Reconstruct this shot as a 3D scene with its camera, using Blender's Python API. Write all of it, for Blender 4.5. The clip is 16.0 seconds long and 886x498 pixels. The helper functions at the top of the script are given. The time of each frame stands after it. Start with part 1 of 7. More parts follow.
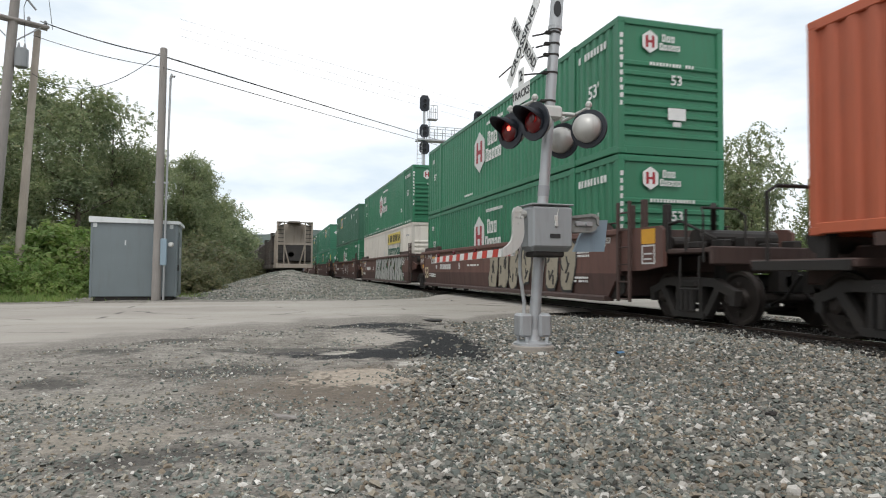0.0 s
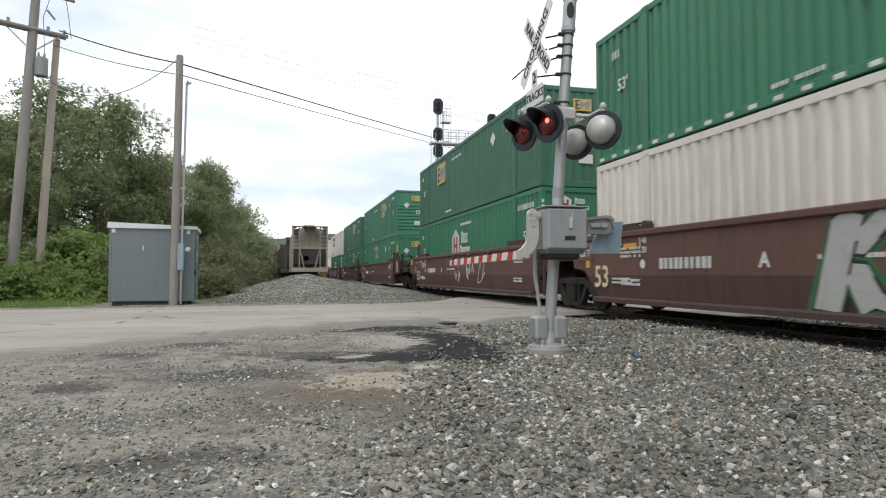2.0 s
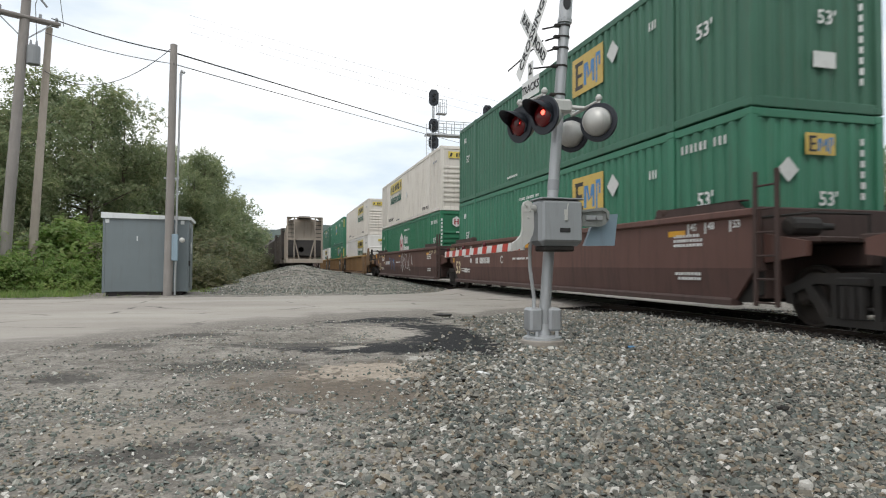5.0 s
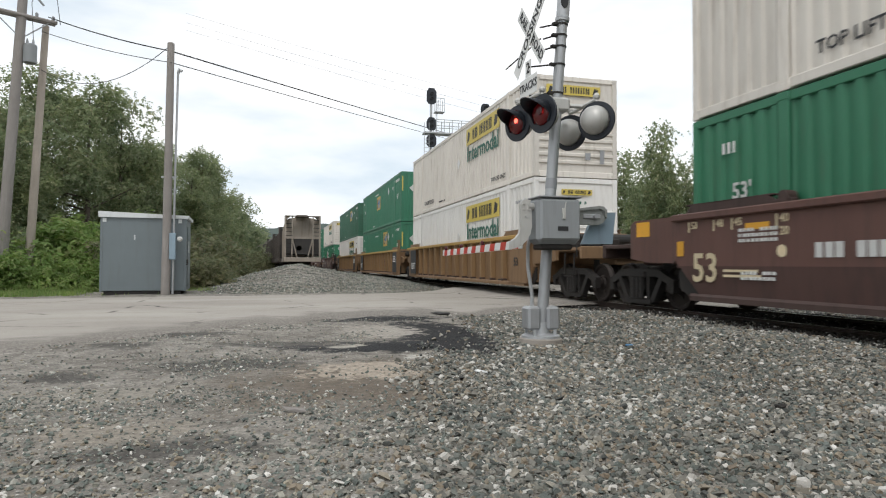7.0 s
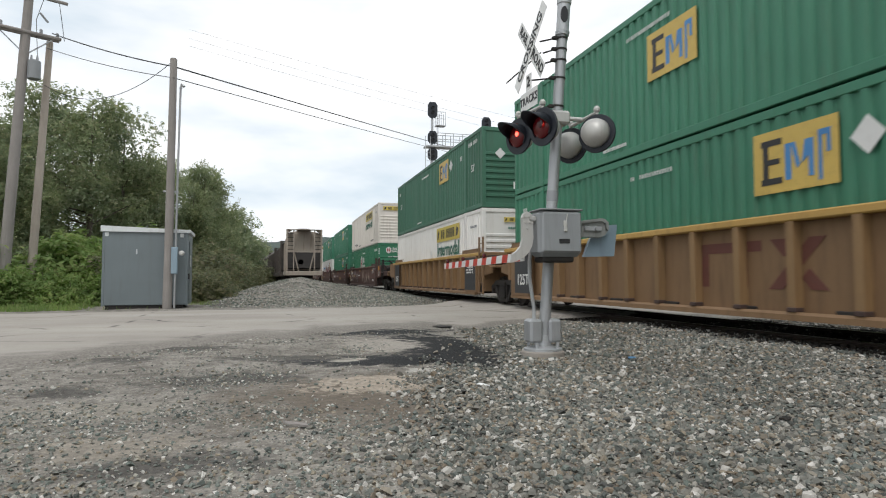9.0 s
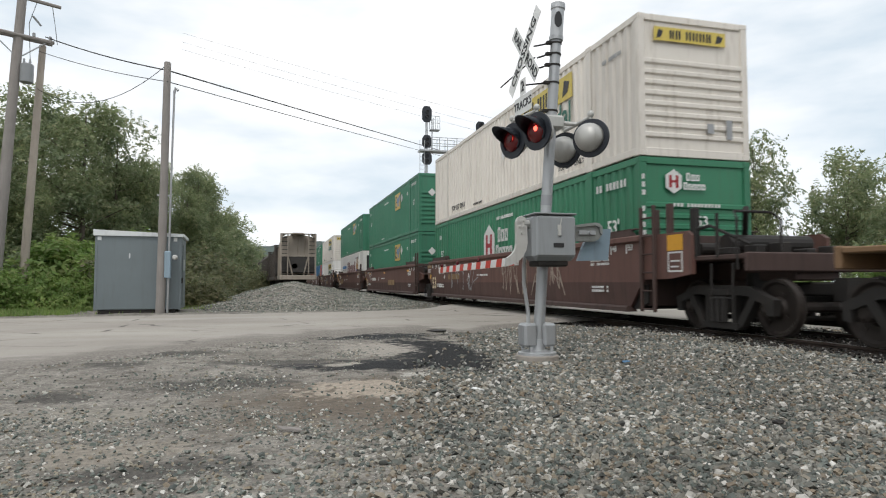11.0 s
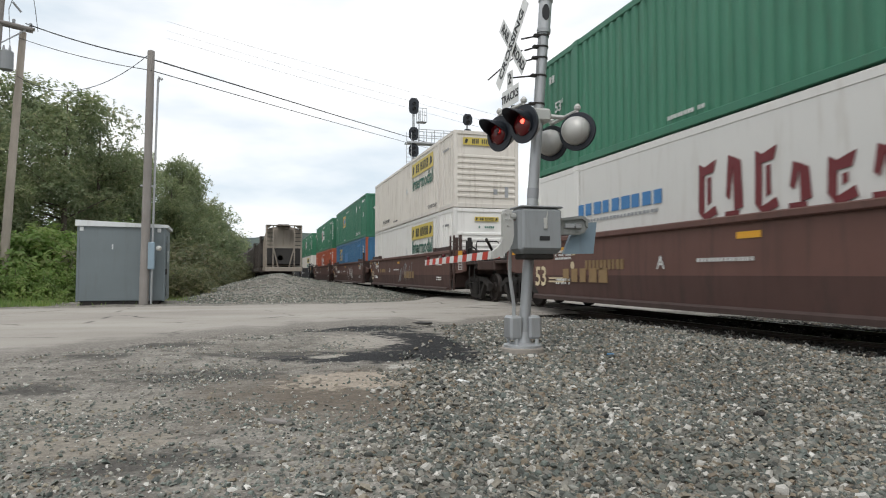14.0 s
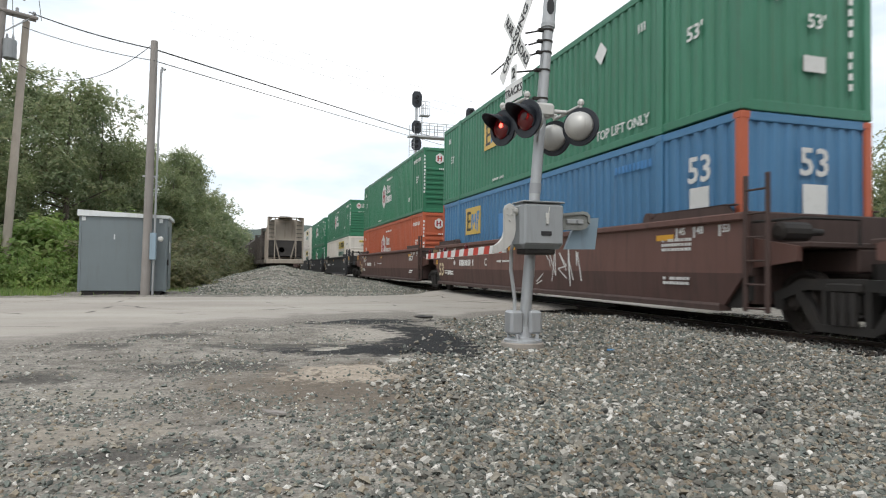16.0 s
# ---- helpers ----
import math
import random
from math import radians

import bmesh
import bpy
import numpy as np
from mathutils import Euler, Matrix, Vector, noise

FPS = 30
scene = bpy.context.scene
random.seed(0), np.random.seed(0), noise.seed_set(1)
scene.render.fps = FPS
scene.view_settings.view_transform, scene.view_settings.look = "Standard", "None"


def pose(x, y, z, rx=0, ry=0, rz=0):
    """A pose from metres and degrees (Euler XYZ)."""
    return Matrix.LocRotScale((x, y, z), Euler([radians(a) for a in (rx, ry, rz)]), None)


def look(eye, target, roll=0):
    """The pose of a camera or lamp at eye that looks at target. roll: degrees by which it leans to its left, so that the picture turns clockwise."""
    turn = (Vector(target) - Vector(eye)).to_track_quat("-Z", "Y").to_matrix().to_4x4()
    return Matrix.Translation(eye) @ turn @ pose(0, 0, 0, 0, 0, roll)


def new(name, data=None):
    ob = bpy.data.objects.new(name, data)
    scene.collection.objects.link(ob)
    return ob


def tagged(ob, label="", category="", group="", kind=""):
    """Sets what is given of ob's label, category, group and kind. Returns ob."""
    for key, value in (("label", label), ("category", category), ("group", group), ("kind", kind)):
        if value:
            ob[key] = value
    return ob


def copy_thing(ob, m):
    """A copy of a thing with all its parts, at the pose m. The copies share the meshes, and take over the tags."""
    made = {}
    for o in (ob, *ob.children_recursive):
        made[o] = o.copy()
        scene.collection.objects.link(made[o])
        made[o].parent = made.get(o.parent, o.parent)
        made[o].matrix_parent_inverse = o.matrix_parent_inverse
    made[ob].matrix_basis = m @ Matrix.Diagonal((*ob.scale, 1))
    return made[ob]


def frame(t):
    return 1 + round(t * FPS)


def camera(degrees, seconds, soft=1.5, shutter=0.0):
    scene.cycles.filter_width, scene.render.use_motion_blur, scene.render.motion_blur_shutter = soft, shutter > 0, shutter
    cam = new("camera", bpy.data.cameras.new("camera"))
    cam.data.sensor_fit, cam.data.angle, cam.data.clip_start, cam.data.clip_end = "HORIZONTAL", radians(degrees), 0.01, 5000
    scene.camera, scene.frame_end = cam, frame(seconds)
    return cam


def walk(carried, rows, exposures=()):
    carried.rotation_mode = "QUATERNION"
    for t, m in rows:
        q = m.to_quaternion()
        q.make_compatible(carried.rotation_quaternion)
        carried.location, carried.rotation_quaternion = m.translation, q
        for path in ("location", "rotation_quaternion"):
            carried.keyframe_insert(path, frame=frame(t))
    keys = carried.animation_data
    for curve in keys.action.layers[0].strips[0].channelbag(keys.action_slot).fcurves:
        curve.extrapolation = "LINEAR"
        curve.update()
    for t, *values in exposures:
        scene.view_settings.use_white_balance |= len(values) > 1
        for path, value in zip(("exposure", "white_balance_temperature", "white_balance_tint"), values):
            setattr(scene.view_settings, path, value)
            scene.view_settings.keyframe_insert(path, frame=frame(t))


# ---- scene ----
# World: y runs along the main track, x across it, z = 0 at the road; the viewer stands at x = y = 0.
cam = camera(69.6, 16.0, soft=1.1, shutter=0.12)
EYE = (0.0, 0.0, 1.0)
TURNS = [(0, -15.54, 2.08, -0.45), (0.5, -16.20, 2.18, -0.41), (1, -14.48, 2.20, -0.87), (1.5, -14.34, 2.14, -0.21),
         (2, -14.22, 2.34, -0.07), (2.5, -14.36, 2.08, -0.28), (3, -14.85, 1.83, -0.24), (3.5, -14.90, 2.05, -0.50),
         (4, -14.70, 1.89, -0.33), (6.5, -14.72, 1.43, -0.24), (7, -14.85, 1.46, -0.21), (7.5, -15.35, 1.60, -0.24),
         (8, -15.02, 1.95, -0.28), (8.5, -14.56, 2.11, 0.04), (9, -14.70, 2.63, 0.02), (11.5, -15.63, 3.01, 0.06),
         (12, -16.20, 2.97, -0.03), (12.5, -15.76, 3.00, 0.01), (13, -15.71, 3.22, -0.26), (13.5, -16.04, 2.89, 0.15),
         (14, -16.45, 2.32, -0.19), (14.5, -16.40, 2.13, -0.10), (15, -16.27, 2.43, -0.30), (15.5, -16.23, 1.95, -0.50),
         (16, -16.34, 1.78, -0.87)]
walk(cam, [(t, pose(*EYE, 90 + pitch, roll, yaw)) for t, yaw, pitch, roll in TURNS],
     exposures=[(0, -0.02), (4, 0.0), (7.5, -0.08), (12, -0.11), (15, -0.11), (16, 0.10)])

# ---- sky and light: a bright overcast day ----
world = bpy.data.worlds.new("overcast_sky")
scene.world = world
world.use_nodes = True
wn, wl = world.node_tree.nodes, world.node_tree.links
wn.clear()
w_out = wn.new("ShaderNodeOutputWorld")
w_sky = wn.new("ShaderNodeTexSky")
w_sky.sky_type, w_sky.sun_disc, w_sky.sun_elevation, w_sky.sun_rotation = "NISHITA", False, radians(50), radians(200)
w_bg = wn.new("ShaderNodeBackground")
w_bg.inputs["Strength"].default_value = 0.12
wl.new(w_sky.outputs[0], w_bg.inputs["Color"])
w_co = wn.new("ShaderNodeTexCoord")
w_map = wn.new("ShaderNodeMapping")
w_map.inputs["Scale"].default_value = (1.0, 1.0, 3.2)
w_map.inputs["Location"].default_value = (0.35, 0.1, 0.2)
wl.new(w_co.outputs["Generated"], w_map.inputs["Vector"])
w_noise = wn.new("ShaderNodeTexNoise")
w_noise.inputs["Scale"].default_value, w_noise.inputs["Detail"].default_value = 2.3, 6.0
w_noise.inputs["Roughness"].default_value = 0.5
wl.new(w_map.outputs[0], w_noise.inputs["Vector"])
w_ramp = wn.new("ShaderNodeValToRGB")
w_ramp.color_ramp.elements[0].position, w_ramp.color_ramp.elements[0].color = 0.36, (0.60, 0.69, 0.765, 1)
w_ramp.color_ramp.elements[1].position, w_ramp.color_ramp.elements[1].color = 0.57, (1.0, 1.0, 1.0, 1)
wl.new(w_noise.outputs["Fac"], w_ramp.inputs["Fac"])
w_cloud = wn.new("ShaderNodeBackground")
w_cloud.inputs["Strength"].default_value = 1.30
wl.new(w_ramp.outputs["Color"], w_cloud.inputs["Color"])
w_mix = wn.new("ShaderNodeMixShader")
w_mix.inputs[0].default_value = 0.9
wl.new(w_bg.outputs[0], w_mix.inputs[1])
wl.new(w_cloud.outputs[0], w_mix.inputs[2])
wl.new(w_mix.outputs[0], w_out.inputs["Surface"])

sun_data = bpy.data.lights.new("sun", "SUN")
sun_data.energy, sun_data.angle, sun_data.color = 1.2, radians(25), (1.0, 0.97, 0.93)
sun = new("sun", sun_data)
sun.matrix_world = look((-20, -40, 60), (0, 0, 0))


# ---- materials ----
def nodes_of(name, rough, metal=0.0):
    m = bpy.data.materials.new(name)
    m.use_nodes = True
    n, l = m.node_tree.nodes, m.node_tree.links
    b = n["Principled BSDF"]
    b.inputs["Roughness"].default_value, b.inputs["Metallic"].default_value = rough, metal
    return m, n, l, b


def noise_node(n, l, co, scale, detail=4.0, rough=0.55, stretch=None):
    t = n.new("ShaderNodeTexNoise")
    t.inputs["Scale"].default_value, t.inputs["Detail"].default_value, t.inputs["Roughness"].default_value = scale, detail, rough
    if stretch:
        mp = n.new("ShaderNodeMapping")
        mp.inputs["Scale"].default_value = stretch
        l.new(co, mp.inputs["Vector"])
        co = mp.outputs[0]
    l.new(co, t.inputs["Vector"])
    return t.outputs["Fac"]


def ramp(n, l, fac, a, b, ca=(0, 0, 0, 1), cb=(1, 1, 1, 1)):
    r = n.new("ShaderNodeValToRGB")
    r.color_ramp.elements[0].position, r.color_ramp.elements[0].color = a, ca
    r.color_ramp.elements[1].position, r.color_ramp.elements[1].color = b, cb
    l.new(fac, r.inputs["Fac"])
    return r.outputs["Color"]


def blend(n, l, fac, a, b, mode="MIX"):
    x = n.new("ShaderNodeMix")
    x.data_type, x.blend_type = "RGBA", mode
    for sock, val in ((x.inputs["Factor"], fac), (x.inputs["A"], a), (x.inputs["B"], b)):
        if isinstance(val, bpy.types.NodeSocket):
            l.new(val, sock)
        else:
            sock.default_value = val
    return x.outputs["Result"]


def bump(n, l, b, height, strength, dist=0.01):
    k = n.new("ShaderNodeBump")
    k.inputs["Strength"].default_value, k.inputs["Distance"].default_value = strength, dist
    l.new(height, k.inputs["Height"])
    l.new(k.outputs[0], b.inputs["Normal"])


def c4(c, k=1.0):
    return (c[0] * k, c[1] * k, c[2] * k, 1)


def paint(name, col, rough=0.5, metal=0.0, dirt=(0.09, 0.07, 0.055), amount=0.35, scale=1.0, streak=True, vary=0.12):
    """Weathered paint: slow fading, run-down streaks, specks of dirt and a fine relief."""
    m, n, l, b = nodes_of(name, rough, metal)
    co = n.new("ShaderNodeTexCoord").outputs["Object"]
    info = n.new("ShaderNodeObjectInfo").outputs["Random"]
    slow = noise_node(n, l, co, 0.9 * scale, 3)
    base = blend(n, l, slow, c4(col, 1 - vary), c4([min(1, x * (1 + vary) + 0.004) for x in col]))
    shade = ramp(n, l, info, 0, 1, (0.86, 0.86, 0.86, 1), (1.05, 1.05, 1.05, 1))
    base = blend(n, l, 1.0, base, shade, "MULTIPLY")
    run = noise_node(n, l, co, 2.6 * scale, 6, 0.65, (2.2, 2.2, 0.28) if streak else None)
    base = blend(n, l, blend(n, l, 1.0, ramp(n, l, run, 0.52, 0.78), (amount, amount, amount, 1), "MULTIPLY"), base, c4(dirt))
    fine = noise_node(n, l, co, 38 * scale, 4, 0.7)
    base = blend(n, l, blend(n, l, 1.0, ramp(n, l, fine, 0.6, 0.75), (amount * 0.6,) * 3 + (1,), "MULTIPLY"), base, c4(dirt, 0.8))
    l.new(base, b.inputs["Base Color"])
    rr = n.new("ShaderNodeMapRange")
    rr.inputs["To Min"].default_value, rr.inputs["To Max"].default_value = rough - 0.1, min(1, rough + 0.2)
    l.new(run, rr.inputs["Value"])
    l.new(rr.outputs[0], b.inputs["Roughness"])
    bump(n, l, b, fine, 0.12, 0.004)
    return m


HUB_GREEN = paint("hub_green_paint", (0.027, 0.172, 0.088), 0.45, amount=0.26)
EMP_GREEN = paint("emp_green_paint", (0.040, 0.188, 0.110), 0.48, amount=0.3)
DARK_GREEN = paint("faded_dark_green_paint", (0.042, 0.138, 0.086), 0.55, amount=0.32)
WHITE_PAINT = paint("white_container_paint", (0.70, 0.655, 0.59), 0.5, dirt=(0.20, 0.14, 0.09), amount=0.42, vary=0.07)
NEW_WHITE = paint("clean_white_container_paint", (0.76, 0.745, 0.71), 0.42, dirt=(0.3, 0.24, 0.17), amount=0.3, vary=0.04)
ORANGE_PAINT = paint("orange_container_paint", (0.46, 0.105, 0.045), 0.5, amount=0.25)
BLUE_PAINT = paint("blue_container_paint", (0.055, 0.175, 0.325), 0.45, amount=0.2)
BROWN_PAINT = paint("brown_well_car_paint", (0.122, 0.057, 0.044), 0.6, dirt=(0.045, 0.036, 0.032), amount=0.6, vary=0.22)
# darker brown: grime plus the shade on the inward-bent lower sheet
BROWN_LOW = paint("shaded_grimy_lower_brown_paint", (0.086, 0.042, 0.034), 0.65, dirt=(0.036, 0.028, 0.025), amount=0.7, vary=0.2)
BROWN_DARK = paint("sooty_brown_paint", (0.060, 0.034, 0.028), 0.7, dirt=(0.02, 0.018, 0.016), amount=0.6)
YELLOW_CAR = paint("dirty_yellow_well_car_paint", (0.205, 0.120, 0.058), 0.6, dirt=(0.10, 0.06, 0.035), amount=0.7)
YELLOW_CHORD = paint("yellow_top_chord_paint", (0.44, 0.27, 0.075), 0.55, dirt=(0.12, 0.08, 0.04), amount=0.5)
YELLOW_RIB = paint("yellow_rib_paint", (0.245, 0.148, 0.066), 0.6, dirt=(0.10, 0.06, 0.035), amount=0.6)
FADED_GOLD = paint("faded_gold_lettering", (0.27, 0.175, 0.08), 0.55, amount=0.35)
BLACK_CAR = paint("black_well_car_paint", (0.03, 0.032, 0.036), 0.6, amount=0.5)
GREASE = paint("greasy_black_steel", (0.022, 0.019, 0.017), 0.65, 0.2, dirt=(0.06, 0.045, 0.035), amount=0.5, streak=False)
WHEEL_STEEL = paint("rusty_wheel_steel", (0.036, 0.028, 0.024), 0.6, 0.4, amount=0.4, streak=False)
RAIL_STEEL = paint("rusty_rail_steel", (0.055, 0.038, 0.031), 0.55, 0.5, amount=0.4, streak=False)
RAIL_TOP = paint("polished_rail_head", (0.45, 0.44, 0.43), 0.25, 0.9, amount=0.15, streak=False)
GALV = paint("galvanised_steel", (0.46, 0.47, 0.48), 0.45, 0.55, dirt=(0.2, 0.19, 0.18), amount=0.3, scale=2, vary=0.1)
GREY_BOX = paint("grey_painted_metal", (0.275, 0.288, 0.295), 0.45, 0.1, dirt=(0.12, 0.11, 0.10), amount=0.3, scale=1.5)
BLUE_GREY = paint("pale_blue_grey_metal", (0.24, 0.32, 0.38), 0.45, 0.15, dirt=(0.12, 0.11, 0.10), amount=0.3, scale=1.5)
SHED_GREY = paint("grey_bungalow_paint", (0.165, 0.195, 0.205), 0.45, 0.15, dirt=(0.12, 0.12, 0.11), amount=0.25)
ROOF_WHITE = paint("pale_roof_metal", (0.62, 0.64, 0.64), 0.45, 0.1, amount=0.25)
LIGHT_ALU = paint("weathered_aluminium", (0.55, 0.54, 0.51), 0.42, 0.4, dirt=(0.22, 0.2, 0.18), amount=0.3, scale=3)
DULL_ALU = paint("dull_grey_aluminium", (0.30, 0.31, 0.295), 0.5, 0.4, dirt=(0.13, 0.12, 0.11), amount=0.4, scale=3)
SIGNAL_BLACK = paint("signal_black", (0.012, 0.016, 0.024), 0.45, amount=0.15, scale=4, streak=False)
SIGN_WHITE = paint("sign_white", (0.80, 0.80, 0.78), 0.4, amount=0.12, scale=4)
BAR_BLACK = paint("black_lettering", (0.02, 0.02, 0.022), 0.5, amount=0.1)
BAR_WHITE = paint("white_lettering", (0.66, 0.66, 0.64), 0.5, amount=0.2)
BAR_GREEN = paint("green_lettering", (0.02, 0.13, 0.09), 0.5, amount=0.1)
BAR_RED = paint("red_lettering", (0.33, 0.022, 0.03), 0.5, amount=0.1)
DARK_RED = paint("dark_red_lettering", (0.17, 0.02, 0.025), 0.5, amount=0.15)
BAR_BLUE = paint("blue_lettering", (0.06, 0.22, 0.48), 0.5, amount=0.1)
BAR_GREY = paint("grey_lettering", (0.30, 0.31, 0.32), 0.5, amount=0.1)
LOGO_YELLOW = paint("yellow_logo_panel", (0.60, 0.42, 0.10), 0.5, dirt=(0.2, 0.13, 0.06), amount=0.45)
SIGN_YELLOW = paint("yellow_name_panel", (0.64, 0.50, 0.10), 0.5, dirt=(0.30, 0.22, 0.12), amount=0.6)
REFLECT_YELLOW = paint("yellow_reflector", (0.72, 0.36, 0.03), 0.4, amount=0.2)
STRIPE_RED = paint("red_reflective_stripe", (0.60, 0.05, 0.03), 0.4, amount=0.1)
GRAFFITI = paint("silver_graffiti_paint", (0.42, 0.42, 0.40), 0.5, amount=0.3)
HOPPER_TAN = paint("tan_hopper_paint", (0.36, 0.31, 0.26), 0.6, dirt=(0.10, 0.06, 0.04), amount=0.55)
HOPPER_BROWN = paint("dark_brown_hopper_paint", (0.085, 0.07, 0.06), 0.65, dirt=(0.05, 0.035, 0.028), amount=0.5)
HOPPER_DARK = paint("dark_hopper_shadow_steel", (0.028, 0.025, 0.023), 0.7, amount=0.4)
CONCRETE = paint("stained_concrete", (0.30, 0.27, 0.235), 0.85, dirt=(0.12, 0.10, 0.08), amount=0.5, scale=4, streak=False)
GLASS_DARK = paint("dark_signal_lens", (0.02, 0.02, 0.022), 0.15, amount=0.05, streak=False)


def wood(name, col):
    m, n, l, b = nodes_of(name, 0.85)
    co = n.new("ShaderNodeTexCoord").outputs["Object"]
    grain = noise_node(n, l, co, 9, 6, 0.7, (6, 6, 0.25))
    slow = noise_node(n, l, co, 0.8, 3)
    base = blend(n, l, grain, c4(col, 0.62), c4(col, 1.3))
    base = blend(n, l, ramp(n, l, slow, 0.35, 0.7), base, c4(col, 0.75))
    l.new(base, b.inputs["Base Color"])
    bump(n, l, b, grain, 0.5, 0.01)
    return m


POLE_WOOD = wood("grey_weathered_pole_wood", (0.30, 0.275, 0.255))
POLE_TAN = wood("tan_pole_wood", (0.46, 0.40, 0.34))
TIE_WOOD = wood("creosoted_tie_wood", (0.05, 0.042, 0.036))


def glow(name, col, strength):
    m, n, l, b = nodes_of(name, 0.25)
    b.inputs["Base Color"].default_value = c4(col)
    b.inputs["Emission Color"].default_value, b.inputs["Emission Strength"].default_value = c4(col), strength
    return m


RED_LIT = glow("red_lens_lit", (0.10, 0.006, 0.008), 0.08)
RED_SPOT = glow("red_lamp_filament", (1.0, 0.09, 0.06), 4.5)
RED_DIM, _n, _l, _b = nodes_of("red_lens_unlit", 0.15)
_b.inputs["Base Color"].default_value = (0.075, 0.008, 0.011, 1)


def stone_material(name, dark, light, tint, rust, gain=1.0):
    """Crushed stone: every piece has its own shade, a few are rusty, green or nearly white."""
    m, n, l, b = nodes_of(name, 0.85)
    geo = n.new("ShaderNodeNewGeometry").outputs["Random Per Island"]
    co = n.new("ShaderNodeTexCoord").outputs["Object"]
    r = n.new("ShaderNodeValToRGB")
    e = r.color_ramp.elements
    e[0].position, e[0].color = 0.0, c4(dark, gain)
    e[1].position, e[1].color = 0.99, c4((0.80, 0.78, 0.74), gain)
    for pos, col in ((0.16, tint), (0.34, [x * 0.62 for x in light]), (0.5, light), (0.60, tint), (0.68, rust), (0.76, [light[0] * 1.12, light[1] * 1.0, light[2] * 0.86]), (0.88, [x * 1.3 for x in light])):
        k = e.new(pos)
        k.color = c4(col, gain)
    l.new(geo, r.inputs["Fac"])
    fine = noise_node(n, l, co, 60, 5, 0.7)
    base = blend(n, l, 1.0, r.outputs["Color"], ramp(n, l, fine, 0.25, 0.75, (0.7, 0.7, 0.7, 1), (1.15, 1.13, 1.1, 1)), "MULTIPLY")
    zone = noise_node(n, l, co, 0.55, 3)
    base = blend(n, l, 1.0, base, ramp(n, l, zone, 0.3, 0.7, (0.80, 0.78, 0.76, 1), (1.08, 1.08, 1.08, 1)), "MULTIPLY")
    l.new(base, b.inputs["Base Color"])
    bump(n, l, b, fine, 0.4, 0.004)
    return m


BALLAST = stone_material("crushed_ballast_stone", (0.085, 0.085, 0.08), (0.335, 0.325, 0.288), (0.185, 0.212, 0.195), (0.28, 0.22, 0.16), 0.80)
MOUND_BALLAST = stone_material("grey_green_mound_stone", (0.085, 0.105, 0.095), (0.27, 0.295, 0.26), (0.14, 0.185, 0.16), (0.26, 0.23, 0.17), 0.92)
# near-black stone: oil plus the shade under the train, put into the colour
DARK_BALLAST = stone_material("shaded_oily_ballast_stone", (0.02, 0.019, 0.018), (0.075, 0.066, 0.058), (0.04, 0.038, 0.035), (0.085, 0.06, 0.042), 0.55)
GREEN_BALLAST = stone_material("greenish_ballast_stone", (0.095, 0.105, 0.10), (0.345, 0.348, 0.315), (0.185, 0.222, 0.20), (0.29, 0.24, 0.18), 0.93)


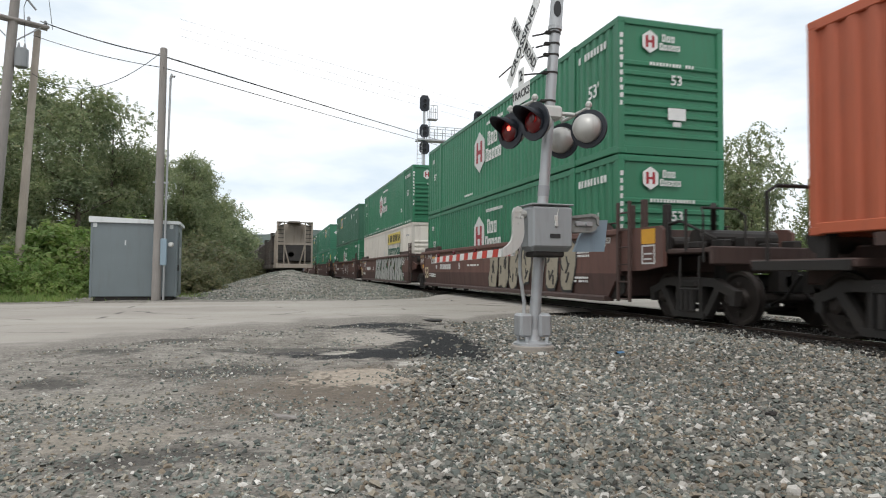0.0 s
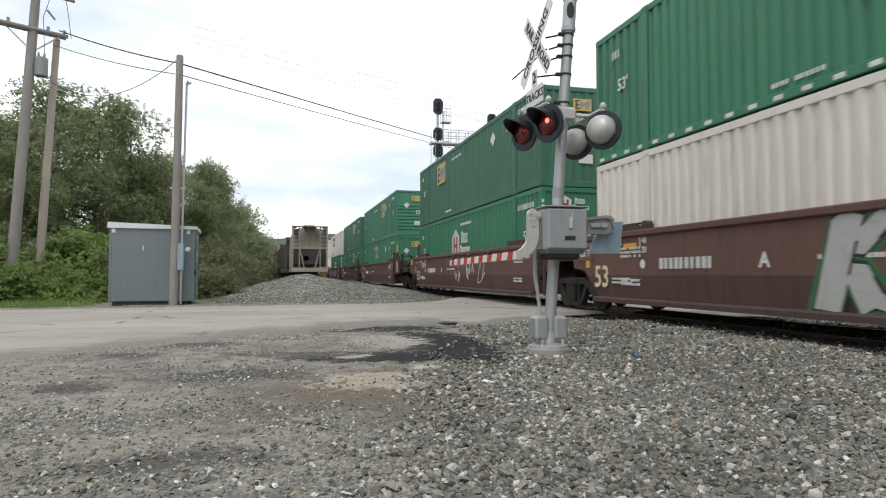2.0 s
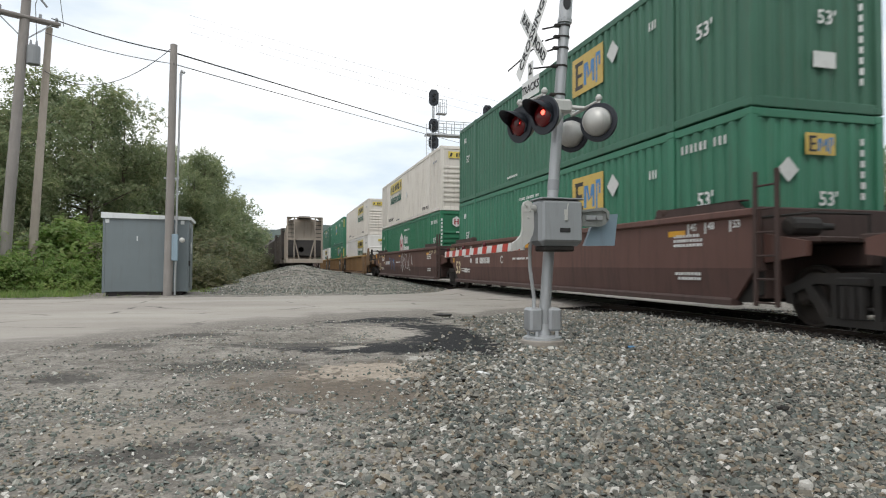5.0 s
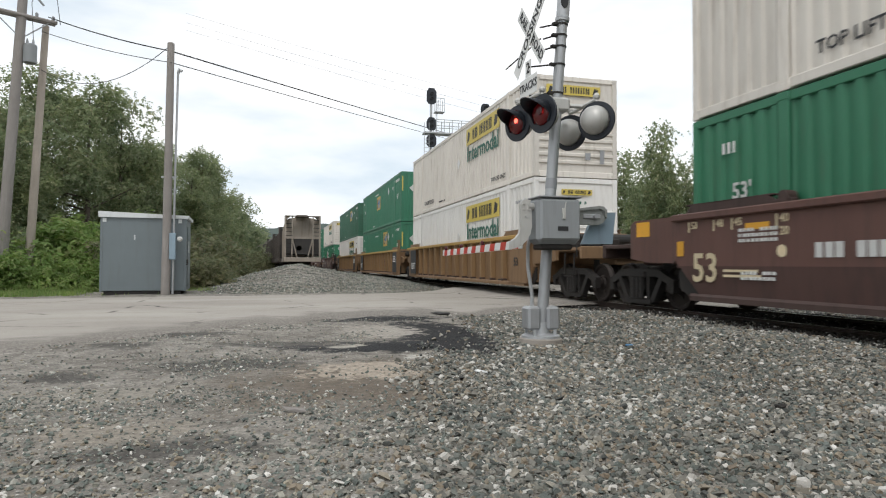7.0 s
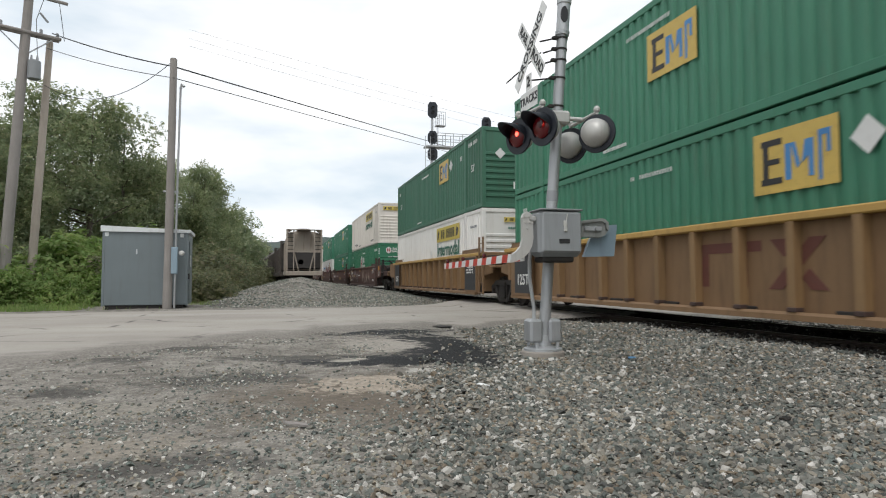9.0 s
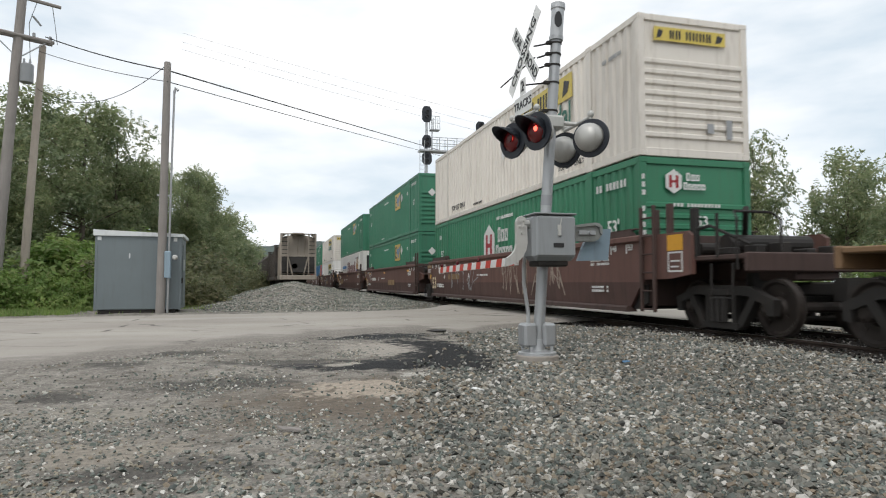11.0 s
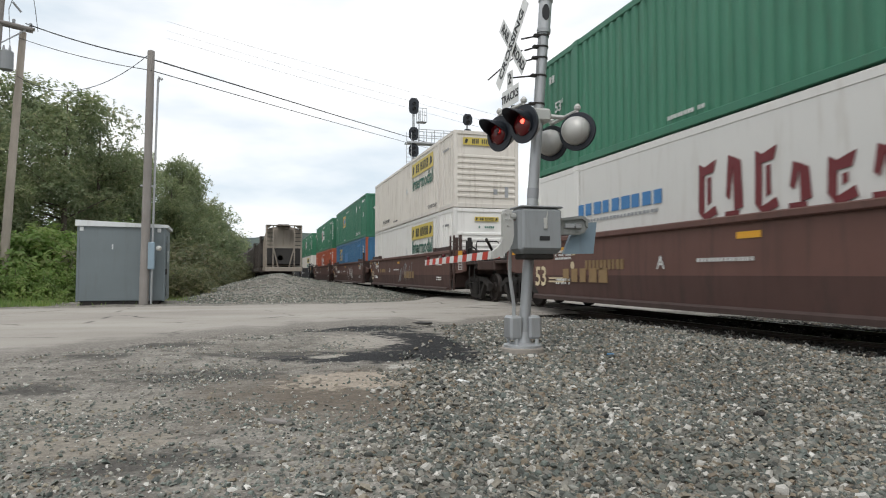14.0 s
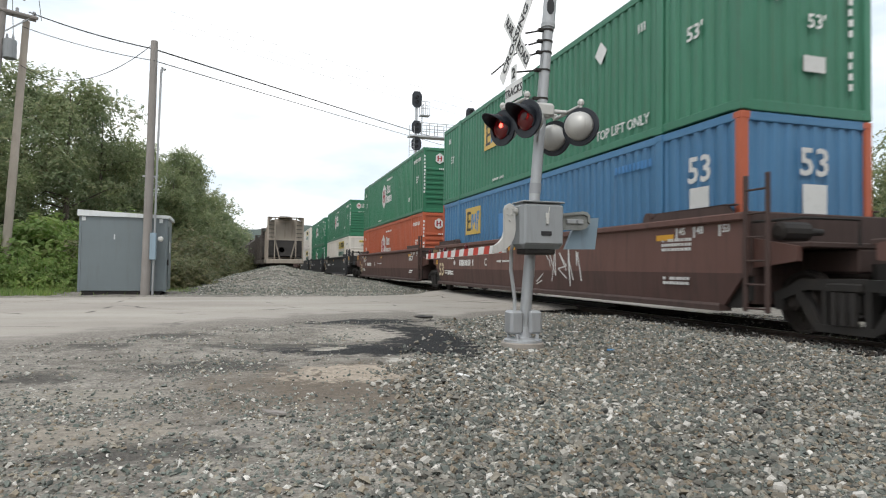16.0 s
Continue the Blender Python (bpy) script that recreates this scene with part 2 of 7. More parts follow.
def ground_material():
    m, n, l, b = nodes_of("packed_dirt_and_gravel", 0.9)
    co = n.new("ShaderNodeTexCoord").outputs["Object"]
    slow = noise_node(n, l, co, 0.45, 5, 0.6)
    mid = noise_node(n, l, co, 3.0, 6, 0.7)
    fine = noise_node(n, l, co, 55, 6, 0.75)
    base = blend(n, l, ramp(n, l, slow, 0.35, 0.65), (0.245, 0.224, 0.194, 1), (0.385, 0.36, 0.32, 1))
    base = blend(n, l, ramp(n, l, mid, 0.42, 0.66), base, (0.150, 0.134, 0.117, 1))
    vor = n.new("ShaderNodeTexVoronoi")
    vor.inputs["Scale"].default_value = 34
    l.new(co, vor.inputs["Vector"])
    peb = ramp(n, l, vor.outputs["Distance"], 0.18, 0.42, (1, 1, 1, 1), (0, 0, 0, 1))
    shade = n.new("ShaderNodeValToRGB")
    shade.color_ramp.elements[0].color, shade.color_ramp.elements[1].color = (0.11, 0.105, 0.098, 1), (0.48, 0.455, 0.42, 1)
    sep = n.new("ShaderNodeSeparateColor")
    l.new(vor.outputs["Color"], sep.inputs[0])
    l.new(sep.outputs[0], shade.inputs["Fac"])
    base = blend(n, l, blend(n, l, 1.0, peb, (0.9, 0.9, 0.9, 1), "MULTIPLY"), base, shade.outputs["Color"])
    base = blend(n, l, 1.0, base, ramp(n, l, fine, 0.2, 0.8, (0.65, 0.65, 0.65, 1), (1.25, 1.25, 1.25, 1)), "MULTIPLY")

    def blot(cx, cy, rx, ry, wob, lo, hi, seed):
        mp = n.new("ShaderNodeMapping")
        mp.vector_type = "TEXTURE"
        mp.inputs["Location"].default_value, mp.inputs["Scale"].default_value = (cx, cy, 0), (rx, ry, 50)
        l.new(co, mp.inputs["Vector"])
        ln = n.new("ShaderNodeVectorMath")
        ln.operation = "LENGTH"
        l.new(mp.outputs[0], ln.inputs[0])
        nz = noise_node(n, l, co, seed, 5, 0.65)
        ad = n.new("ShaderNodeMath")
        ad.operation = "MULTIPLY_ADD"
        l.new(nz, ad.inputs[0])
        ad.inputs[1].default_value = wob
        off = n.new("ShaderNodeMath")
        off.operation = "SUBTRACT"
        l.new(ln.outputs["Value"], off.inputs[0])
        off.inputs[1].default_value = wob * 0.5
        l.new(off.outputs[0], ad.inputs[2])
        mr = n.new("ShaderNodeMapRange")
        mr.inputs["From Min"].default_value, mr.inputs["From Max"].default_value = lo + 0.0, hi + 0.0
        mr.inputs["To Min"].default_value, mr.inputs["To Max"].default_value = 1.0, 0.0
        l.new(ad.outputs[0], mr.inputs["Value"])
        return mr.outputs[0]

    # brown earth, a near-black track strip for the train's shade, a tar-black oily puddle, pale scuffed patches and
    # smaller dark stains
    base = blend(n, l, blot(1.1, 5.7, 1.4, 1.2, 1.8, 0.7, 1.3, 1.7), base, (0.172, 0.145, 0.118, 1))
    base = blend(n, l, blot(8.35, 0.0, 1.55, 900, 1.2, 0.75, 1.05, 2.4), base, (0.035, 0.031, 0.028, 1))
    oil = blot(2.42, 9.2, 0.8, 2.6, 2.4, 0.80, 1.0, 3.2)
    oil2 = blot(1.35, 8.05, 1.15, 0.55, 2.8, 0.8, 1.1, 3.7)
    oil3 = blot(1.95, 12.2, 1.2, 0.65, 2.6, 0.75, 1.05, 2.9)
    both = blend(n, l, 1.0, blend(n, l, 1.0, oil, oil2, "LIGHTEN"), oil3, "LIGHTEN")
    base = blend(n, l, both, base, (0.018, 0.018, 0.019, 1))
    for cx, cy, rx, ry, col in ((1.05, 6.3, 0.8, 0.5, (0.39, 0.335, 0.275, 1)), (1.65, 10.0, 0.65, 0.9, (0.36, 0.33, 0.29, 1)), (0.9, 8.2, 0.28, 0.22, (0.40, 0.37, 0.32, 1)),
                                (1.62, 7.1, 0.22, 0.22, (0.44, 0.42, 0.38, 1)), (-0.9, 4.3, 0.5, 0.35, (0.29, 0.26, 0.22, 1)), (-1.4, 5.6, 0.7, 0.4, (0.29, 0.268, 0.232, 1))):
        base = blend(n, l, blot(cx, cy, rx, ry, 2.6, 0.75, 1.05, 4.6 + cx), base, col)
    for cx, cy, rx, ry in ((-1.86, 6.55, 0.36, 0.32), (-1.85, 8.75, 0.45, 0.35), (-0.5, 3.85, 0.6, 0.25), (1.3, 4.2, 0.32, 0.2), (-0.5, 7.0, 0.8, 0.4), (0.2, 8.6, 0.9, 0.4), (-1.2, 10.0, 0.7, 0.35), (-2.6, 5.2, 0.5, 0.3)):
        base = blend(n, l, blend(n, l, 1.0, blot(cx, cy, rx, ry, 2.8, 0.6, 1.2, 5.3), (0.72,) * 3 + (1,), "MULTIPLY"), base, (0.070, 0.066, 0.062, 1))
    grain = noise_node(n, l, co, 17, 6, 0.8)
    base = blend(n, l, 1.0, base, ramp(n, l, grain, 0.30, 0.70, (0.52, 0.52, 0.52, 1), (1.32, 1.31, 1.29, 1)), "MULTIPLY")
    l.new(base, b.inputs["Base Color"])
    rg = n.new("ShaderNodeMapRange")
    rg.inputs["To Min"].default_value, rg.inputs["To Max"].default_value = 0.95, 0.7
    b.inputs["Specular IOR Level"].default_value = 0.15
    l.new(both, rg.inputs["Value"])
    l.new(rg.outputs[0], b.inputs["Roughness"])
    hh = blend(n, l, 0.5, fine, peb)
    bump(n, l, b, hh, 0.6, 0.015)
    return m


def asphalt_material():
    m, n, l, b = nodes_of("worn_pale_asphalt", 0.92)
    b.inputs["Specular IOR Level"].default_value = 0.2
    co = n.new("ShaderNodeTexCoord").outputs["Object"]
    slow = noise_node(n, l, co, 0.35, 5, 0.6, (0.5, 1.4, 1))
    mid = noise_node(n, l, co, 2.2, 6, 0.7)
    fine = noise_node(n, l, co, 90, 5, 0.8)
    base = blend(n, l, ramp(n, l, slow, 0.3, 0.7), (0.315, 0.287, 0.252, 1), (0.425, 0.392, 0.350, 1))
    base = blend(n, l, blend(n, l, 1.0, ramp(n, l, mid, 0.55, 0.8), (0.5,) * 3 + (1,), "MULTIPLY"), base, (0.20, 0.19, 0.175, 1))
    base = blend(n, l, 1.0, base, ramp(n, l, fine, 0.2, 0.8, (0.78, 0.78, 0.78, 1), (1.15, 1.15, 1.15, 1)), "MULTIPLY")
    vor = n.new("ShaderNodeTexVoronoi")
    vor.feature = "DISTANCE_TO_EDGE"
    vor.inputs["Scale"].default_value = 0.32
    warp = blend(n, l, 0.35, co, noise_node(n, l, co, 1.1, 4), "ADD")
    l.new(warp, vor.inputs["Vector"])
    crack = ramp(n, l, vor.outputs["Distance"], 0.004, 0.016, (1, 1, 1, 1), (0, 0, 0, 1))
    gate = ramp(n, l, noise_node(n, l, co, 0.6, 3), 0.48, 0.60)
    crack = blend(n, l, 1.0, crack, gate, "MULTIPLY")
    base = blend(n, l, crack, base, (0.11, 0.10, 0.092, 1))
    # loose dirt and grit dragged in from the shoulder
    wear = n.new("ShaderNodeAttribute")
    wear.attribute_name = "grit"
    grit = n.new("ShaderNodeMath")
    grit.operation = "MULTIPLY_ADD"
    l.new(noise_node(n, l, co, 1.6, 7, 0.72, (0.6, 1.3, 1)), grit.inputs[0])
    grit.inputs[1].default_value = 1.5
    l.new(wear.outputs["Fac"], grit.inputs[2])
    speck = noise_node(n, l, co, 26, 4, 0.8)
    soil = blend(n, l, ramp(n, l, speck, 0.35, 0.65), (0.135, 0.120, 0.104, 1), (0.315, 0.290, 0.258, 1))
    gm = n.new("ShaderNodeMapRange")
    gm.inputs["From Min"].default_value, gm.inputs["From Max"].default_value = 1.02, 1.42
    l.new(grit.outputs[0], gm.inputs["Value"])
    base = blend(n, l, gm.outputs[0], base, soil)
    l.new(base, b.inputs["Base Color"])
    bump(n, l, b, fine, 0.4, 0.006)
    return m


def leaf_material(name, cols):
    m, n, l, b = nodes_of(name, 0.6)
    geo = n.new("ShaderNodeNewGeometry").outputs["Random Per Island"]
    co = n.new("ShaderNodeTexCoord").outputs["Object"]
    r = n.new("ShaderNodeValToRGB")
    e = r.color_ramp.elements
    e[0].color, e[1].color = c4(cols[0]), c4(cols[-1])
    for i, col in enumerate(cols[1:-1]):
        k = e.new((i + 1) / (len(cols) - 1))
        k.color = c4(col)
    l.new(geo, r.inputs["Fac"])
    patch = noise_node(n, l, co, 0.6, 3)
    base = blend(n, l, 1.0, r.outputs["Color"], ramp(n, l, patch, 0.3, 0.7, (0.7, 0.75, 0.75, 1), (1.2, 1.12, 0.95, 1)), "MULTIPLY")
    l.new(base, b.inputs["Base Color"])
    b.inputs["Transmission Weight"].default_value = 0.0
    b.inputs["Subsurface Weight"].default_value = 0.0
    tr = n.new("ShaderNodeBsdfTranslucent")
    l.new(base, tr.inputs["Color"])
    mx = n.new("ShaderNodeMixShader")
    mx.inputs[0].default_value = 0.55
    l.new(b.outputs[0], mx.inputs[1])
    l.new(tr.outputs[0], mx.inputs[2])
    l.new(mx.outputs[0], n["Material Output"].inputs["Surface"])
    return m


LEAF = leaf_material("mixed_summer_leaves", [(0.19, 0.245, 0.135), (0.235, 0.30, 0.17), (0.30, 0.35, 0.205), (0.38, 0.39, 0.26)])
LEAF_BRIGHT = leaf_material("fresh_bush_leaves", [(0.17, 0.27, 0.08), (0.22, 0.35, 0.10), (0.29, 0.40, 0.14), (0.34, 0.38, 0.17)])
BARK = wood("tree_bark", (0.13, 0.105, 0.085))
GROUND = ground_material()
ASPHALT = asphalt_material()


# ---- mesh tools ----
class Build:
    """Collects boxes, tubes and plates into one mesh."""

    def __init__(self):
        self.v, self.f = [], []

    def add(self, verts, faces):
        k = len(self.v)
        self.v += [tuple(p) for p in verts]
        self.f += [tuple(k + i for i in q) for q in faces]
        return self

    def box(self, x0, y0, z0, x1, y1, z1, ch=0.0):
        """A box with chamfered edges of width ch."""
        lo, hi = (min(x0, x1), min(y0, y1), min(z0, z1)), (max(x0, x1), max(y0, y1), max(z0, z1))
        ch = min(ch, *[(h - a) * 0.45 for a, h in zip(lo, hi)])
        if ch <= 0:
            vs = [(x, y, z) for x in (lo[0], hi[0]) for y in (lo[1], hi[1]) for z in (lo[2], hi[2])]
            return self.add(vs, [(0, 1, 3, 2), (4, 6, 7, 5), (0, 4, 5, 1), (2, 3, 7, 6), (0, 2, 6, 4), (1, 5, 7, 3)])
        vs, ix = [], {}
        for sx in (0, 1):
            for sy in (0, 1):
                for sz in (0, 1):
                    s = (sx, sy, sz)
                    for a in range(3):
                        p = []
                        for k in range(3):
                            edge = (lo, hi)[s[k]][k]
                            p.append(edge if k == a else edge + (ch if s[k] == 0 else -ch))
                        ix[s, a] = len(vs)
                        vs.append(p)
        fs = []
        for a in range(3):
            p, q = (a + 1) % 3, (a + 2) % 3
            for sa in (0, 1):
                ring = []
                for sp, sq in ((0, 0), (1, 0), (1, 1), (0, 1)):
                    s = [0, 0, 0]
                    s[a], s[p], s[q] = sa, sp, sq
                    ring.append(ix[tuple(s), a])
                fs.append(ring if sa else ring[::-1])
            for sp in (0, 1):
                for sq in (0, 1):
                    s0, s1 = [0, 0, 0], [0, 0, 0]
                    s0[p] = s1[p] = sp
                    s0[q] = s1[q] = sq
                    s1[a] = 1
                    s0, s1 = tuple(s0), tuple(s1)
                    ring = [ix[s0, p], ix[s1, p], ix[s1, q], ix[s0, q]]
                    fs.append(ring if sp != sq else ring[::-1])
        for sx in (0, 1):
            for sy in (0, 1):
                for sz in (0, 1):
                    ring = [ix[(sx, sy, sz), a] for a in range(3)]
                    fs.append(ring if (sx + sy + sz) % 2 else ring[::-1])
        return self.add(vs, fs)

    def tube(self, a, b, r0, r1=None, seg=12, caps=True):
        a, b = Vector(a), Vector(b)
        r1 = r0 if r1 is None else r1
        d = (b - a).normalized()
        u = d.orthogonal().normalized()
        w = d.cross(u)
        vs = []
        for p, r in ((a, r0), (b, r1)):
            for i in range(seg):
                t = 2 * math.pi * i / seg
                vs.append(p + u * (r * math.cos(t)) + w * (r * math.sin(t)))
        fs = [(i, (i + 1) % seg, seg + (i + 1) % seg, seg + i) for i in range(seg)]
        if caps:
            fs += [tuple(range(seg - 1, -1, -1)), tuple(range(seg, 2 * seg))]
        return self.add(vs, fs)

    def path(self, pts, r, seg=8):
        """One bent tube through the points."""
        pts = [Vector(p) for p in pts]
        vs, fs, u = [], [], None
        for k, p in enumerate(pts):
            d = (pts[min(k + 1, len(pts) - 1)] - pts[max(k - 1, 0)]).normalized()
            u = d.orthogonal().normalized() if u is None else (u - d * u.dot(d)).normalized()
            w = d.cross(u)
            vs += [p + u * (r * math.cos(6.2832 * i / seg)) + w * (r * math.sin(6.2832 * i / seg)) for i in range(seg)]
        for k in range(len(pts) - 1):
            fs += [(k * seg + i, k * seg + (i + 1) % seg, (k + 1) * seg + (i + 1) % seg, (k + 1) * seg + i) for i in range(seg)]
        fs += [tuple(range(seg - 1, -1, -1)), tuple(range((len(pts) - 1) * seg, len(pts) * seg))]
        return self.add(vs, fs)

    def turn(self, prof, at, axis, seg=20):
        """A solid of revolution: prof holds (along, radius) pairs."""
        at, d = Vector(at), Vector(axis).normalized()
        u = d.orthogonal().normalized()
        w = d.cross(u)
        vs, fs = [], []
        for h, r in prof:
            for i in range(seg):
                t = 2 * math.pi * i / seg
                vs.append(at + d * h + u * (r * math.cos(t)) + w * (r * math.sin(t)))
        for k in range(len(prof) - 1):
            for i in range(seg):
                j = (i + 1) % seg
                fs.append((k * seg + i, k * seg + j, (k + 1) * seg + j, (k + 1) * seg + i))
        fs += [tuple(range(seg - 1, -1, -1)), tuple(range((len(prof) - 1) * seg, len(prof) * seg))]
        return self.add(vs, fs)

    def slab(self, pts, t0, t1, axis):
        """A flat outline pushed through along an axis: 'x' outlines are (y, z), 'y' (x, z), 'z' (x, y)."""
        def p3(p, t):
            return {"x": (t, p[0], p[1]), "y": (p[0], t, p[1]), "z": (p[0], p[1], t)}[axis]
        k = len(pts)
        vs = [p3(p, t0) for p in pts] + [p3(p, t1) for p in pts]
        fs = [(i, (i + 1) % k, k + (i + 1) % k, k + i) for i in range(k)] + [tuple(range(k - 1, -1, -1)), tuple(range(k, 2 * k))]
        return self.add(vs, fs)

    def mesh(self, name, mat=None, smooth=False):
        me = bpy.data.meshes.new(name)
        me.from_pydata(self.v, [], self.f)
        bm = bmesh.new()
        bm.from_mesh(me)
        bmesh.ops.recalc_face_normals(bm, faces=bm.faces)
        bm.to_mesh(me)
        bm.free()
        if mat:
            me.materials.append(mat)
        if smooth:
            me.polygons.foreach_set("use_smooth", [True] * len(me.polygons))
            me.update()
        return me


KEEP = {}


def kept(key, make):
    if key not in KEEP:
        KEEP[key] = make()
    return KEEP[key]


def part(name, me, mat, parent, label="", m=None):
    """Links a mesh as one object under a thing or part, with a material of its own."""
    if isinstance(me, Build):
        me = me.mesh(name)
    if not me.materials:
        me.materials.append(mat)
    ob = new(name, me)
    ob.parent = parent
    if m is not None:
        ob.matrix_basis = m
    ob.material_slots[0].link = "OBJECT"
    ob.material_slots[0].material = mat
    return tagged(ob, label)


def thing(name, label, category, m=None, group="", kind=""):
    ob = new(name)
    ob.empty_display_size = 0.2
    if m is not None:
        ob.matrix_basis = m
    return tagged(ob, label, category, group, kind)


def solid(name, build, mat, label, category, m=None, group="", kind=""):
    ob = new(name, build.mesh(name, mat) if isinstance(build, Build) else build)
    if not ob.data.materials:
        ob.data.materials.append(mat)
    if m is not None:
        ob.matrix_basis = m
    return tagged(ob, label, category, group, kind)


SIDE = Matrix(((0, 0, -1, 0), (-1, 0, 0, 0), (0, 1, 0, 0), (0, 0, 0, 1)))   # reads from the -x side
FRONT = Matrix(((1, 0, 0, 0), (0, 0, -1, 0), (0, 1, 0, 0), (0, 0, 0, 1)))   # reads from the -y side


def on_side(x, y, z):
    return Matrix.Translation((x, y, z)) @ SIDE


def on_front(x, y, z):
    return Matrix.Translation((x, y, z)) @ FRONT


def letters(text, size):
    def make():
        cu = bpy.data.curves.new("lettering", "FONT")
        cu.body, cu.size, cu.align_x, cu.align_y, cu.extrude, cu.resolution_u = text, size, "CENTER", "CENTER", 0.002, 2
        cu.offset = size * 0.018
        ob = bpy.data.objects.new("lettering", cu)
        me = bpy.data.meshes.new_from_object(ob)
        bpy.data.objects.remove(ob)
        me.materials.clear()
        return me
    return kept(("text", text, size), make)


def plates(key, polys, depth=0.003):
    """Flat painted shapes, each an outline in the local plane."""
    def make():
        b = Build()
        for k, p in enumerate(polys):
            b.slab(p, -depth, depth + 0.0007 * (k % 6), "z")
        return b.mesh("painted_shape")
    return kept(("plates", key), make)


def rect(x0, y0, x1, y1):
    return [(x0, y0), (x1, y0), (x1, y1), (x0, y1)]


def bars(n, w, h, gap, seed, lines=1, lead=1.6):
    """Unreadable writing: rows of short bars."""
    rnd = random.Random(seed)
    out = []
    for k in range(lines):
        x = -n * (w + gap) / 2
        for i in range(n):
            if rnd.random() > 0.08:
                out.append(rect(x, -h / 2 - k * h * lead, x + w * rnd.uniform(0.7, 1), h / 2 - k * h * lead))
            x += w + gap
    return out


# ---- ground, road and track ----
TRACK_X, RAIL_Z = 8.35, 0.15


def smooth01(a, b, x):
    t = min(1, max(0, (x - a) / (b - a)))
    return t * t * (3 - 2 * t)


def ground_z(x, y):
    near = 1 - smooth01(25, 60, math.hypot(x, y))
    z = near * 0.035 * noise.noise((x * 0.7, y * 0.7, 0.3)) + near * 0.012 * noise.noise((x * 3.1, y * 3.1, 1.7)) - 0.035
    z += 0.09 * smooth01(4.2, 6.6, x) * (1 - smooth01(11.5, 12.8, y)) * (1 - smooth01(11, 13, x))
    z += 0.06 * smooth01(5.5, 6.8, x) * smooth01(22, 24, y) * (1 - smooth01(11, 13, x))
    return z


def spread(lo, hi, step, reach, grow):
    c, s, out = hi, step, []
    v = lo
    mid = []
    while v <= hi + 1e-6:
        mid.append(v)
        v += step
    up, s = [], step
    while c < reach:
        s *= grow
        c += s
        up.append(c)
    down, c, s = [], lo, step
    while c > -reach:
        s *= grow
        c -= s
        down.append(c)
    return down[::-1] + mid + up


def build_ground():
    xs, ys = spread(-7.0, 12.0, 0.14, 1600, 1.16), spread(1.0, 24.0, 0.14, 1600, 1.16)
    vs = [(x, y, ground_z(x, y)) for y in ys for x in xs]
    w = len(xs)
    fs = [(j * w + i, j * w + i + 1, (j + 1) * w + i + 1, (j + 1) * w + i) for j in range(len(ys) - 1) for i in range(w - 1)]
    me = bpy.data.meshes.new("ground")
    me.from_pydata(vs, [], fs)
    me.materials.append(GROUND)
    me.polygons.foreach_set("use_smooth", [True] * len(me.polygons))
    tagged(new("ground", me), "packed grey dirt and gravel ground with oily dark stains", "ground", kind="structure")


def road_near(x):
    e = 11.4 + 0.16 * x + 1.1 * noise.noise((x * 0.32, 2.2, 0)) + 0.4 * noise.noise((x * 1.3, 7.7, 0)) + 0.22 * noise.noise((x * 4, 3.3, 0)) + 0.1 * noise.noise((x * 11, 1.3, 0))
    e += 0.9 * smooth01(0.2, 1.0, x) * (1 - smooth01(3.0, 4.0, x))
    return e - 3.6 * smooth01(0.5, -5, x) + 1.6 * smooth01(3.8, 6.0, x)


def road_far(x):
    return 21.9 + 0.13 * x + 0.3 * noise.noise((x * 0.4, 9.1, 0)) + 0.1 * noise.noise((x * 2.4, 5.1, 0)) + 2.2 * smooth01(3, 8, x)


def build_road():
    xs = spread(-8, 12, 0.16, 60, 1.1)
    n = 42
    vs, fs = [], []
    for x in xs:
        a, b = road_near(x), road_far(x)
        for k in range(n + 1):
            y = a + (b - a) * k / n
            edge = min(k, n - k)
            z = max(ground_z(x, y) * 0.2, -0.02) + (0.008 if edge else -0.05)
            z += 0.012 * noise.noise((x * 0.5, y * 0.5, 4)) + 0.13 * smooth01(5.6, 7.4, x) * (1 - smooth01(9.3, 11, x))
            vs.append((x, y, z))
    w = n + 1
    fs = [(i * w + k, (i + 1) * w + k, (i + 1) * w + k + 1, i * w + k + 1) for i in range(len(xs) - 1) for k in range(n)]
    me = bpy.data.meshes.new("road")
    me.from_pydata(vs, [], fs)
    me.materials.append(ASPHALT)
    grit = me.attributes.new("grit", "FLOAT", "POINT")
    grit.data.foreach_set("value", [max(0.0, 1 - (y - road_near(x)) / (2.6 if x < 3.5 else 1.2)) for x, y, z in vs])
    me.polygons.foreach_set("use_smooth", [True] * len(me.polygons))
    tagged(new("road", me), "worn pale grey asphalt road with cracks and ragged edges", "road", kind="structure")


build_ground()
build_road()


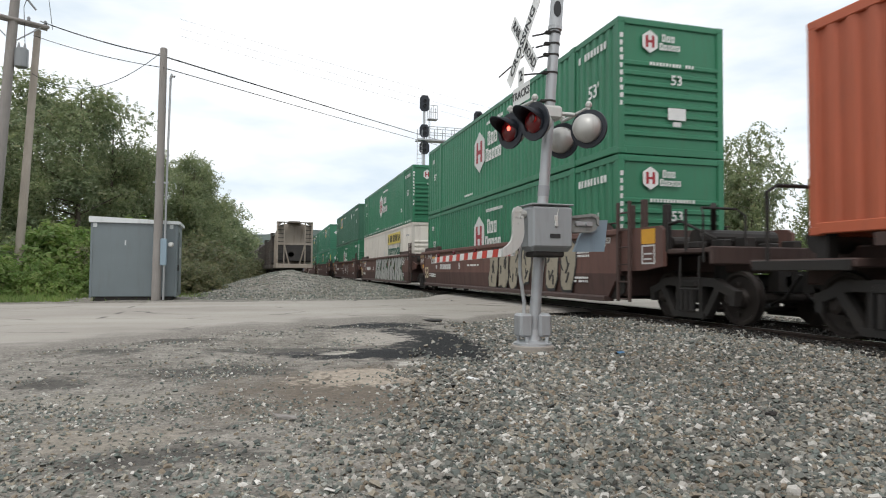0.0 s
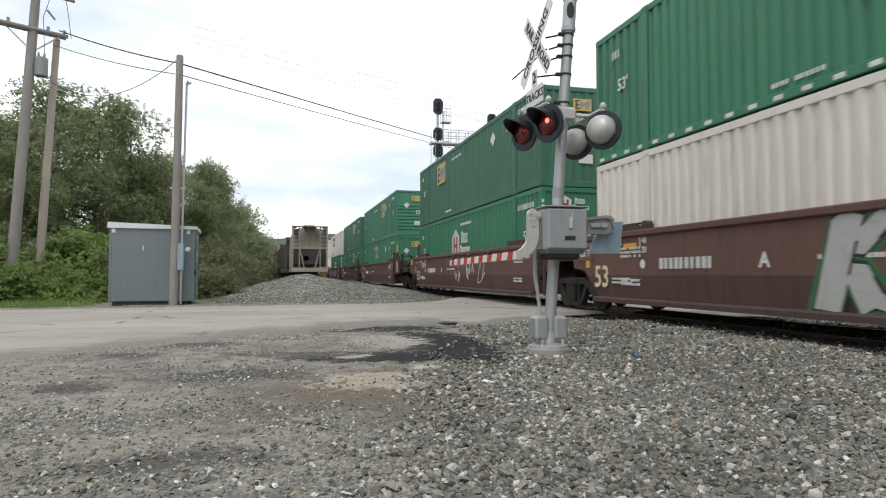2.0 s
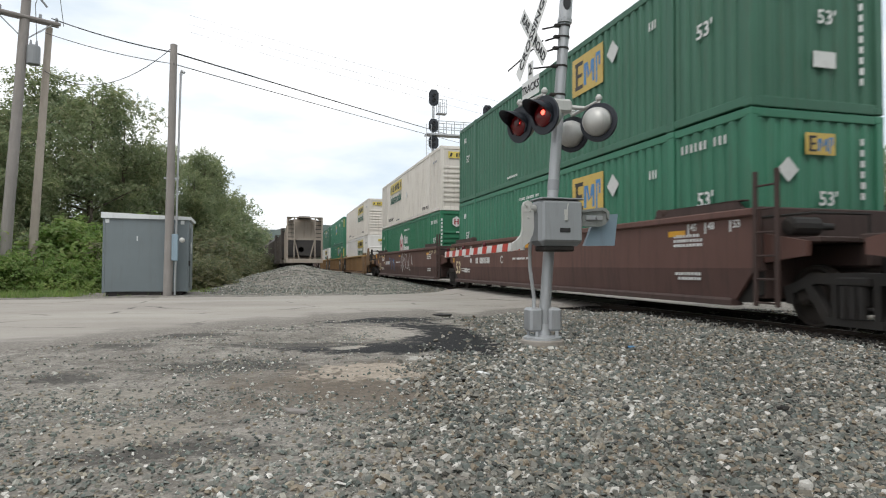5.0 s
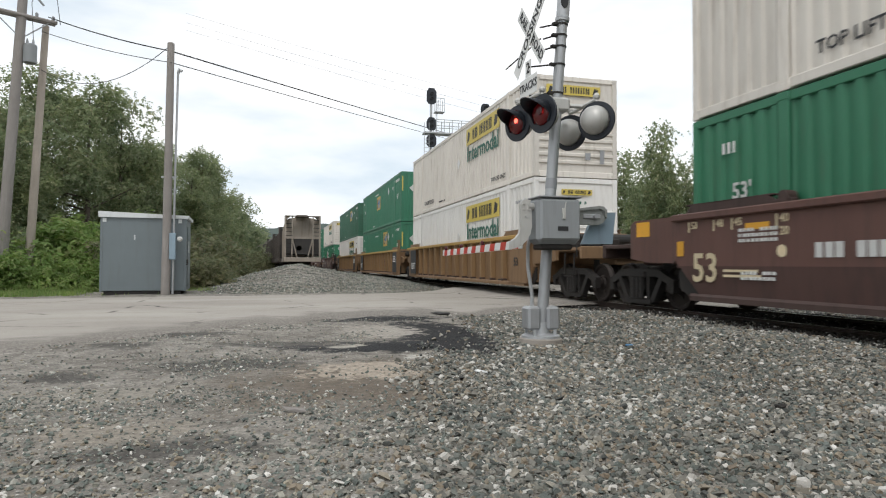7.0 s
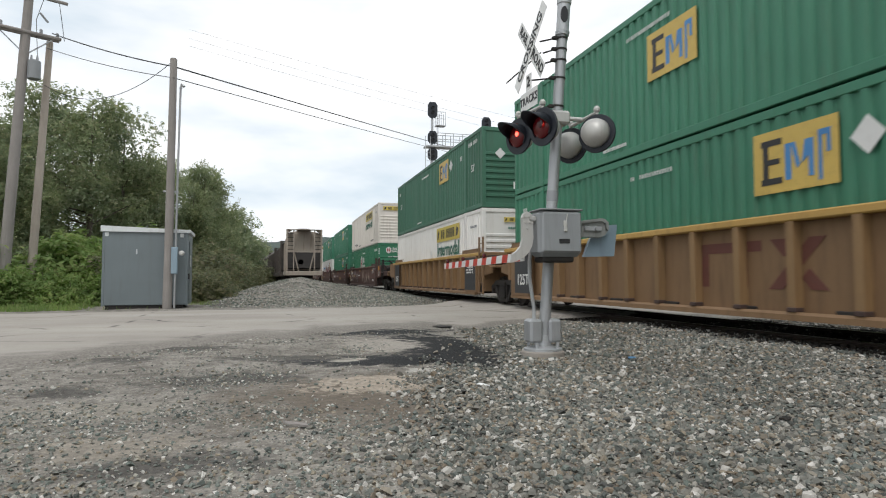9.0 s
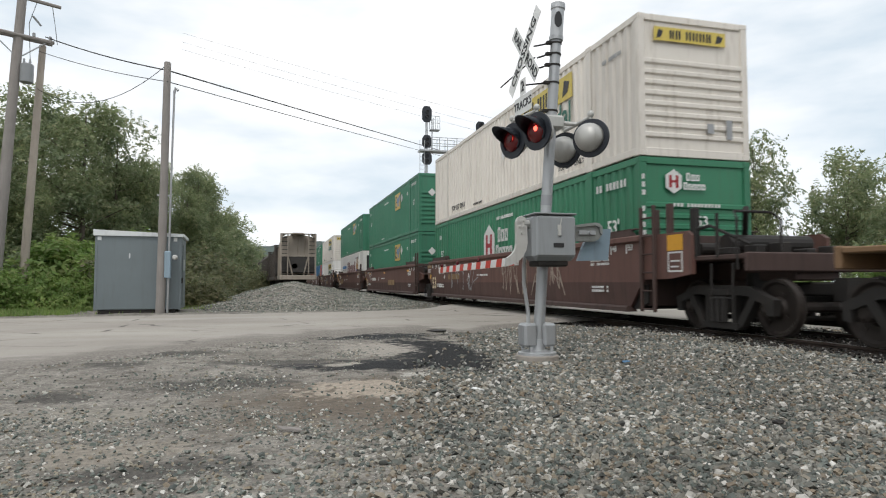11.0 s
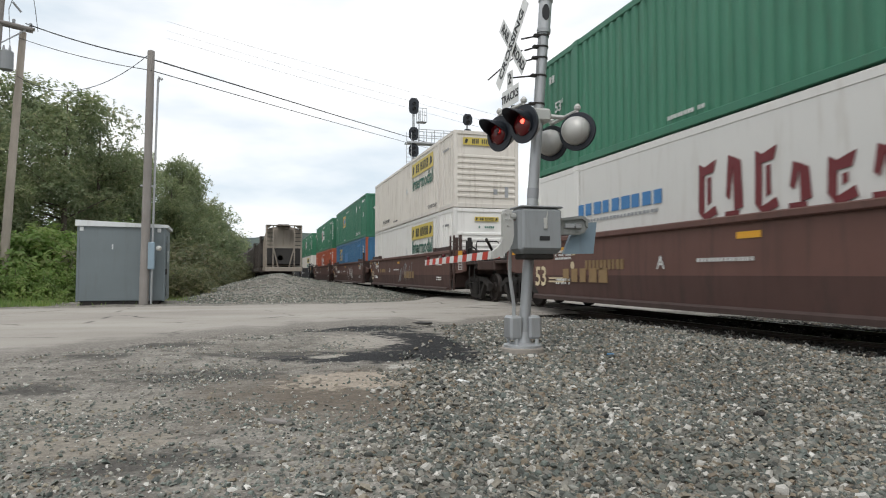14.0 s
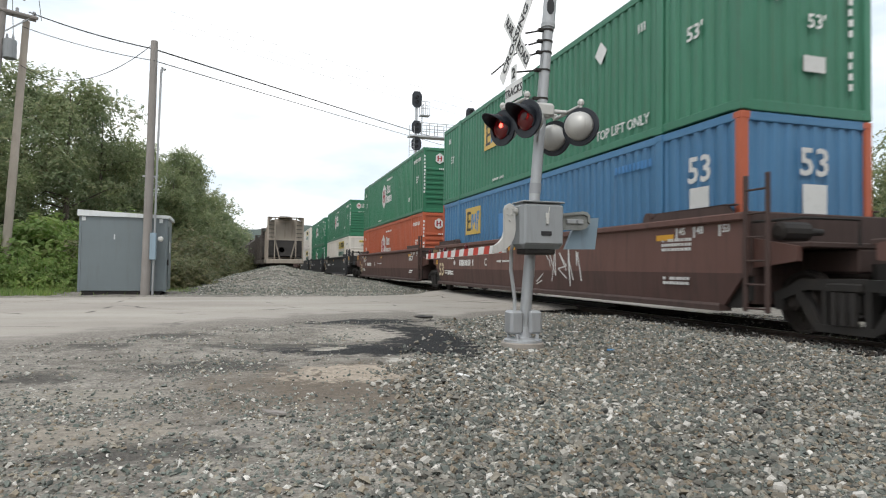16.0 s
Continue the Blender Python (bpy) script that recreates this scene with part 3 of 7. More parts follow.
def build_track(name, x, y0, y1, tie0, tie1, label):
    track = thing(name, label, "railway track", kind="structure")
    for side in (-0.75, 0.75):
        b = Build()
        prof = [(-0.075, -0.17), (0.075, -0.17), (0.075, -0.155), (0.015, -0.13), (0.012, -0.045), (0.037, -0.035), (0.037, -0.006), (0.028, 0.0),
                (-0.028, 0.0), (-0.037, -0.006), (-0.037, -0.035), (-0.012, -0.045), (-0.015, -0.13), (-0.075, -0.155)]
        b.slab([(x + side + p, RAIL_Z + q) for p, q in prof], y0, y1, "y")
        part("rail", b, RAIL_STEEL, track)
        part("rail_head", Build().box(x + side - 0.027, y0, RAIL_Z - 0.002, x + side + 0.027, y1, RAIL_Z + 0.002), RAIL_TOP, track, "shiny worn rail head")
    me = Build().box(-1.3, -0.115, -0.16, 1.3, 0.115, 0.0, 0.015).mesh("tie", TIE_WOOD)
    y = tie0
    while y < tie1:
        o = part("tie", me, TIE_WOOD, track, m=pose(x, y, RAIL_Z - 0.165, 0, 0, random.uniform(-1, 1)))
        y += 0.52
    return track


build_track("main_track", TRACK_X, -120, 420, -4, 62, "main line track with rusty rails on dark wooden ties")
build_track("siding_track", 2.35, 46, 330, 46.4, 75, "siding track with rusty rails ending behind the ballast heap")


def stones(name, spots, mat, label, seed, fuzz=0.42):
    """Loose crushed stone as one heap of real little blocks. spots: (x, y, z, size)."""
    rng = np.random.default_rng(seed)
    base = np.array([(x, y, z) for x in (-.72, .72) for y in (-.72, .72) for z in (-.72, .72)], float)
    quads = [(0, 1, 3, 2), (4, 6, 7, 5), (0, 4, 5, 1), (2, 3, 7, 6), (0, 2, 6, 4), (1, 5, 7, 3)]
    tri = np.array([t for q in quads for t in ((q[0], q[1], q[2]), (q[0], q[2], q[3]))])
    s = np.asarray(spots, float)
    k = len(s)
    base[:, :2] *= np.where(base[:, 2:] > 0, 0.72, 1.05)
    v = base[None] * (1 + rng.uniform(-fuzz, fuzz, (k, 8, 3)))
    v = v * np.stack([rng.uniform(0.8, 1.4, k), rng.uniform(0.55, 1.0, k), rng.uniform(0.30, 0.72, k)], 1)[:, None, :]
    for ax in range(3):
        t = rng.uniform(-0.7, 0.7, k) if ax < 2 else rng.uniform(0, 6.28, k)
        c, q = np.cos(t)[:, None], np.sin(t)[:, None]
        i, j = [(1, 2), (0, 2), (0, 1)][ax]
        a, b2 = v[:, :, i].copy(), v[:, :, j].copy()
        v[:, :, i], v[:, :, j] = a * c - b2 * q, a * q + b2 * c
    v = v * (s[:, 3] * 0.5)[:, None, None] + s[:, None, :3]
    f = (tri[None] + (np.arange(k) * 8)[:, None, None]).reshape(-1)
    me = bpy.data.meshes.new(name)
    me.vertices.add(k * 8)
    me.vertices.foreach_set("co", v.reshape(-1))
    nt = k * len(tri)
    me.loops.add(nt * 3)
    me.loops.foreach_set("vertex_index", f)
    me.polygons.add(nt)
    me.polygons.foreach_set("loop_start", np.arange(nt) * 3)
    me.update(calc_edges=True)
    me.polygons.foreach_set("use_smooth", np.zeros(nt, bool))
    me.validate()
    me.materials.append(mat)
    return tagged(new(name, me), label, "gravel", kind="stuff")


def scatter_ballast():
    rng = random.Random(4)
    spots = []
    while len(spots) < 72000:
        x, y = rng.uniform(-0.9, 7.4), rng.uniform(1.6, 14.5)
        # the heavy stone lies from the viewer's right out to the rails
        edge = 0.25 + 0.36 * (y - 2) + 0.5 * noise.noise((x * 0.8, y * 0.8, 0))
        d = smooth01(edge - 0.7, edge + 0.4, x)
        if y > road_near(x) - 0.15 + 0.4 * noise.noise((x * 2, y * 2, 3)):
            d = 0
        if ((x - 2.4) / 0.75) ** 2 + ((y - 9.2) / 2.5) ** 2 < 0.5 + 0.7 * rng.random():
            d *= 0.04
        if rng.random() > d * max(0.3, 1 - y / 22):
            continue
        s = rng.choice((0.018, 0.023, 0.029, 0.037, 0.050)) * rng.uniform(0.8, 1.25) * (1 + 0.3 * smooth01(4, 8, y))
        spots.append((x, y, ground_z(x, y) + rng.uniform(0.0, 0.4) * s, s))
    stones("ballast_gravel", spots, BALLAST, "loose grey and rusty crushed ballast stones beside the track", 11)
    spots = []
    while len(spots) < 56000:
        x, y = rng.uniform(-5.5, 3.4), 1.5 + 11 * rng.random() ** 1.5
        patch = noise.noise((x * 0.9, y * 0.9, 8)) + 0.5 * noise.noise((x * 2.3, y * 2.3, 3))
        if y > road_near(x) + 1.9 * rng.random() ** 3 - 0.05 or ((x - 2.3) / 0.9) ** 2 + ((y - 9.2) / 2.4) ** 2 < 0.3 + rng.random() or ((x - 1.35) / 1.2) ** 2 + ((y - 8.05) / 0.6) ** 2 < rng.random() or rng.random() > smooth01(-0.45, 0.4, patch - 0.10 * (y - 4)) + 0.12 + 0.5 * smooth01(4.4, 3.0, y + patch):
            continue
        s = rng.choice((0.010, 0.013, 0.017, 0.023, 0.033)) * rng.uniform(0.8, 1.25) * (1 + 0.15 * smooth01(4.4, 3.0, y))
        spots.append((x, y, ground_z(x, y) + rng.uniform(-0.1, 0.35) * s, s))
    for _ in range(17000):
        x, y = rng.uniform(-7, 7.2), 2.0 - 8 * rng.random() ** 1.8
        s = rng.choice((0.014, 0.02, 0.03, 0.045)) * rng.uniform(0.8, 1.25)
        spots.append((x, y, ground_z(x, y) + rng.uniform(-0.1, 0.35) * s, s))
    stones("scattered_gravel", spots, GREEN_BALLAST, "scattered grey-green gravel pressed into the dirt", 12)
    spots = []
    while len(spots) < 6000:
        x, y = rng.uniform(5.2, 11.2), rng.uniform(24.0, 70)
        if abs(x - TRACK_X) > 1.1 and rng.random() < max(0.15, 1 - (y - 24) / 50):
            s = rng.uniform(0.045, 0.085)
            spots.append((x, y, ground_z(x, y) + 0.02, s))
    # stones along the rails take the colour that holds the train's shade
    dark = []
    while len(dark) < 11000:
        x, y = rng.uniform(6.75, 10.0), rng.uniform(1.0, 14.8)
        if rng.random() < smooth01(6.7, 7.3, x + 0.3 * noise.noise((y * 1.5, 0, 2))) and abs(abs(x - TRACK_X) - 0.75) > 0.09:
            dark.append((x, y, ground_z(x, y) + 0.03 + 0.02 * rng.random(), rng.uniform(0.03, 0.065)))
    stones("oily_track_ballast", dark, DARK_BALLAST, "oily ballast stones between and beside the rails, coloured near black for the train's shade", 15)
    for _ in range(2500):
        x, y = rng.uniform(9.4, 11), rng.uniform(0, 12)
        spots.append((x, y, ground_z(x, y) + 0.02, rng.uniform(0.045, 0.08)))
    stones("track_ballast", spots, BALLAST, "crushed stone ballast shoulders along the main track", 13)


scatter_ballast()


def mound_z(x, y):
    # a long heap of dumped ballast across the end of the siding
    k = (y - 23.6) / 14.4
    ridge = 1.06 * smooth01(0.0, 1.0, k) * (1 - smooth01(40, 60, y))
    cx, half = 0.75 + 0.05 * (y - 24), 2.0 + 1.3 * smooth01(23, 30, y)
    q = abs(x - cx) / (half + (3.4 if x > cx else 0.9))
    h = ridge * max(0, 1 - q ** (0.85 if x > cx else 1.4))
    return h + 0.10 * noise.noise((x * 0.9, y * 0.9, 6)) * min(1, h * 3)


def build_mound():
    xs, ys = [-3.5 + 0.2 * i for i in range(56)], [23.0 + 0.3 * i for i in range(110)]
    vs = [(x, y, ground_z(x, y) + mound_z(x, y) - 0.01 if mound_z(x, y) > 0.01 else ground_z(x, y) - 0.05) for y in ys for x in xs]
    w = len(xs)
    fs = [(j * w + i, j * w + i + 1, (j + 1) * w + i + 1, (j + 1) * w + i) for j in range(len(ys) - 1) for i in range(w - 1)]
    me = bpy.data.meshes.new("ballast_mound")
    me.from_pydata(vs, [], fs)
    me.materials.append(GROUND)
    tagged(new("ballast_mound", me), "low heap of dumped grey-green ballast beside the road", "gravel heap", kind="structure")
    rng = random.Random(8)
    spots = []
    while len(spots) < 12000:
        x, y = rng.uniform(-2.8, 7.4), 23.2 + 24 * rng.random() ** 1.6
        h = mound_z(x, y)
        if h > 0.03 or (h > 0.0 and rng.random() < 0.4):
            spots.append((x, y, ground_z(x, y) + h + 0.01, rng.uniform(0.03, 0.07)))
    stones("mound_stones", spots, MOUND_BALLAST, "grey-green ballast stones dumped in a heap", 14)


build_mound()


# ---- the train ----
CREAM = paint("cream_lettering", (0.66, 0.55, 0.36), 0.5, amount=0.25)
SPEED, LONG, TALL = 17.0, 16.15, 2.9
ROLLING, WHEELS = [], []


def corrugated(x, y0, y1, z0, z1, deep, pitch=0.28):
    """A wall sheet with trapezoid ribs, in the plane x, ribs running up."""
    n = max(1, round((y1 - y0) / pitch))
    p = (y1 - y0) / n
    prof = []
    for i in range(n):
        a = y0 + i * p
        prof += [(a, 0), (a + 0.36 * p, 0), (a + 0.50 * p, deep), (a + 0.86 * p, deep)]
    prof.append((y1, 0))
    vs = [(x + d, y, z) for y, d in prof for z in (z0, z1)]
    fs = [(2 * i, 2 * i + 2, 2 * i + 3, 2 * i + 1) for i in range(len(prof) - 1)]
    k = len(vs)
    back = x + (0.06 if deep > 0 else -0.06)
    vs += [(back, y0, z0), (back, y0, z1), (back, y1, z0), (back, y1, z1)]
    fs += [(k, k + 1, k + 3, k + 2), (0, 1, k + 1, k), (2 * len(prof) - 2, k + 2, k + 3, 2 * len(prof) - 1)]
    return vs, fs


def side_mesh(style, far, bay):
    def make():
        b = Build()
        a, c = ((0.12, 1.90), (2.20, 13.95), (14.22, LONG - 0.12))[bay]
        if style == "flat":
            b.box(-1.29, a, 0.16, -1.23, c, TALL - 0.13)
        else:
            b.add(*corrugated(-1.29, a, c, 0.16, TALL - 0.13, 0.046))
        if far:
            b.v = [(-x, y, z) for x, y, z in b.v]
        return b.mesh("side_wall")
    return kept(("side", style, far, bay), make)


def end_mesh(style):
    def make():
        b = Build()
        if style == "ribbed":
            prof = [(0.1, 0.16), (0.05, 0.16)]
            for i in range(8):
                z = 0.42 + 0.215 * i
                prof += [(0.05, z - 0.05), (0.005, z - 0.02), (0.005, z + 0.05), (0.05, z + 0.08)]
            b.slab(prof + [(0.05, TALL - 0.13), (0.1, TALL - 0.13)], -1.17, 1.17, "x")
        elif style == "doors":
            for x0, x1 in ((-1.16, -0.01), (0.01, 1.16)):
                b.box(x0, 0.03, 0.16, x1, 0.09, TALL - 0.13, 0.01)
            for x in (-0.85, -0.35, 0.35, 0.85):
                b.tube((x, 0.01, 0.2), (x, 0.01, TALL - 0.2), 0.018, seg=6)
                b.box(x - 0.12, -0.005, 1.0, x + 0.12, 0.03, 1.05)
        elif style == "flat":
            b.box(-1.17, 0.03, 0.16, 1.17, 0.09, TALL - 0.13, 0.01)
        else:
            vs, fs = corrugated(0.03, -1.17, 1.17, 0.16, TALL - 0.13, 0.035, 0.26)
            b.add([(y, x, z) for x, y, z in vs], fs)
        return b.mesh("end_wall")
    return kept(("end", style), make)


def frame_mesh(what):
    def make():
        b = Build()
        if what == "top_rail":
            b.box(-1.3, 0.1, TALL - 0.14, -1.2, LONG - 0.1, TALL, 0.012)
        elif what == "bottom_rail":
            b.box(-1.3, 0.1, 0.02, -1.18, LONG - 0.1, 0.17, 0.012)
        elif what == "header":
            b.box(-1.2, 0.01, TALL - 0.14, 1.2, 0.12, TALL, 0.012)
        elif what == "sill":
            b.box(-1.2, 0.01, 0.0, 1.2, 0.12, 0.17, 0.012)
        elif what == "corner_post":
            b.box(-1.3, 0.0, 0.1, -1.15, 0.14, TALL - 0.1, 0.015)
            for z in (0.0, TALL - 0.12):
                b.box(-1.303, -0.003, z, -1.12, 0.18, z + 0.12, 0.015)
        elif what == "lift_post":
            b.box(-1.318, 1.955, 0.1, -1.2, 2.165, TALL - 0.1, 0.014)
            for z in (-0.005, TALL - 0.115):
                b.box(-1.322, 1.94, z, -1.1, 2.18, z + 0.12, 0.012)
        elif what == "roof":
            b.box(-1.22, 0.08, TALL - 0.06, 1.22, LONG - 0.08, TALL - 0.03)
            for i in range(26):
                b.box(-1.15, 0.4 + i * 0.6, TALL - 0.03, 1.15, 0.68 + i * 0.6, TALL - 0.012)
        elif what == "floor":
            b.box(-1.2, 0.1, 0.05, 1.2, LONG - 0.1, 0.12)
        return b.mesh(what)
    return kept(("frame", what), make)


MIRROR_X = Matrix.Diagonal((-1, 1, 1, 1))
BACK = Matrix.Translation((0, LONG, 0)) @ Matrix.Rotation(math.pi, 4, "Z")
HEX = [(0.0, 0.82), (0.62, 0.42), (0.62, -0.42), (0.0, -0.82), (-0.62, -0.42), (-0.62, 0.42)]


def hexagon_sign(box, m, s=1.0):
    k = Matrix.Diagonal((s, s, 1, 1))
    part("logo_panel", plates("hex", [HEX]), BAR_WHITE, box, "white hexagon emblem", m @ k)
    shapes = [rect(-0.36, -0.42, -0.16, 0.42), rect(0.14, -0.42, 0.34, 0.42), rect(-0.16, -0.08, 0.14, 0.08)]
    part("logo_mark", plates("hexmark", shapes), BAR_RED, box, "red bars of an emblem", m @ Matrix.Translation((0, 0, 0.006)) @ k)
    words = []
    for n, x0, dx, y0, h in ((3, 0.98, 0.37, 0.08, 0.44), (5, 0.76, 0.35, -0.52, 0.40)):
        for i in range(n):
            x, top = x0 + dx * i, y0 + h + (0.1 if i == 0 else 0)
            words += [rect(x, y0, x + 0.09, top), rect(x + 0.19, y0, x + 0.28, top), rect(x + 0.09, y0, x + 0.19, y0 + 0.09), rect(x + 0.09, top - 0.1, x + 0.19, top)]
    part("logo_lettering", plates("hexwords", words), BAR_WHITE, box, "white lettering shapes", m @ k)


def yellow_sign(box, m, s=1.0):
    k = Matrix.Diagonal((s, s, 1, 1))
    up = Matrix.Translation((0, 0, 0.006))
    part("logo_panel", plates("emp", [rect(-0.76, -0.46, 0.76, 0.46)]), LOGO_YELLOW, box, "yellow company panel", m @ k)
    dark = [rect(-0.60, 0.24, -0.20, 0.33), rect(-0.50, -0.04, -0.24, 0.04), rect(-0.60, -0.33, -0.20, -0.24), rect(-0.56, -0.24, -0.46, 0.24)]
    part("logo_mark", plates("empdark", dark), BAR_BLACK, box, "dark bars", m @ up @ k)
    blue = [rect(-0.14, -0.30, -0.03, 0.22), [(-0.03, 0.22), (0.04, 0.22), (0.13, -0.10), (0.07, -0.16)], [(0.16, -0.10), (0.22, 0.22), (0.28, 0.22), (0.28, 0.0)], rect(0.28, -0.30, 0.36, 0.22)]
    part("logo_mark", plates("empblue", blue), BAR_BLUE, box, "blue bars", m @ up @ k)
    grey = [rect(0.44, -0.38, 0.50, 0.30), rect(0.50, 0.22, 0.64, 0.30), rect(0.58, -0.02, 0.64, 0.22)]
    part("logo_mark", plates("empgrey", grey), BAR_BLUE, box, "blue bars", m @ up @ k)


def name_sign(box, m, word=True, s=1.0):
    k = Matrix.Diagonal((s, s, 1, 1))
    up = Matrix.Translation((0, 0, 0.006))
    part("name_panel", plates("jb", [rect(-1.84, -0.31, 1.84, 0.31)]), SIGN_YELLOW, box, "yellow company name panel", m @ k)
    marks, x = [], -1.05
    for w in (0.22, 0.24, 0.0, 0.26, 0.26, 0.26, 0.24):
        if w:
            marks += [rect(x, -0.19, x + 0.09, 0.19), rect(x + w - 0.09, -0.19, x + w, 0.19)]
        x += (w or 0.1) + 0.09
    marks += [[(-1.72, -0.2), (-1.5, -0.16), (-1.38, 0.12), (-1.6, 0.2)], [(1.3, -0.2), (1.6, -0.14), (1.7, 0.1), (1.42, 0.2)]]
    part("name_bars", plates("jbbars", marks), BAR_BLACK, box, "black bars of a name", m @ up @ k)
    if word:
        part("lettering", letters("Intermodal", 0.80), BAR_GREEN, box, "green lettering reading Intermodal", m @ Matrix.Translation((0, -0.68, 0)))


def diamond(box, m, s=0.3):
    part("placard", plates(("dia", s), [[(0, s), (s, 0), (0, -s), (-s, 0)]]), BAR_WHITE, box, "white diamond placard", m)


def small_print(box, m, n, w, h, gap, seed, mat, lines=1):
    tagged(part("small_print", plates(("bars", n, w, h, gap, seed, lines), bars(n, w, h, gap, seed, lines)), mat, box, "rows of small painted lettering", m), kind="stuff")


def container(mat, label, unit, tier, brand, end, group, post=None, frontbrand=True, logo=None, style="corrugated", logo_z=2.1):
    """A 53-foot domestic container with its front on the -y end; tier 0 in the well, tier 1 on top."""
    front = FRONTS[unit]
    box = thing("shipping_container", label, "container", pose(TRACK_X, front, 0.60 if tier == 0 else 3.522), group)
    post = post or mat
    for bay in range(3):
        part("side_wall", side_mesh(style, False, bay), mat, box)
        part("side_wall", side_mesh(style, True, bay), mat, box)
    part("end_wall", end_mesh(end), mat, box)
    part("door_end", end_mesh("doors"), mat, box, m=BACK)
    for what, name, ms in (("top_rail", "top_rail", (None, MIRROR_X)), ("bottom_rail", "bottom_rail", (None, MIRROR_X)),
                           ("header", "header", (None, BACK)), ("sill", "sill", (None, BACK)), ("roof", "roof", (None,)), ("floor", "floor", (None,))):
        for m in ms:
            part(name, frame_mesh(what), mat, box, m=m)
    for m in (None, MIRROR_X, BACK, BACK @ MIRROR_X):
        part("corner_post", frame_mesh("corner_post"), post, box, m=m)
        part("lift_post", frame_mesh("lift_post"), mat, box, m=m)
    sx = -1.306
    ink = BAR_BLACK if mat in (WHITE_PAINT, NEW_WHITE) else BAR_WHITE
    seed = unit * 7 + tier
    if brand == "blue":
        yellow_sign(box, on_side(sx, logo, 2.05))
        for m in (on_side(sx, 0.95, 2.1), on_front(0.1, -0.012, 2.15)):
            part("lettering", letters("53", 0.62), ink, box, "", m)
        small_print(box, on_side(sx, 2.9, 2.45), 10, 0.10, 0.15, 0.03, seed, BAR_BLUE)
        part("faded_panel", plates("bluepanel", [rect(-0.9, -0.35, 0.9, 0.35)]), BAR_BLUE, box, "darker blue overpainted panel", on_side(sx, 9.2, 1.75))
    if brand == "hub":
        hexagon_sign(box, on_side(sx, logo or 9.0, 1.62), 0.86)
        small_print(box, on_side(sx, 7.5, 2.45), 16, 0.075, 0.10, 0.02, seed, ink)
        small_print(box, on_side(sx, 1.1, 2.45), 9, 0.10, 0.16, 0.045, seed + 1, ink)
        part("lettering", letters("53'", 0.42), ink, box, "", on_side(sx, 1.05, 1.55))
        small_print(box, on_side(sx, 2.6, 0.8), 3, 0.07, 0.2, 0.05, 3, ink)
        small_print(box, on_side(sx, 15.2, 2.3), 3, 0.07, 0.18, 0.05, 3, ink)
    elif brand == "emp":
        yellow_sign(box, on_side(sx, logo or 5.33, logo_z))
        diamond(box, on_side(sx, 4.15, 2.18), 0.25)
        part("lettering", letters("53'", 0.36), ink, box, "", on_side(sx, 1.08, 1.55))
        small_print(box, on_side(sx, 1.1, 2.5), 10, 0.065, 0.15, 0.06, seed, ink)
        small_print(box, on_side(sx, 8.9, 2.42), 18, 0.05, 0.08, 0.035, seed, ink)
        small_print(box, on_side(sx, 2.6, 2.2), 3, 0.05, 0.17, 0.05, 3, ink)
        small_print(box, on_side(sx, 15.3, 2.35), 2, 0.10, 0.18, 0.05, 5, ink)
    elif brand == "jb":
        name_sign(box, on_side(sx, logo or 4.71, 2.31))
        part("lettering", letters("TOP LIFT ONLY", 0.26), ink, box, "", on_side(sx, 12.6, 0.42))
        part("lettering", letters("TOP LIFT ONLY", 0.20), ink, box, "", on_side(sx, 3.0, 0.34))
        small_print(box, on_side(sx, 1.0, 2.3), 9, 0.06, 0.09, 0.03, seed, BAR_GREY)
        diamond(box, on_side(sx, 7.6, 1.5), 0.2)
    if brand in ("hub", "emp"):
        part("lettering", letters("53'", 0.36), ink, box, "", on_side(sx, 14.95, 1.58))
    if brand != "jb" or tier == 1:
        small_print(box, on_side(sx, 10.2, 0.28), 11, 0.07, 0.07, 0.02, seed + 9, ink)
    fy = -0.012
    if frontbrand and brand == "hub":
        hexagon_sign(box, on_front(-0.55, fy, 2.42), 0.30)
        part("lettering", letters("53", 0.3), ink, box, "", on_front(0.1, fy, 1.62))
        small_print(box, on_front(0.0, fy, 1.95), 14, 0.06, 0.07, 0.02, seed, ink)
        part("label_sheet", plates("sheet", [rect(-0.22, -0.13, 0.22, 0.13)]), BAR_WHITE, box, "white data label", on_front(0.1, fy, 0.9))
        part("label_sheet", plates("sheet2", [rect(-0.1, -0.05, 0.1, 0.05)]), BAR_WHITE, box, "", on_front(0.1, fy, 0.68))
        small_print(box, on_front(-1.22, -0.006, 2.5), 1, 0.08, 0.1, 0.02, seed, ink, 11)
    elif frontbrand and brand == "emp":
        yellow_sign(box, on_front(0.0, fy, 2.38), 0.38)
        diamond(box, on_front(-0.62, fy, 1.95), 0.2)
        part("lettering", letters("53'", 0.32), ink, box, "", on_front(0.15, fy, 1.5))
        part("label_sheet", plates("sheet", [rect(-0.22, -0.13, 0.22, 0.13)]), BAR_WHITE, box, "white data label", on_front(0.1, fy, 0.82))
        small_print(box, on_front(0.85, fy, 2.45), 1, 0.09, 0.11, 0.02, seed, ink, 12)
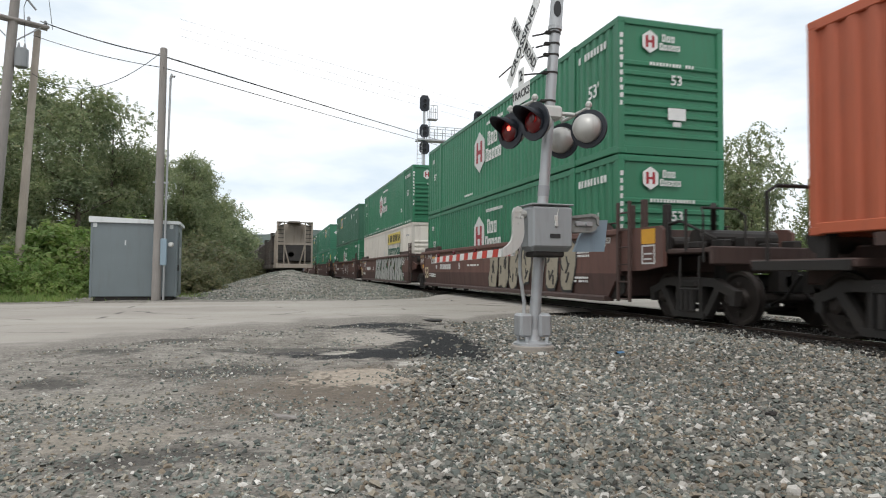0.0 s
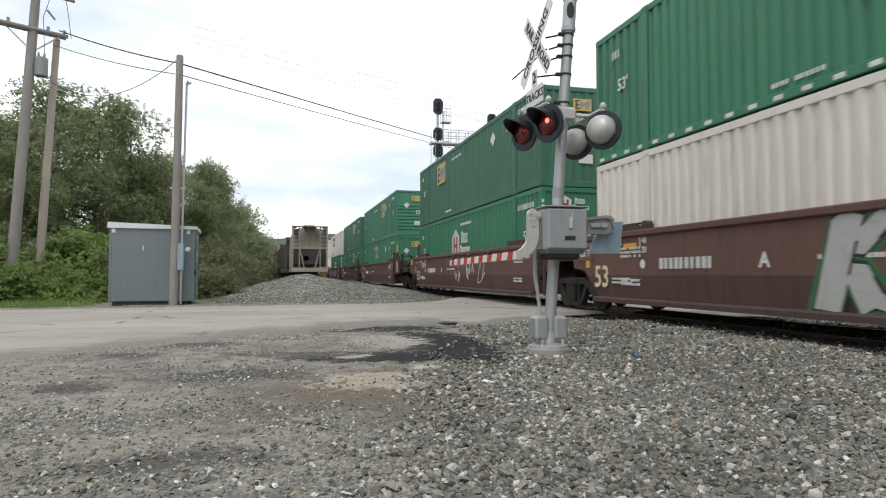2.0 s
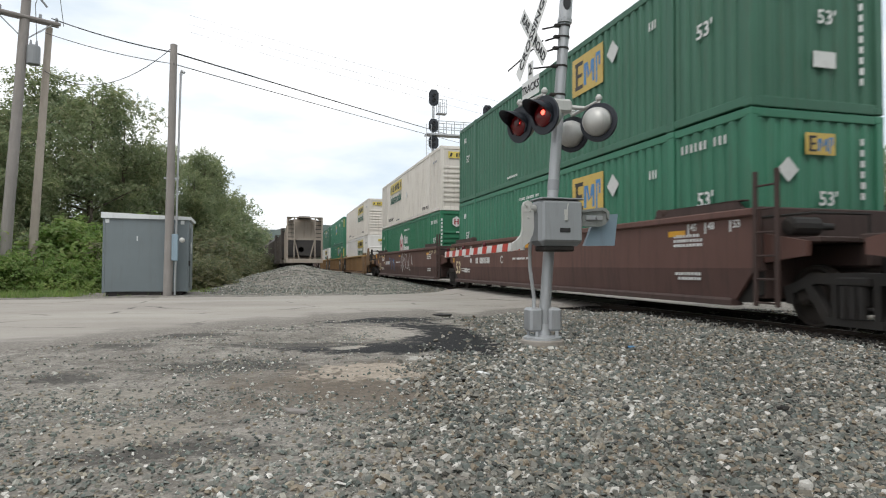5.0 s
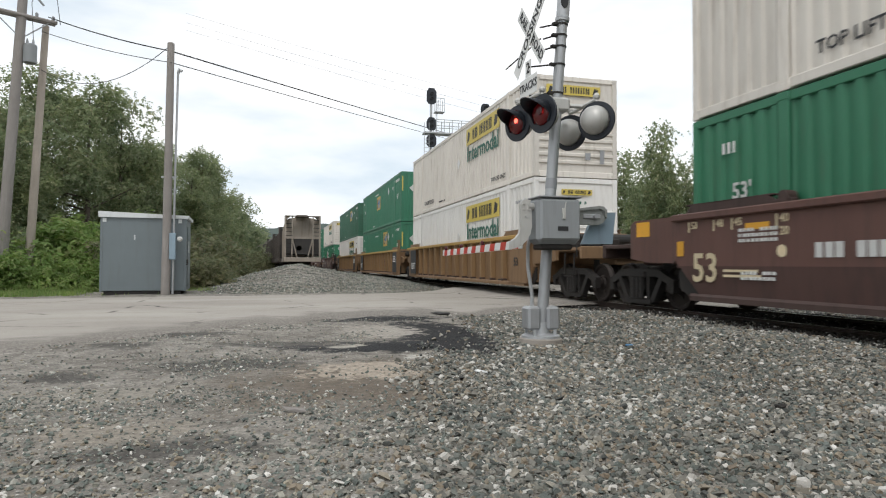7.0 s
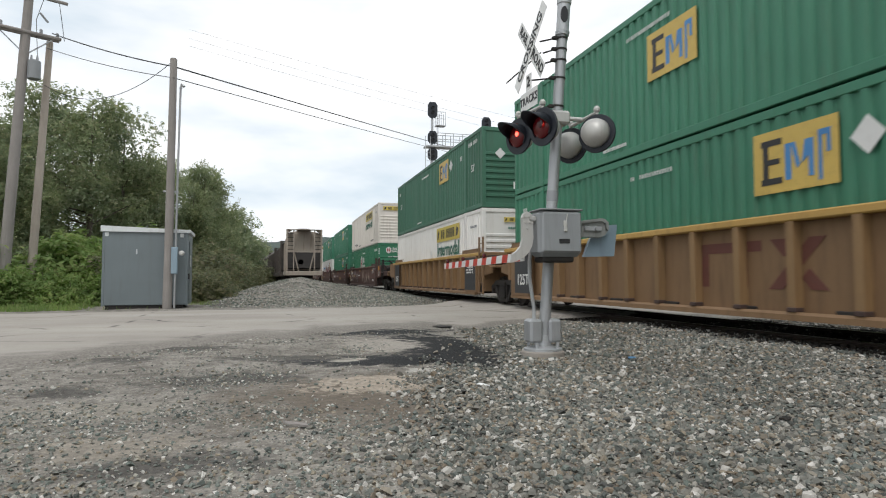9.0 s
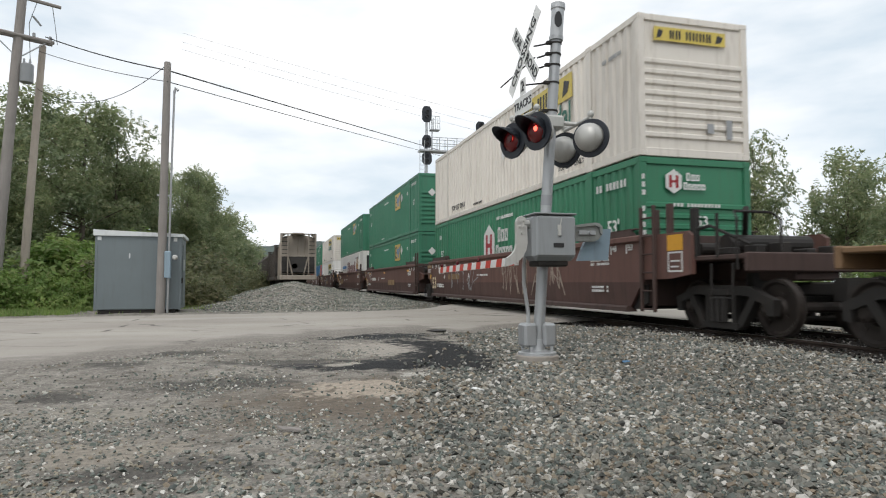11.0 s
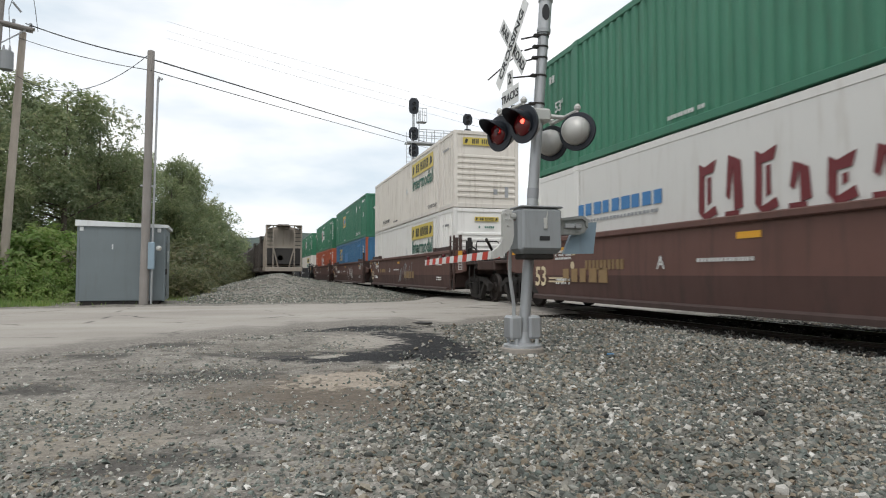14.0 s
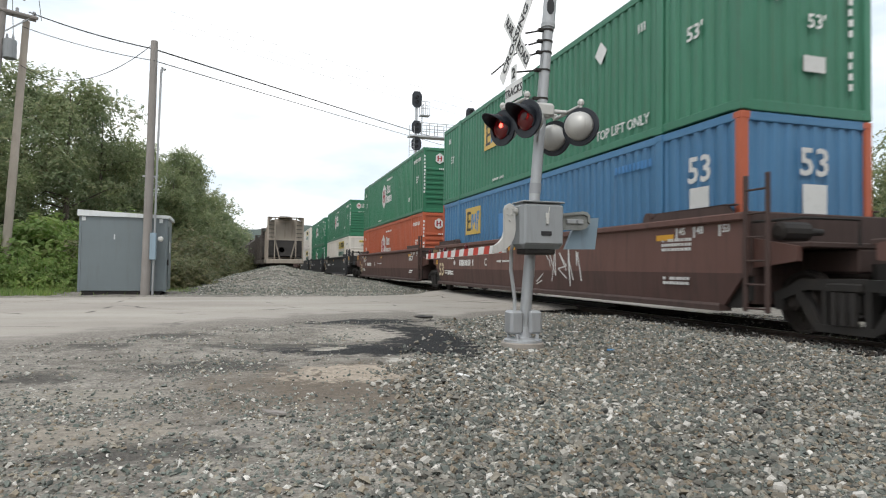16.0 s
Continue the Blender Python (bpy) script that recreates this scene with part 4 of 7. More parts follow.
        for x in (-1.22, 1.22) if end == "corrugated" and mat == EMP_GREEN and unit in (3, 7) else ():
            part("marker_strip", plates("strip", [rect(-0.035, -0.42, 0.035, 0.42)]), SIGN_YELLOW, box, "yellow marker strip", on_front(x, -0.008, 2.2 if tier else 1.9))
    elif frontbrand and brand == "jb":
        name_sign(box, on_front(-0.1 if tier else 0.0, fy, 2.5), False, 0.46 if tier else 0.26)
        if tier == 0:
            diamond(box, on_front(-0.75, fy, 1.25), 0.2)
            small_print(box, on_front(0.0, fy, 2.2), 8, 0.06, 0.08, 0.02, seed, BAR_GREEN)
        part("label_sheet", plates("sheet3", [rect(-0.08, -0.1, 0.08, 0.1)]), BAR_GREY, box, "", on_front(0.35, fy, 0.62))
        part("label_sheet", plates("sheet4", [rect(-0.07, -0.2, 0.07, 0.2)]), BAR_GREY, box, "", on_front(0.8, fy, 0.62))
    ROLLING.append((box, box.matrix_basis.copy()))
    return box


# distance along the track of each stack's leading end at the start
FRONTS = [11.75, 31.2, 50.65, 74.0, 93.25, 112.45, 135.6, 155.05, 174.4, 198.05, 217.5, 237.0, 260.5, 280.0, 299.4, 322.8, 342.2, 361.6, 385.0]


def wheelset_mesh():
    def make():
        b = Build()
        b.tube((-0.95, 0, 0), (0.95, 0, 0), 0.085, seg=10)
        for s in (-1, 1):
            b.turn([(-0.07, 0.40), (-0.065, 0.46), (-0.035, 0.475), (-0.03, 0.452), (0.06, 0.445), (0.062, 0.40), (0.02, 0.36), (0.01, 0.18), (0.07, 0.14), (0.07, 0.0)],
                   (s * 0.77, 0, 0), (s, 0, 0), 22)
            b.turn([(0.0, 0.13), (0.16, 0.13), (0.2, 0.07), (0.2, 0.0)], (s * 0.86, 0, 0), (s, 0, 0), 10)
            for i in range(4):
                a = i * math.pi / 2
                b.box(s * 0.855, 0.25 * math.cos(a) - 0.03, 0.25 * math.sin(a) - 0.03, s * 0.84, 0.25 * math.cos(a) + 0.03, 0.25 * math.sin(a) + 0.03)
        return b.mesh("wheelset")
    return kept("wheelset", make)


def bogie_frame_mesh(side=0):
    def make():
        b = Build()
        x0, x1 = ((-1.12, -0.98), (0.98, 1.12))[side]
        for k in (-1, 1):
            # top chord, sloping tension leg, column and pedestal of a cast frame with open windows
            b.slab([(0, 0.64), (k * 0.62, 0.64), (k * 0.98, 0.50), (k * 1.16, 0.48), (k * 1.18, 0.58), (k * 0.95, 0.66), (k * 0.70, 0.78), (0, 0.80)], x0, x1, "x")
            b.slab([(k * 0.70, 0.64), (k * 0.82, 0.60), (k * 0.52, 0.16), (k * 0.42, 0.10), (k * 0.38, 0.18)], x0, x1, "x")
            b.slab([(k * 0.27, 0.14), (k * 0.37, 0.14), (k * 0.36, 0.68), (k * 0.27, 0.68)], x0 + 0.004, x1 - 0.004, "x")
            b.slab([(k * 1.02, 0.34), (k * 1.15, 0.34), (k * 1.16, 0.52), (k * 1.02, 0.52)], x0 + 0.006, x1 - 0.006, "x")
        b.slab([(-0.44, 0.09), (0.44, 0.09), (0.44, 0.19), (-0.44, 0.19)], x0 - 0.02, x1 + 0.02, "x")
        return b.mesh("side_frame")
    return kept(("bogie_frame", side), make)


def bogie_gear_mesh():
    def make():
        b = Build()
        b.box(-1.15, -0.2, 0.35, 1.15, 0.2, 0.62, 0.03)
        for s in (-1, 1):
            for k in range(3):
                b.tube((s * 1.14, -0.14 + 0.14 * k, 0.2), (s * 1.14, -0.14 + 0.14 * k, 0.62), 0.055, seg=8)
            b.box(s * 1.16, -0.26, 0.62, s * 0.9, 0.26, 0.74, 0.02)
        b.tube((-0.2, 0, 0.5), (-0.2, 0, 1.0), 0.3, seg=12)
        b.tube((-0.9, 0.5, 0.25), (0.9, 0.5, 0.25), 0.05, seg=6)
        b.tube((-0.9, -0.5, 0.25), (0.9, -0.5, 0.25), 0.05, seg=6)
        return b.mesh("bolster")
    return kept("bogie_gear", make)


def bogie(car, y):
    frame_ob = part("bogie", bogie_gear_mesh(), GREASE, car, "greasy black bolster with coil springs", pose(0, y, RAIL_Z))
    for side in (0, 1):
        part("side_frame", bogie_frame_mesh(side), GREASE, frame_ob, "greasy black cast side frame")
    for dy in (-0.915, 0.915):
        w = part("wheelset", wheelset_mesh(), WHEEL_STEEL, frame_ob, "rusty steel wheels on an axle", pose(0, dy, 0.452))
        WHEELS.append((w, dy))


def well_side(kind, far):
    def make():
        b = Build()
        out = [(0.25, 0.46), (15.75, 0.46), (16.45, 1.12), (16.45, 1.86), (-0.30, 1.86), (-0.30, 1.02)]
        if kind == "plain":
            b.slab([(-0.30, 1.0), (16.30, 1.0), (16.45, 1.12), (16.45, 1.86), (-0.30, 1.86)], -1.48, -1.42, "x")
        else:
            b.slab(out, -1.38, -1.335, "x")
        if far:
            b.v = [(-x, y, z) for x, y, z in b.v]
        return b.mesh("side_panel")
    return kept(("well", kind, far), make)


def well_trim(what):
    def make():
        b = Build()
        if what == "top_chord":
            b.box(-1.55, -0.3, 1.78, -1.36, 16.45, 1.90, 0.02)
        elif what == "bottom_sill":
            b.slab([(-1.53, 0.42), (-1.30, 0.42), (-1.30, 0.47), (-1.50, 0.54), (-1.53, 0.50)], 0.2, 15.95, "y")
        elif what == "guide_plate":
            b.slab([(0.0, 1.90), (2.1, 1.90), (1.9, 2.04), (0.15, 2.06)], -1.45, -1.40, "x")
            b.box(-1.45, 0.0, 2.03, -1.33, 2.0, 2.055, 0.008)
        elif what == "floor":
            for i in range(9):
                y = 0.3 + 1.9 * i
                b.box(-1.42, y, 0.46, 1.42, min(15.9, y + 0.5), 0.58, 0.015)
            for x in (-1.3, 1.1):
                b.box(x, 0.3, 0.50, x + 0.2, 15.8, 0.585)
        return b.mesh(what)
    return kept(("trim", what), make)


def platform_mesh(long_end, piece):
    """The end of a well unit over its truck, leading end; the trailing end is the same turned round."""
    def make():
        b = Build()
        reach = 2.9 if long_end else 1.25
        wing = [(-0.3, 1.05), (-0.3, 1.88), (-1.62, 1.88), (-1.75, 1.80), (-1.75, 1.14), (-1.1, 1.06)] if long_end else [(-0.3, 1.08), (-0.3, 1.52), (-1.1, 1.38), (-1.1, 1.18)]
        w0, w1 = (1.38, 1.46) if long_end else (1.28, 1.36)
        if piece == "end_bulkhead":
            b.box(-1.33, -0.31, 0.55, 1.33, -0.2, 0.97, 0.01)
            b.box(-1.42, -0.32, 0.95, 1.42, -0.12, 1.92, 0.02)
        elif piece == "centre_beam":
            b.box(-0.45, -reach, 1.02, 0.45, -0.2, 1.36, 0.03)
        elif piece == "end_wing":
            b.slab(wing, -w1, -w0, "x")
        elif piece == "end_deck":
            b.box(-w0, -reach, 1.36, w0, -0.3, 1.44, 0.015)
        else:
            b.box(-1.40, -reach - 0.1, 1.16, 1.40, -reach, 1.46, 0.02)
        return b.mesh(piece)
    return kept(("platform", long_end, piece), make)


def ladder_mesh():
    def make():
        b = Build()
        for y in (0.0, -0.42):
            b.box(-1.56, y - 0.03, 0.45, -1.50, y + 0.03, 2.42, 0.008)
        for i in range(6):
            b.tube((-1.53, 0.0, 0.5 + 0.34 * i), (-1.53, -0.42, 0.5 + 0.34 * i), 0.016, seg=6)
        return b.mesh("ladder")
    return kept("ladder", make)


def gear_mesh():
    def make():
        b = Build()
        # brake stand, air reservoir, stanchions and a bent handrail on the platform between two cars
        b.box(-1.25, -1.55, 1.44, -1.12, -1.42, 2.3, 0.02)
        b.tube((-0.9, -1.9, 1.66), (0.8, -1.9, 1.66), 0.15, seg=14)
        b.tube((-0.9, -1.2, 1.60), (0.2, -1.2, 1.60), 0.11, seg=12)
        for k in range(5):
            b.box(-1.3 + 0.5 * k, -2.5, 1.44, -1.1 + 0.5 * k, -2.2, 1.56 + 0.05 * (k % 3), 0.02)
        b.path([(-1.2, -0.5, 1.5), (-1.25, -1.1, 1.85), (-1.2, -1.9, 1.95), (-1.0, -2.6, 1.6)], 0.03, 6)
        for y in (-0.55, -1.75, -2.3):
            b.tube((-1.38, y, 1.4), (-1.38, y, 2.35 - 0.1 * abs(y)), 0.03, seg=6)
        b.path([(-1.38, -2.75, 1.2), (-1.38, -2.75, 2.0), (-1.3, -2.6, 2.12), (-0.6, -2.6, 2.12), (-0.5, -2.7, 2.0), (-0.5, -2.7, 1.4)], 0.022, 6)
        b.path([(-1.42, -2.2, 1.3), (-1.44, -2.2, 0.75), (-1.44, -2.7, 0.75), (-1.42, -2.7, 1.3)], 0.02, 6)
        b.tube((-0.1, -1.4, 1.5), (-0.9, -2.4, 2.2), 0.05, seg=8)
        return b.mesh("brake_gear")
    return kept("gear", make)


def coupler_mesh():
    def make():
        b = Build()
        b.box(-0.12, -3.5, 0.78, 0.12, -2.4, 1.0, 0.03)
        b.slab([(-0.18, -3.35), (0.05, -3.3), (0.2, -3.45), (0.16, -3.72), (0.02, -3.6), (-0.12, -3.74), (-0.2, -3.6)], 0.72, 1.06, "z")
        b.path([(0.3, -2.9, 1.0), (0.32, -3.2, 0.62), (0.25, -3.55, 0.5)], 0.03, 6)
        return b.mesh("coupler")
    return kept("coupler", make)


def blob_letter(rnd, x, w, z0, z1):
    """One fat bubble-like sprayed letter outline."""
    n, cx, cz = 14, x + w / 2, (z0 + z1) / 2
    pts = []
    for i in range(n):
        a = 2 * math.pi * i / n
        r = rnd.uniform(0.80, 1.12)
        px = max(-1, min(1, 1.25 * math.cos(a))) * w * 0.56 * r
        pz = max(-1, min(1, 1.25 * math.sin(a))) * (z1 - z0) * 0.5 * (1.0 if rnd.random() < 0.7 else 0.85)
        pts.append((cx + px + 0.18 * pz, cz + pz))
    return pts


def scaled(pts, k):
    cx, cy = sum(p[0] for p in pts) / len(pts), sum(p[1] for p in pts) / len(pts)
    return [(cx + (x - cx) * k, cy + (y - cy) * k) for x, y in pts]


def clipped(pts):
    return [(x, min(1.77, max(0.50, z))) for x, z in pts]


def sprayed(car, y0, y1, z0, z1, n, seed, fill, edge, glow_edge=None, bubble=False):
    rnd = random.Random(seed)
    w = (y1 - y0) / n
    ls = []
    h = z1 - z0
    for i in range(n):
        x = -(y1 - y0) / 2 + i * w
        if bubble:
            lift = rnd.uniform(-0.06, 0.06)
            ls.append(clipped(blob_letter(rnd, x + 0.10 * w, w * rnd.uniform(0.70, 0.80), z0 + 0.06 + lift, z1 - 0.06 + lift)))
            continue
        s = rnd.uniform(-0.12, 0.28)
        t = w * rnd.uniform(0.36, 0.46)

        def bar(xa, za, xb, zb, ta, tb):
            return [(x + xa * w + s * za, z0 + za * h), (x + xa * w + ta + s * za, z0 + (za - 0.03) * h), (x + xb * w + tb + s * zb, z0 + zb * h), (x + xb * w + tb * 0.4 + s * zb, z0 + (zb + 0.06) * h), (x + xb * w + s * zb, z0 + (zb - 0.02) * h)]
        kind = rnd.randrange(4)
        ls.append(bar(0.0, 0.02, 0.05, 0.95, t, t * 1.15))
        if kind == 0:
            ls += [bar(0.2, 0.6, 0.62, 0.98, t, t), bar(0.25, 0.5, 0.66, 0.0, t, t * 1.2)]
        elif kind == 1:
            ls += [bar(0.55, 0.02, 0.6, 0.95, t, t), bar(0.05, 0.35, 0.6, 0.6, t, t)]
        elif kind == 2:
            ls += [bar(0.1, 0.78, 0.66, 0.95, t * 1.2, t), bar(0.1, 0.02, 0.72, 0.18, t * 1.3, t), bar(0.6, 0.1, 0.52, 0.5, t, t)]
        else:
            ls += [bar(0.12, 0.42, 0.6, 0.58, t, t), bar(0.1, 0.8, 0.75, 0.92, t, t * 0.8), bar(0.62, 0.0, 0.5, 0.5, t * 1.1, t)]
    cy = (y0 + y1) / 2
    base = -1.56 if car["ribbed"] else -1.488
    if glow_edge:
        tagged(part("graffiti_halo", plates(("gr0", seed), [clipped(scaled(p, 1.4)) for p in ls], 0.002), glow_edge, car, "green sprayed halo", on_side(base, cy, 0)), kind="stuff")
    tagged(part("graffiti_edge", plates(("gr1", seed), [clipped(scaled(p, 1.13)) for p in ls], 0.002), edge, car, "black sprayed outline", on_side(base - 0.006, cy, 0)), kind="stuff")
    tagged(part("graffiti_fill", plates(("gr2", seed), ls, 0.002), fill, car, "silver sprayed graffiti", on_side(base - 0.012, cy, 0)), kind="stuff")
    holes = []
    for p in ls:
        a, b2 = p[1], p[2]
        k = rnd.uniform(0.15, 0.5)
        m0, m1 = (a[0] + (b2[0] - a[0]) * k, a[1] + (b2[1] - a[1]) * k), (a[0] + (b2[0] - a[0]) * (k + 0.35), a[1] + (b2[1] - a[1]) * (k + 0.35))
        if bubble:
            cx, cz = sum(q[0] for q in p) / len(p), sum(q[1] for q in p) / len(p)
            for _ in range(4):
                dx, dz, lean = rnd.uniform(-0.3, 0.25), rnd.uniform(-0.48, 0.2), rnd.uniform(-0.22, 0.22)
                holes.append([(cx + dx * w - 0.03, cz + dz), (cx + dx * w + 0.04, cz + dz - 0.02), (cx + dx * w + lean + 0.05, cz + dz + 0.22), (cx + dx * w + lean - 0.02, cz + dz + 0.24)])
            continue
        holes.append([(m0[0] - 0.02, m0[1]), (m0[0] + 0.015, m0[1]), (m1[0] + 0.015, m1[1]), (m1[0] - 0.025, m1[1])])
    tagged(part("graffiti_lines", plates(("gr3", seed), holes, 0.002), edge, car, "black sprayed lines", on_side(base - 0.018, cy, 0)), kind="stuff")


def scribbled(car, y0, y1, z0, z1, n, seed, mat):
    rnd = random.Random(seed)
    out = []
    glyphs = max(2, n // 4)
    w = (y1 - y0) / glyphs
    for i in range(glyphs):
        x = -(y1 - y0) / 2 + w * i
        pts = [Vector((x + w * rnd.uniform(-0.15, 1.1), rnd.uniform(z0, z1))) for _ in range(rnd.randint(4, 6))]
        for p, q in zip(pts, pts[1:]):
            d = q - p
            if d.length < 0.08:
                continue
            o = Vector((-d.y, d.x)).normalized() * 0.016
            out.append([(p.x - o.x, p.y - o.y), (q.x - o.x * 0.7, q.y - o.y * 0.7), (q.x + o.x * 0.7, q.y + o.y * 0.7), (p.x + o.x, p.y + o.y)])
    part("graffiti_tag", plates(("scr", seed), out, 0.002), mat, car, "thin sprayed tag", on_side(-1.562 if car["ribbed"] else -1.49, (y0 + y1) / 2, 0))


def well_car(unit, mat, kind, label, letter, first, last):
    car = thing("well_car", label, "railway wagon", pose(TRACK_X, FRONTS[unit], 0), "well cars of the freight train")
    car["ribbed"] = kind == "ribbed"
    dark = BROWN_DARK if mat == BROWN_PAINT else mat
    for far in (False, True):
        part("side_panel", well_side(kind, far), mat, car)
    for what, m2 in (("top_chord", YELLOW_CHORD if kind == "ribbed" else mat), ("bottom_sill", dark)):
        for m in (None, MIRROR_X):
            part(what, well_trim(what), m2, car, m=m)
    part("well_floor", well_trim("floor"), GREASE, car)
    for m in (None, MIRROR_X, BACK, BACK @ MIRROR_X):
        # added dark plate that hides the container end in the side opening
        end_plate = kept("end_gusset", lambda: Build().slab([(-0.31, 0.62), (-0.05, 0.48), (0.5, 0.48), (0.5, 1.2), (-0.31, 1.2)], -1.365, -1.335, "x").mesh("end_gusset"))
        part("end_gusset", end_plate, GREASE, car, "", m)
    if kind != "ribbed":
        low = kept("lower_panel", lambda: Build().add([(-1.48, -0.28, 1.0), (-1.42, -0.28, 1.0), (-1.48, 16.30, 1.0), (-1.42, 16.30, 1.0), (-1.43, 0.25, 0.46), (-1.37, 0.25, 0.46), (-1.43, 15.75, 0.46), (-1.37, 15.75, 0.46)],
                                                      [(0, 4, 6, 2), (1, 3, 7, 5), (0, 1, 5, 4), (2, 6, 7, 3), (4, 5, 7, 6), (0, 2, 3, 1)]).mesh("lower_panel"))
        for m in (None, MIRROR_X):
            part("lower_panel", low, BROWN_LOW if mat == BROWN_PAINT else mat, car, "lower side sheet bent inwards, on brown cars coloured darker for grime and shade", m)
    if kind == "ribbed":
        rib = kept("rib", lambda: Build().slab([(-1.52, 0.50), (-1.38, 0.48), (-1.38, 1.78), (-1.54, 1.78)], 0, 0.13, "y").mesh("rib"))
        foot = kept("rib_foot", lambda: Build().box(-1.545, -0.01, 0.535, -1.38, 0.14, 0.60, 0.01).mesh("rib_foot"))
        cap = kept("end_panel", lambda: Build().box(-1.555, 0, 0.5, -1.38, 1.35, 1.779, 0.015).mesh("end_panel"))
        for m in (Matrix.Identity(4), MIRROR_X):
            for y in (-0.05, 14.5):
                part("end_panel", cap, mat, car, m=m @ Matrix.Translation((0, y, 0)))
            for i in range(12):
                part("rib", rib, YELLOW_RIB, car, m=m @ Matrix.Translation((0, 1.95 + 1.06 * i, 0)))
                part("rib_foot", foot, BROWN_DARK, car, m=m @ Matrix.Translation((0, 1.95 + 1.06 * i, 0)))
    for m in (None, MIRROR_X, BACK, BACK @ MIRROR_X):
        part("guide_plate", well_trim("guide_plate"), dark, car, m=m)
    for is_long, turned in ((first, Matrix.Identity(4)), (last, BACK)):
        for piece in ("end_bulkhead", "centre_beam", "end_wing", "end_deck") + (("end_sill",) if is_long else ()):
            part(piece, platform_mesh(is_long, piece), mat if piece == "end_wing" else dark, car, m=turned)
        part("end_wing", platform_mesh(is_long, "end_wing"), mat, car, m=turned @ MIRROR_X)
    bogie(car, -2.0 if first else -1.62)
    if last:
        bogie(car, LONG + 2.0)
    for is_end, m in ((first, None), (last, BACK)):
        if is_end:
            part("brake_gear", gear_mesh(), GREASE, car, "brake stand, air tank and handrails", m)
            part("coupler", coupler_mesh(), GREASE, car, "knuckle coupler", m)
            posts = ()
            if m is None:
                posts = ((-1.38, -0.62, 2.35), (-1.38, -1.05, 2.42))
            elif unit == 2:
                posts = ((1.20, -0.34, 2.62), (1.20, -0.66, 2.62))
            for px, py, pz in posts:
                tall = part("guide_post", Build().box(px - 0.05, py - 0.06, 1.42, px + 0.05, py + 0.06, pz, 0.012), dark, car, "upright guide post", m)
                if m is not None:
                    part("post_tip", Build().box(px - 0.052, py - 0.062, pz, px + 0.052, py + 0.062, pz + 0.14, 0.012), REFLECT_YELLOW, tall, "yellow post tip")
    if not (first and kind == "ribbed"):
        part("ladder", ladder_mesh(), dark, car, m=pose(0, -0.35, 0))
    if not first:
        rail = kept("end_rail", lambda: Build().path([(-1.40, -0.35, 1.75), (-1.40, -1.25, 1.75), (-0.5, -1.30, 1.75), (-0.5, -1.30, 1.4)], 0.022, 6).mesh("end_rail"))
        part("end_rail", rail, GREASE, car, "bent end handrail")
        cyl = kept("brake_cylinder", lambda: Build().turn([(0, 0.08), (0.03, 0.14), (0.5, 0.14), (0.54, 0.06), (0.8, 0.05)], (-1.15, -0.55, 1.62), (1, 0, 0), 12).mesh("brake_cylinder"))
        part("brake_cylinder", cyl, GREASE, car, "brake cylinder")
    sx = -1.56 if kind == "ribbed" else -1.489
    ink = BAR_WHITE
    if kind == "ribbed":
        for y in (14.6,) if unit == 6 else (0.35, 14.6):
            part("data_panel", plates("datapanel", [rect(-0.62, 0.58, 0.62, 1.74)]), BLACK_CAR, car, "black data panel", on_side(sx, y + 0.3, 0))
        if unit == 6:
            part("lettering", letters("53", 0.34), BAR_BLACK, car, "", on_side(sx - 0.006, 0.75, 1.1))
        else:
            small_print(car, on_side(sx - 0.006, 0.65, 1.5), 8, 0.07, 0.06, 0.03, unit, ink, 4)
        part("lettering", letters("125T", 0.42), ink, car, "", on_side(sx - 0.006, 14.9, 0.95))
    else:
        part("lettering", letters("53", 0.66), CREAM, car, "", on_side(sx, 15.6, 0.95))
        part("lettering", letters(letter, 0.32), ink, car, "", on_side(sx, 10.7, 1.22))
        small_print(car, on_side(sx, 12.6, 1.22), 10, 0.12, 0.20, 0.035, unit, ink if unit not in (9, 11, 12) else FADED_GOLD)
        small_print(car, on_side(sx, 9.1, 1.25), 14, 0.07, 0.06, 0.02, unit + 3, ink)
        for y, seed in ((1.5, 1), (14.6, 2)):
            small_print(car, on_side(sx, y - 0.2, 1.55), 9, 0.07, 0.05, 0.02, unit * 3 + seed, ink, 3)
            small_print(car, on_side(sx, y - 0.2, 0.9), 8, 0.07, 0.05, 0.02, unit * 3 + seed, ink, 2)
        mark = CREAM if unit in (5, 8, 11) else ink
        for y, size_text in ((15.92, "53"), (15.28, "48"), (14.86, "45"), (13.95, "40"), (0.15, "53"), (0.75, "48"), (1.2, "45")):
            part("length_mark", letters(size_text, 0.17), mark, car, "", on_side(sx, y - 0.05, 1.68))
            part("length_tick", plates("tick_mark", [rect(-0.018, -0.11, 0.018, 0.07)]), mark, car, "", on_side(sx, y + 0.09, 1.68))
        part("length_mark", letters("20", 0.17), mark, car, "", on_side(sx, 13.90, 1.50))
        part("round_mark", plates("ring_mark", [[(0.09 * math.cos(a * 0.5236), 0.09 * math.sin(a * 0.5236)) for a in range(12)]]), mark, car, "round painted emblem", on_side(sx, 13.95, 1.22))
        part("warning_lines", plates("two_lines", [rect(-0.4, 0.03, 0.34, 0.07), rect(-0.4, -0.05, 0.4, -0.01)]), mark, car, "", on_side(sx, 14.75, 0.88))
        if not last:
            plate = part("load_plate", kept("load_plate", lambda: Build().box(-1.505, 15.98, 1.34, -1.44, 16.78, 1.775, 0.01).mesh("load_plate")), mat, car, "raised load limit plate")
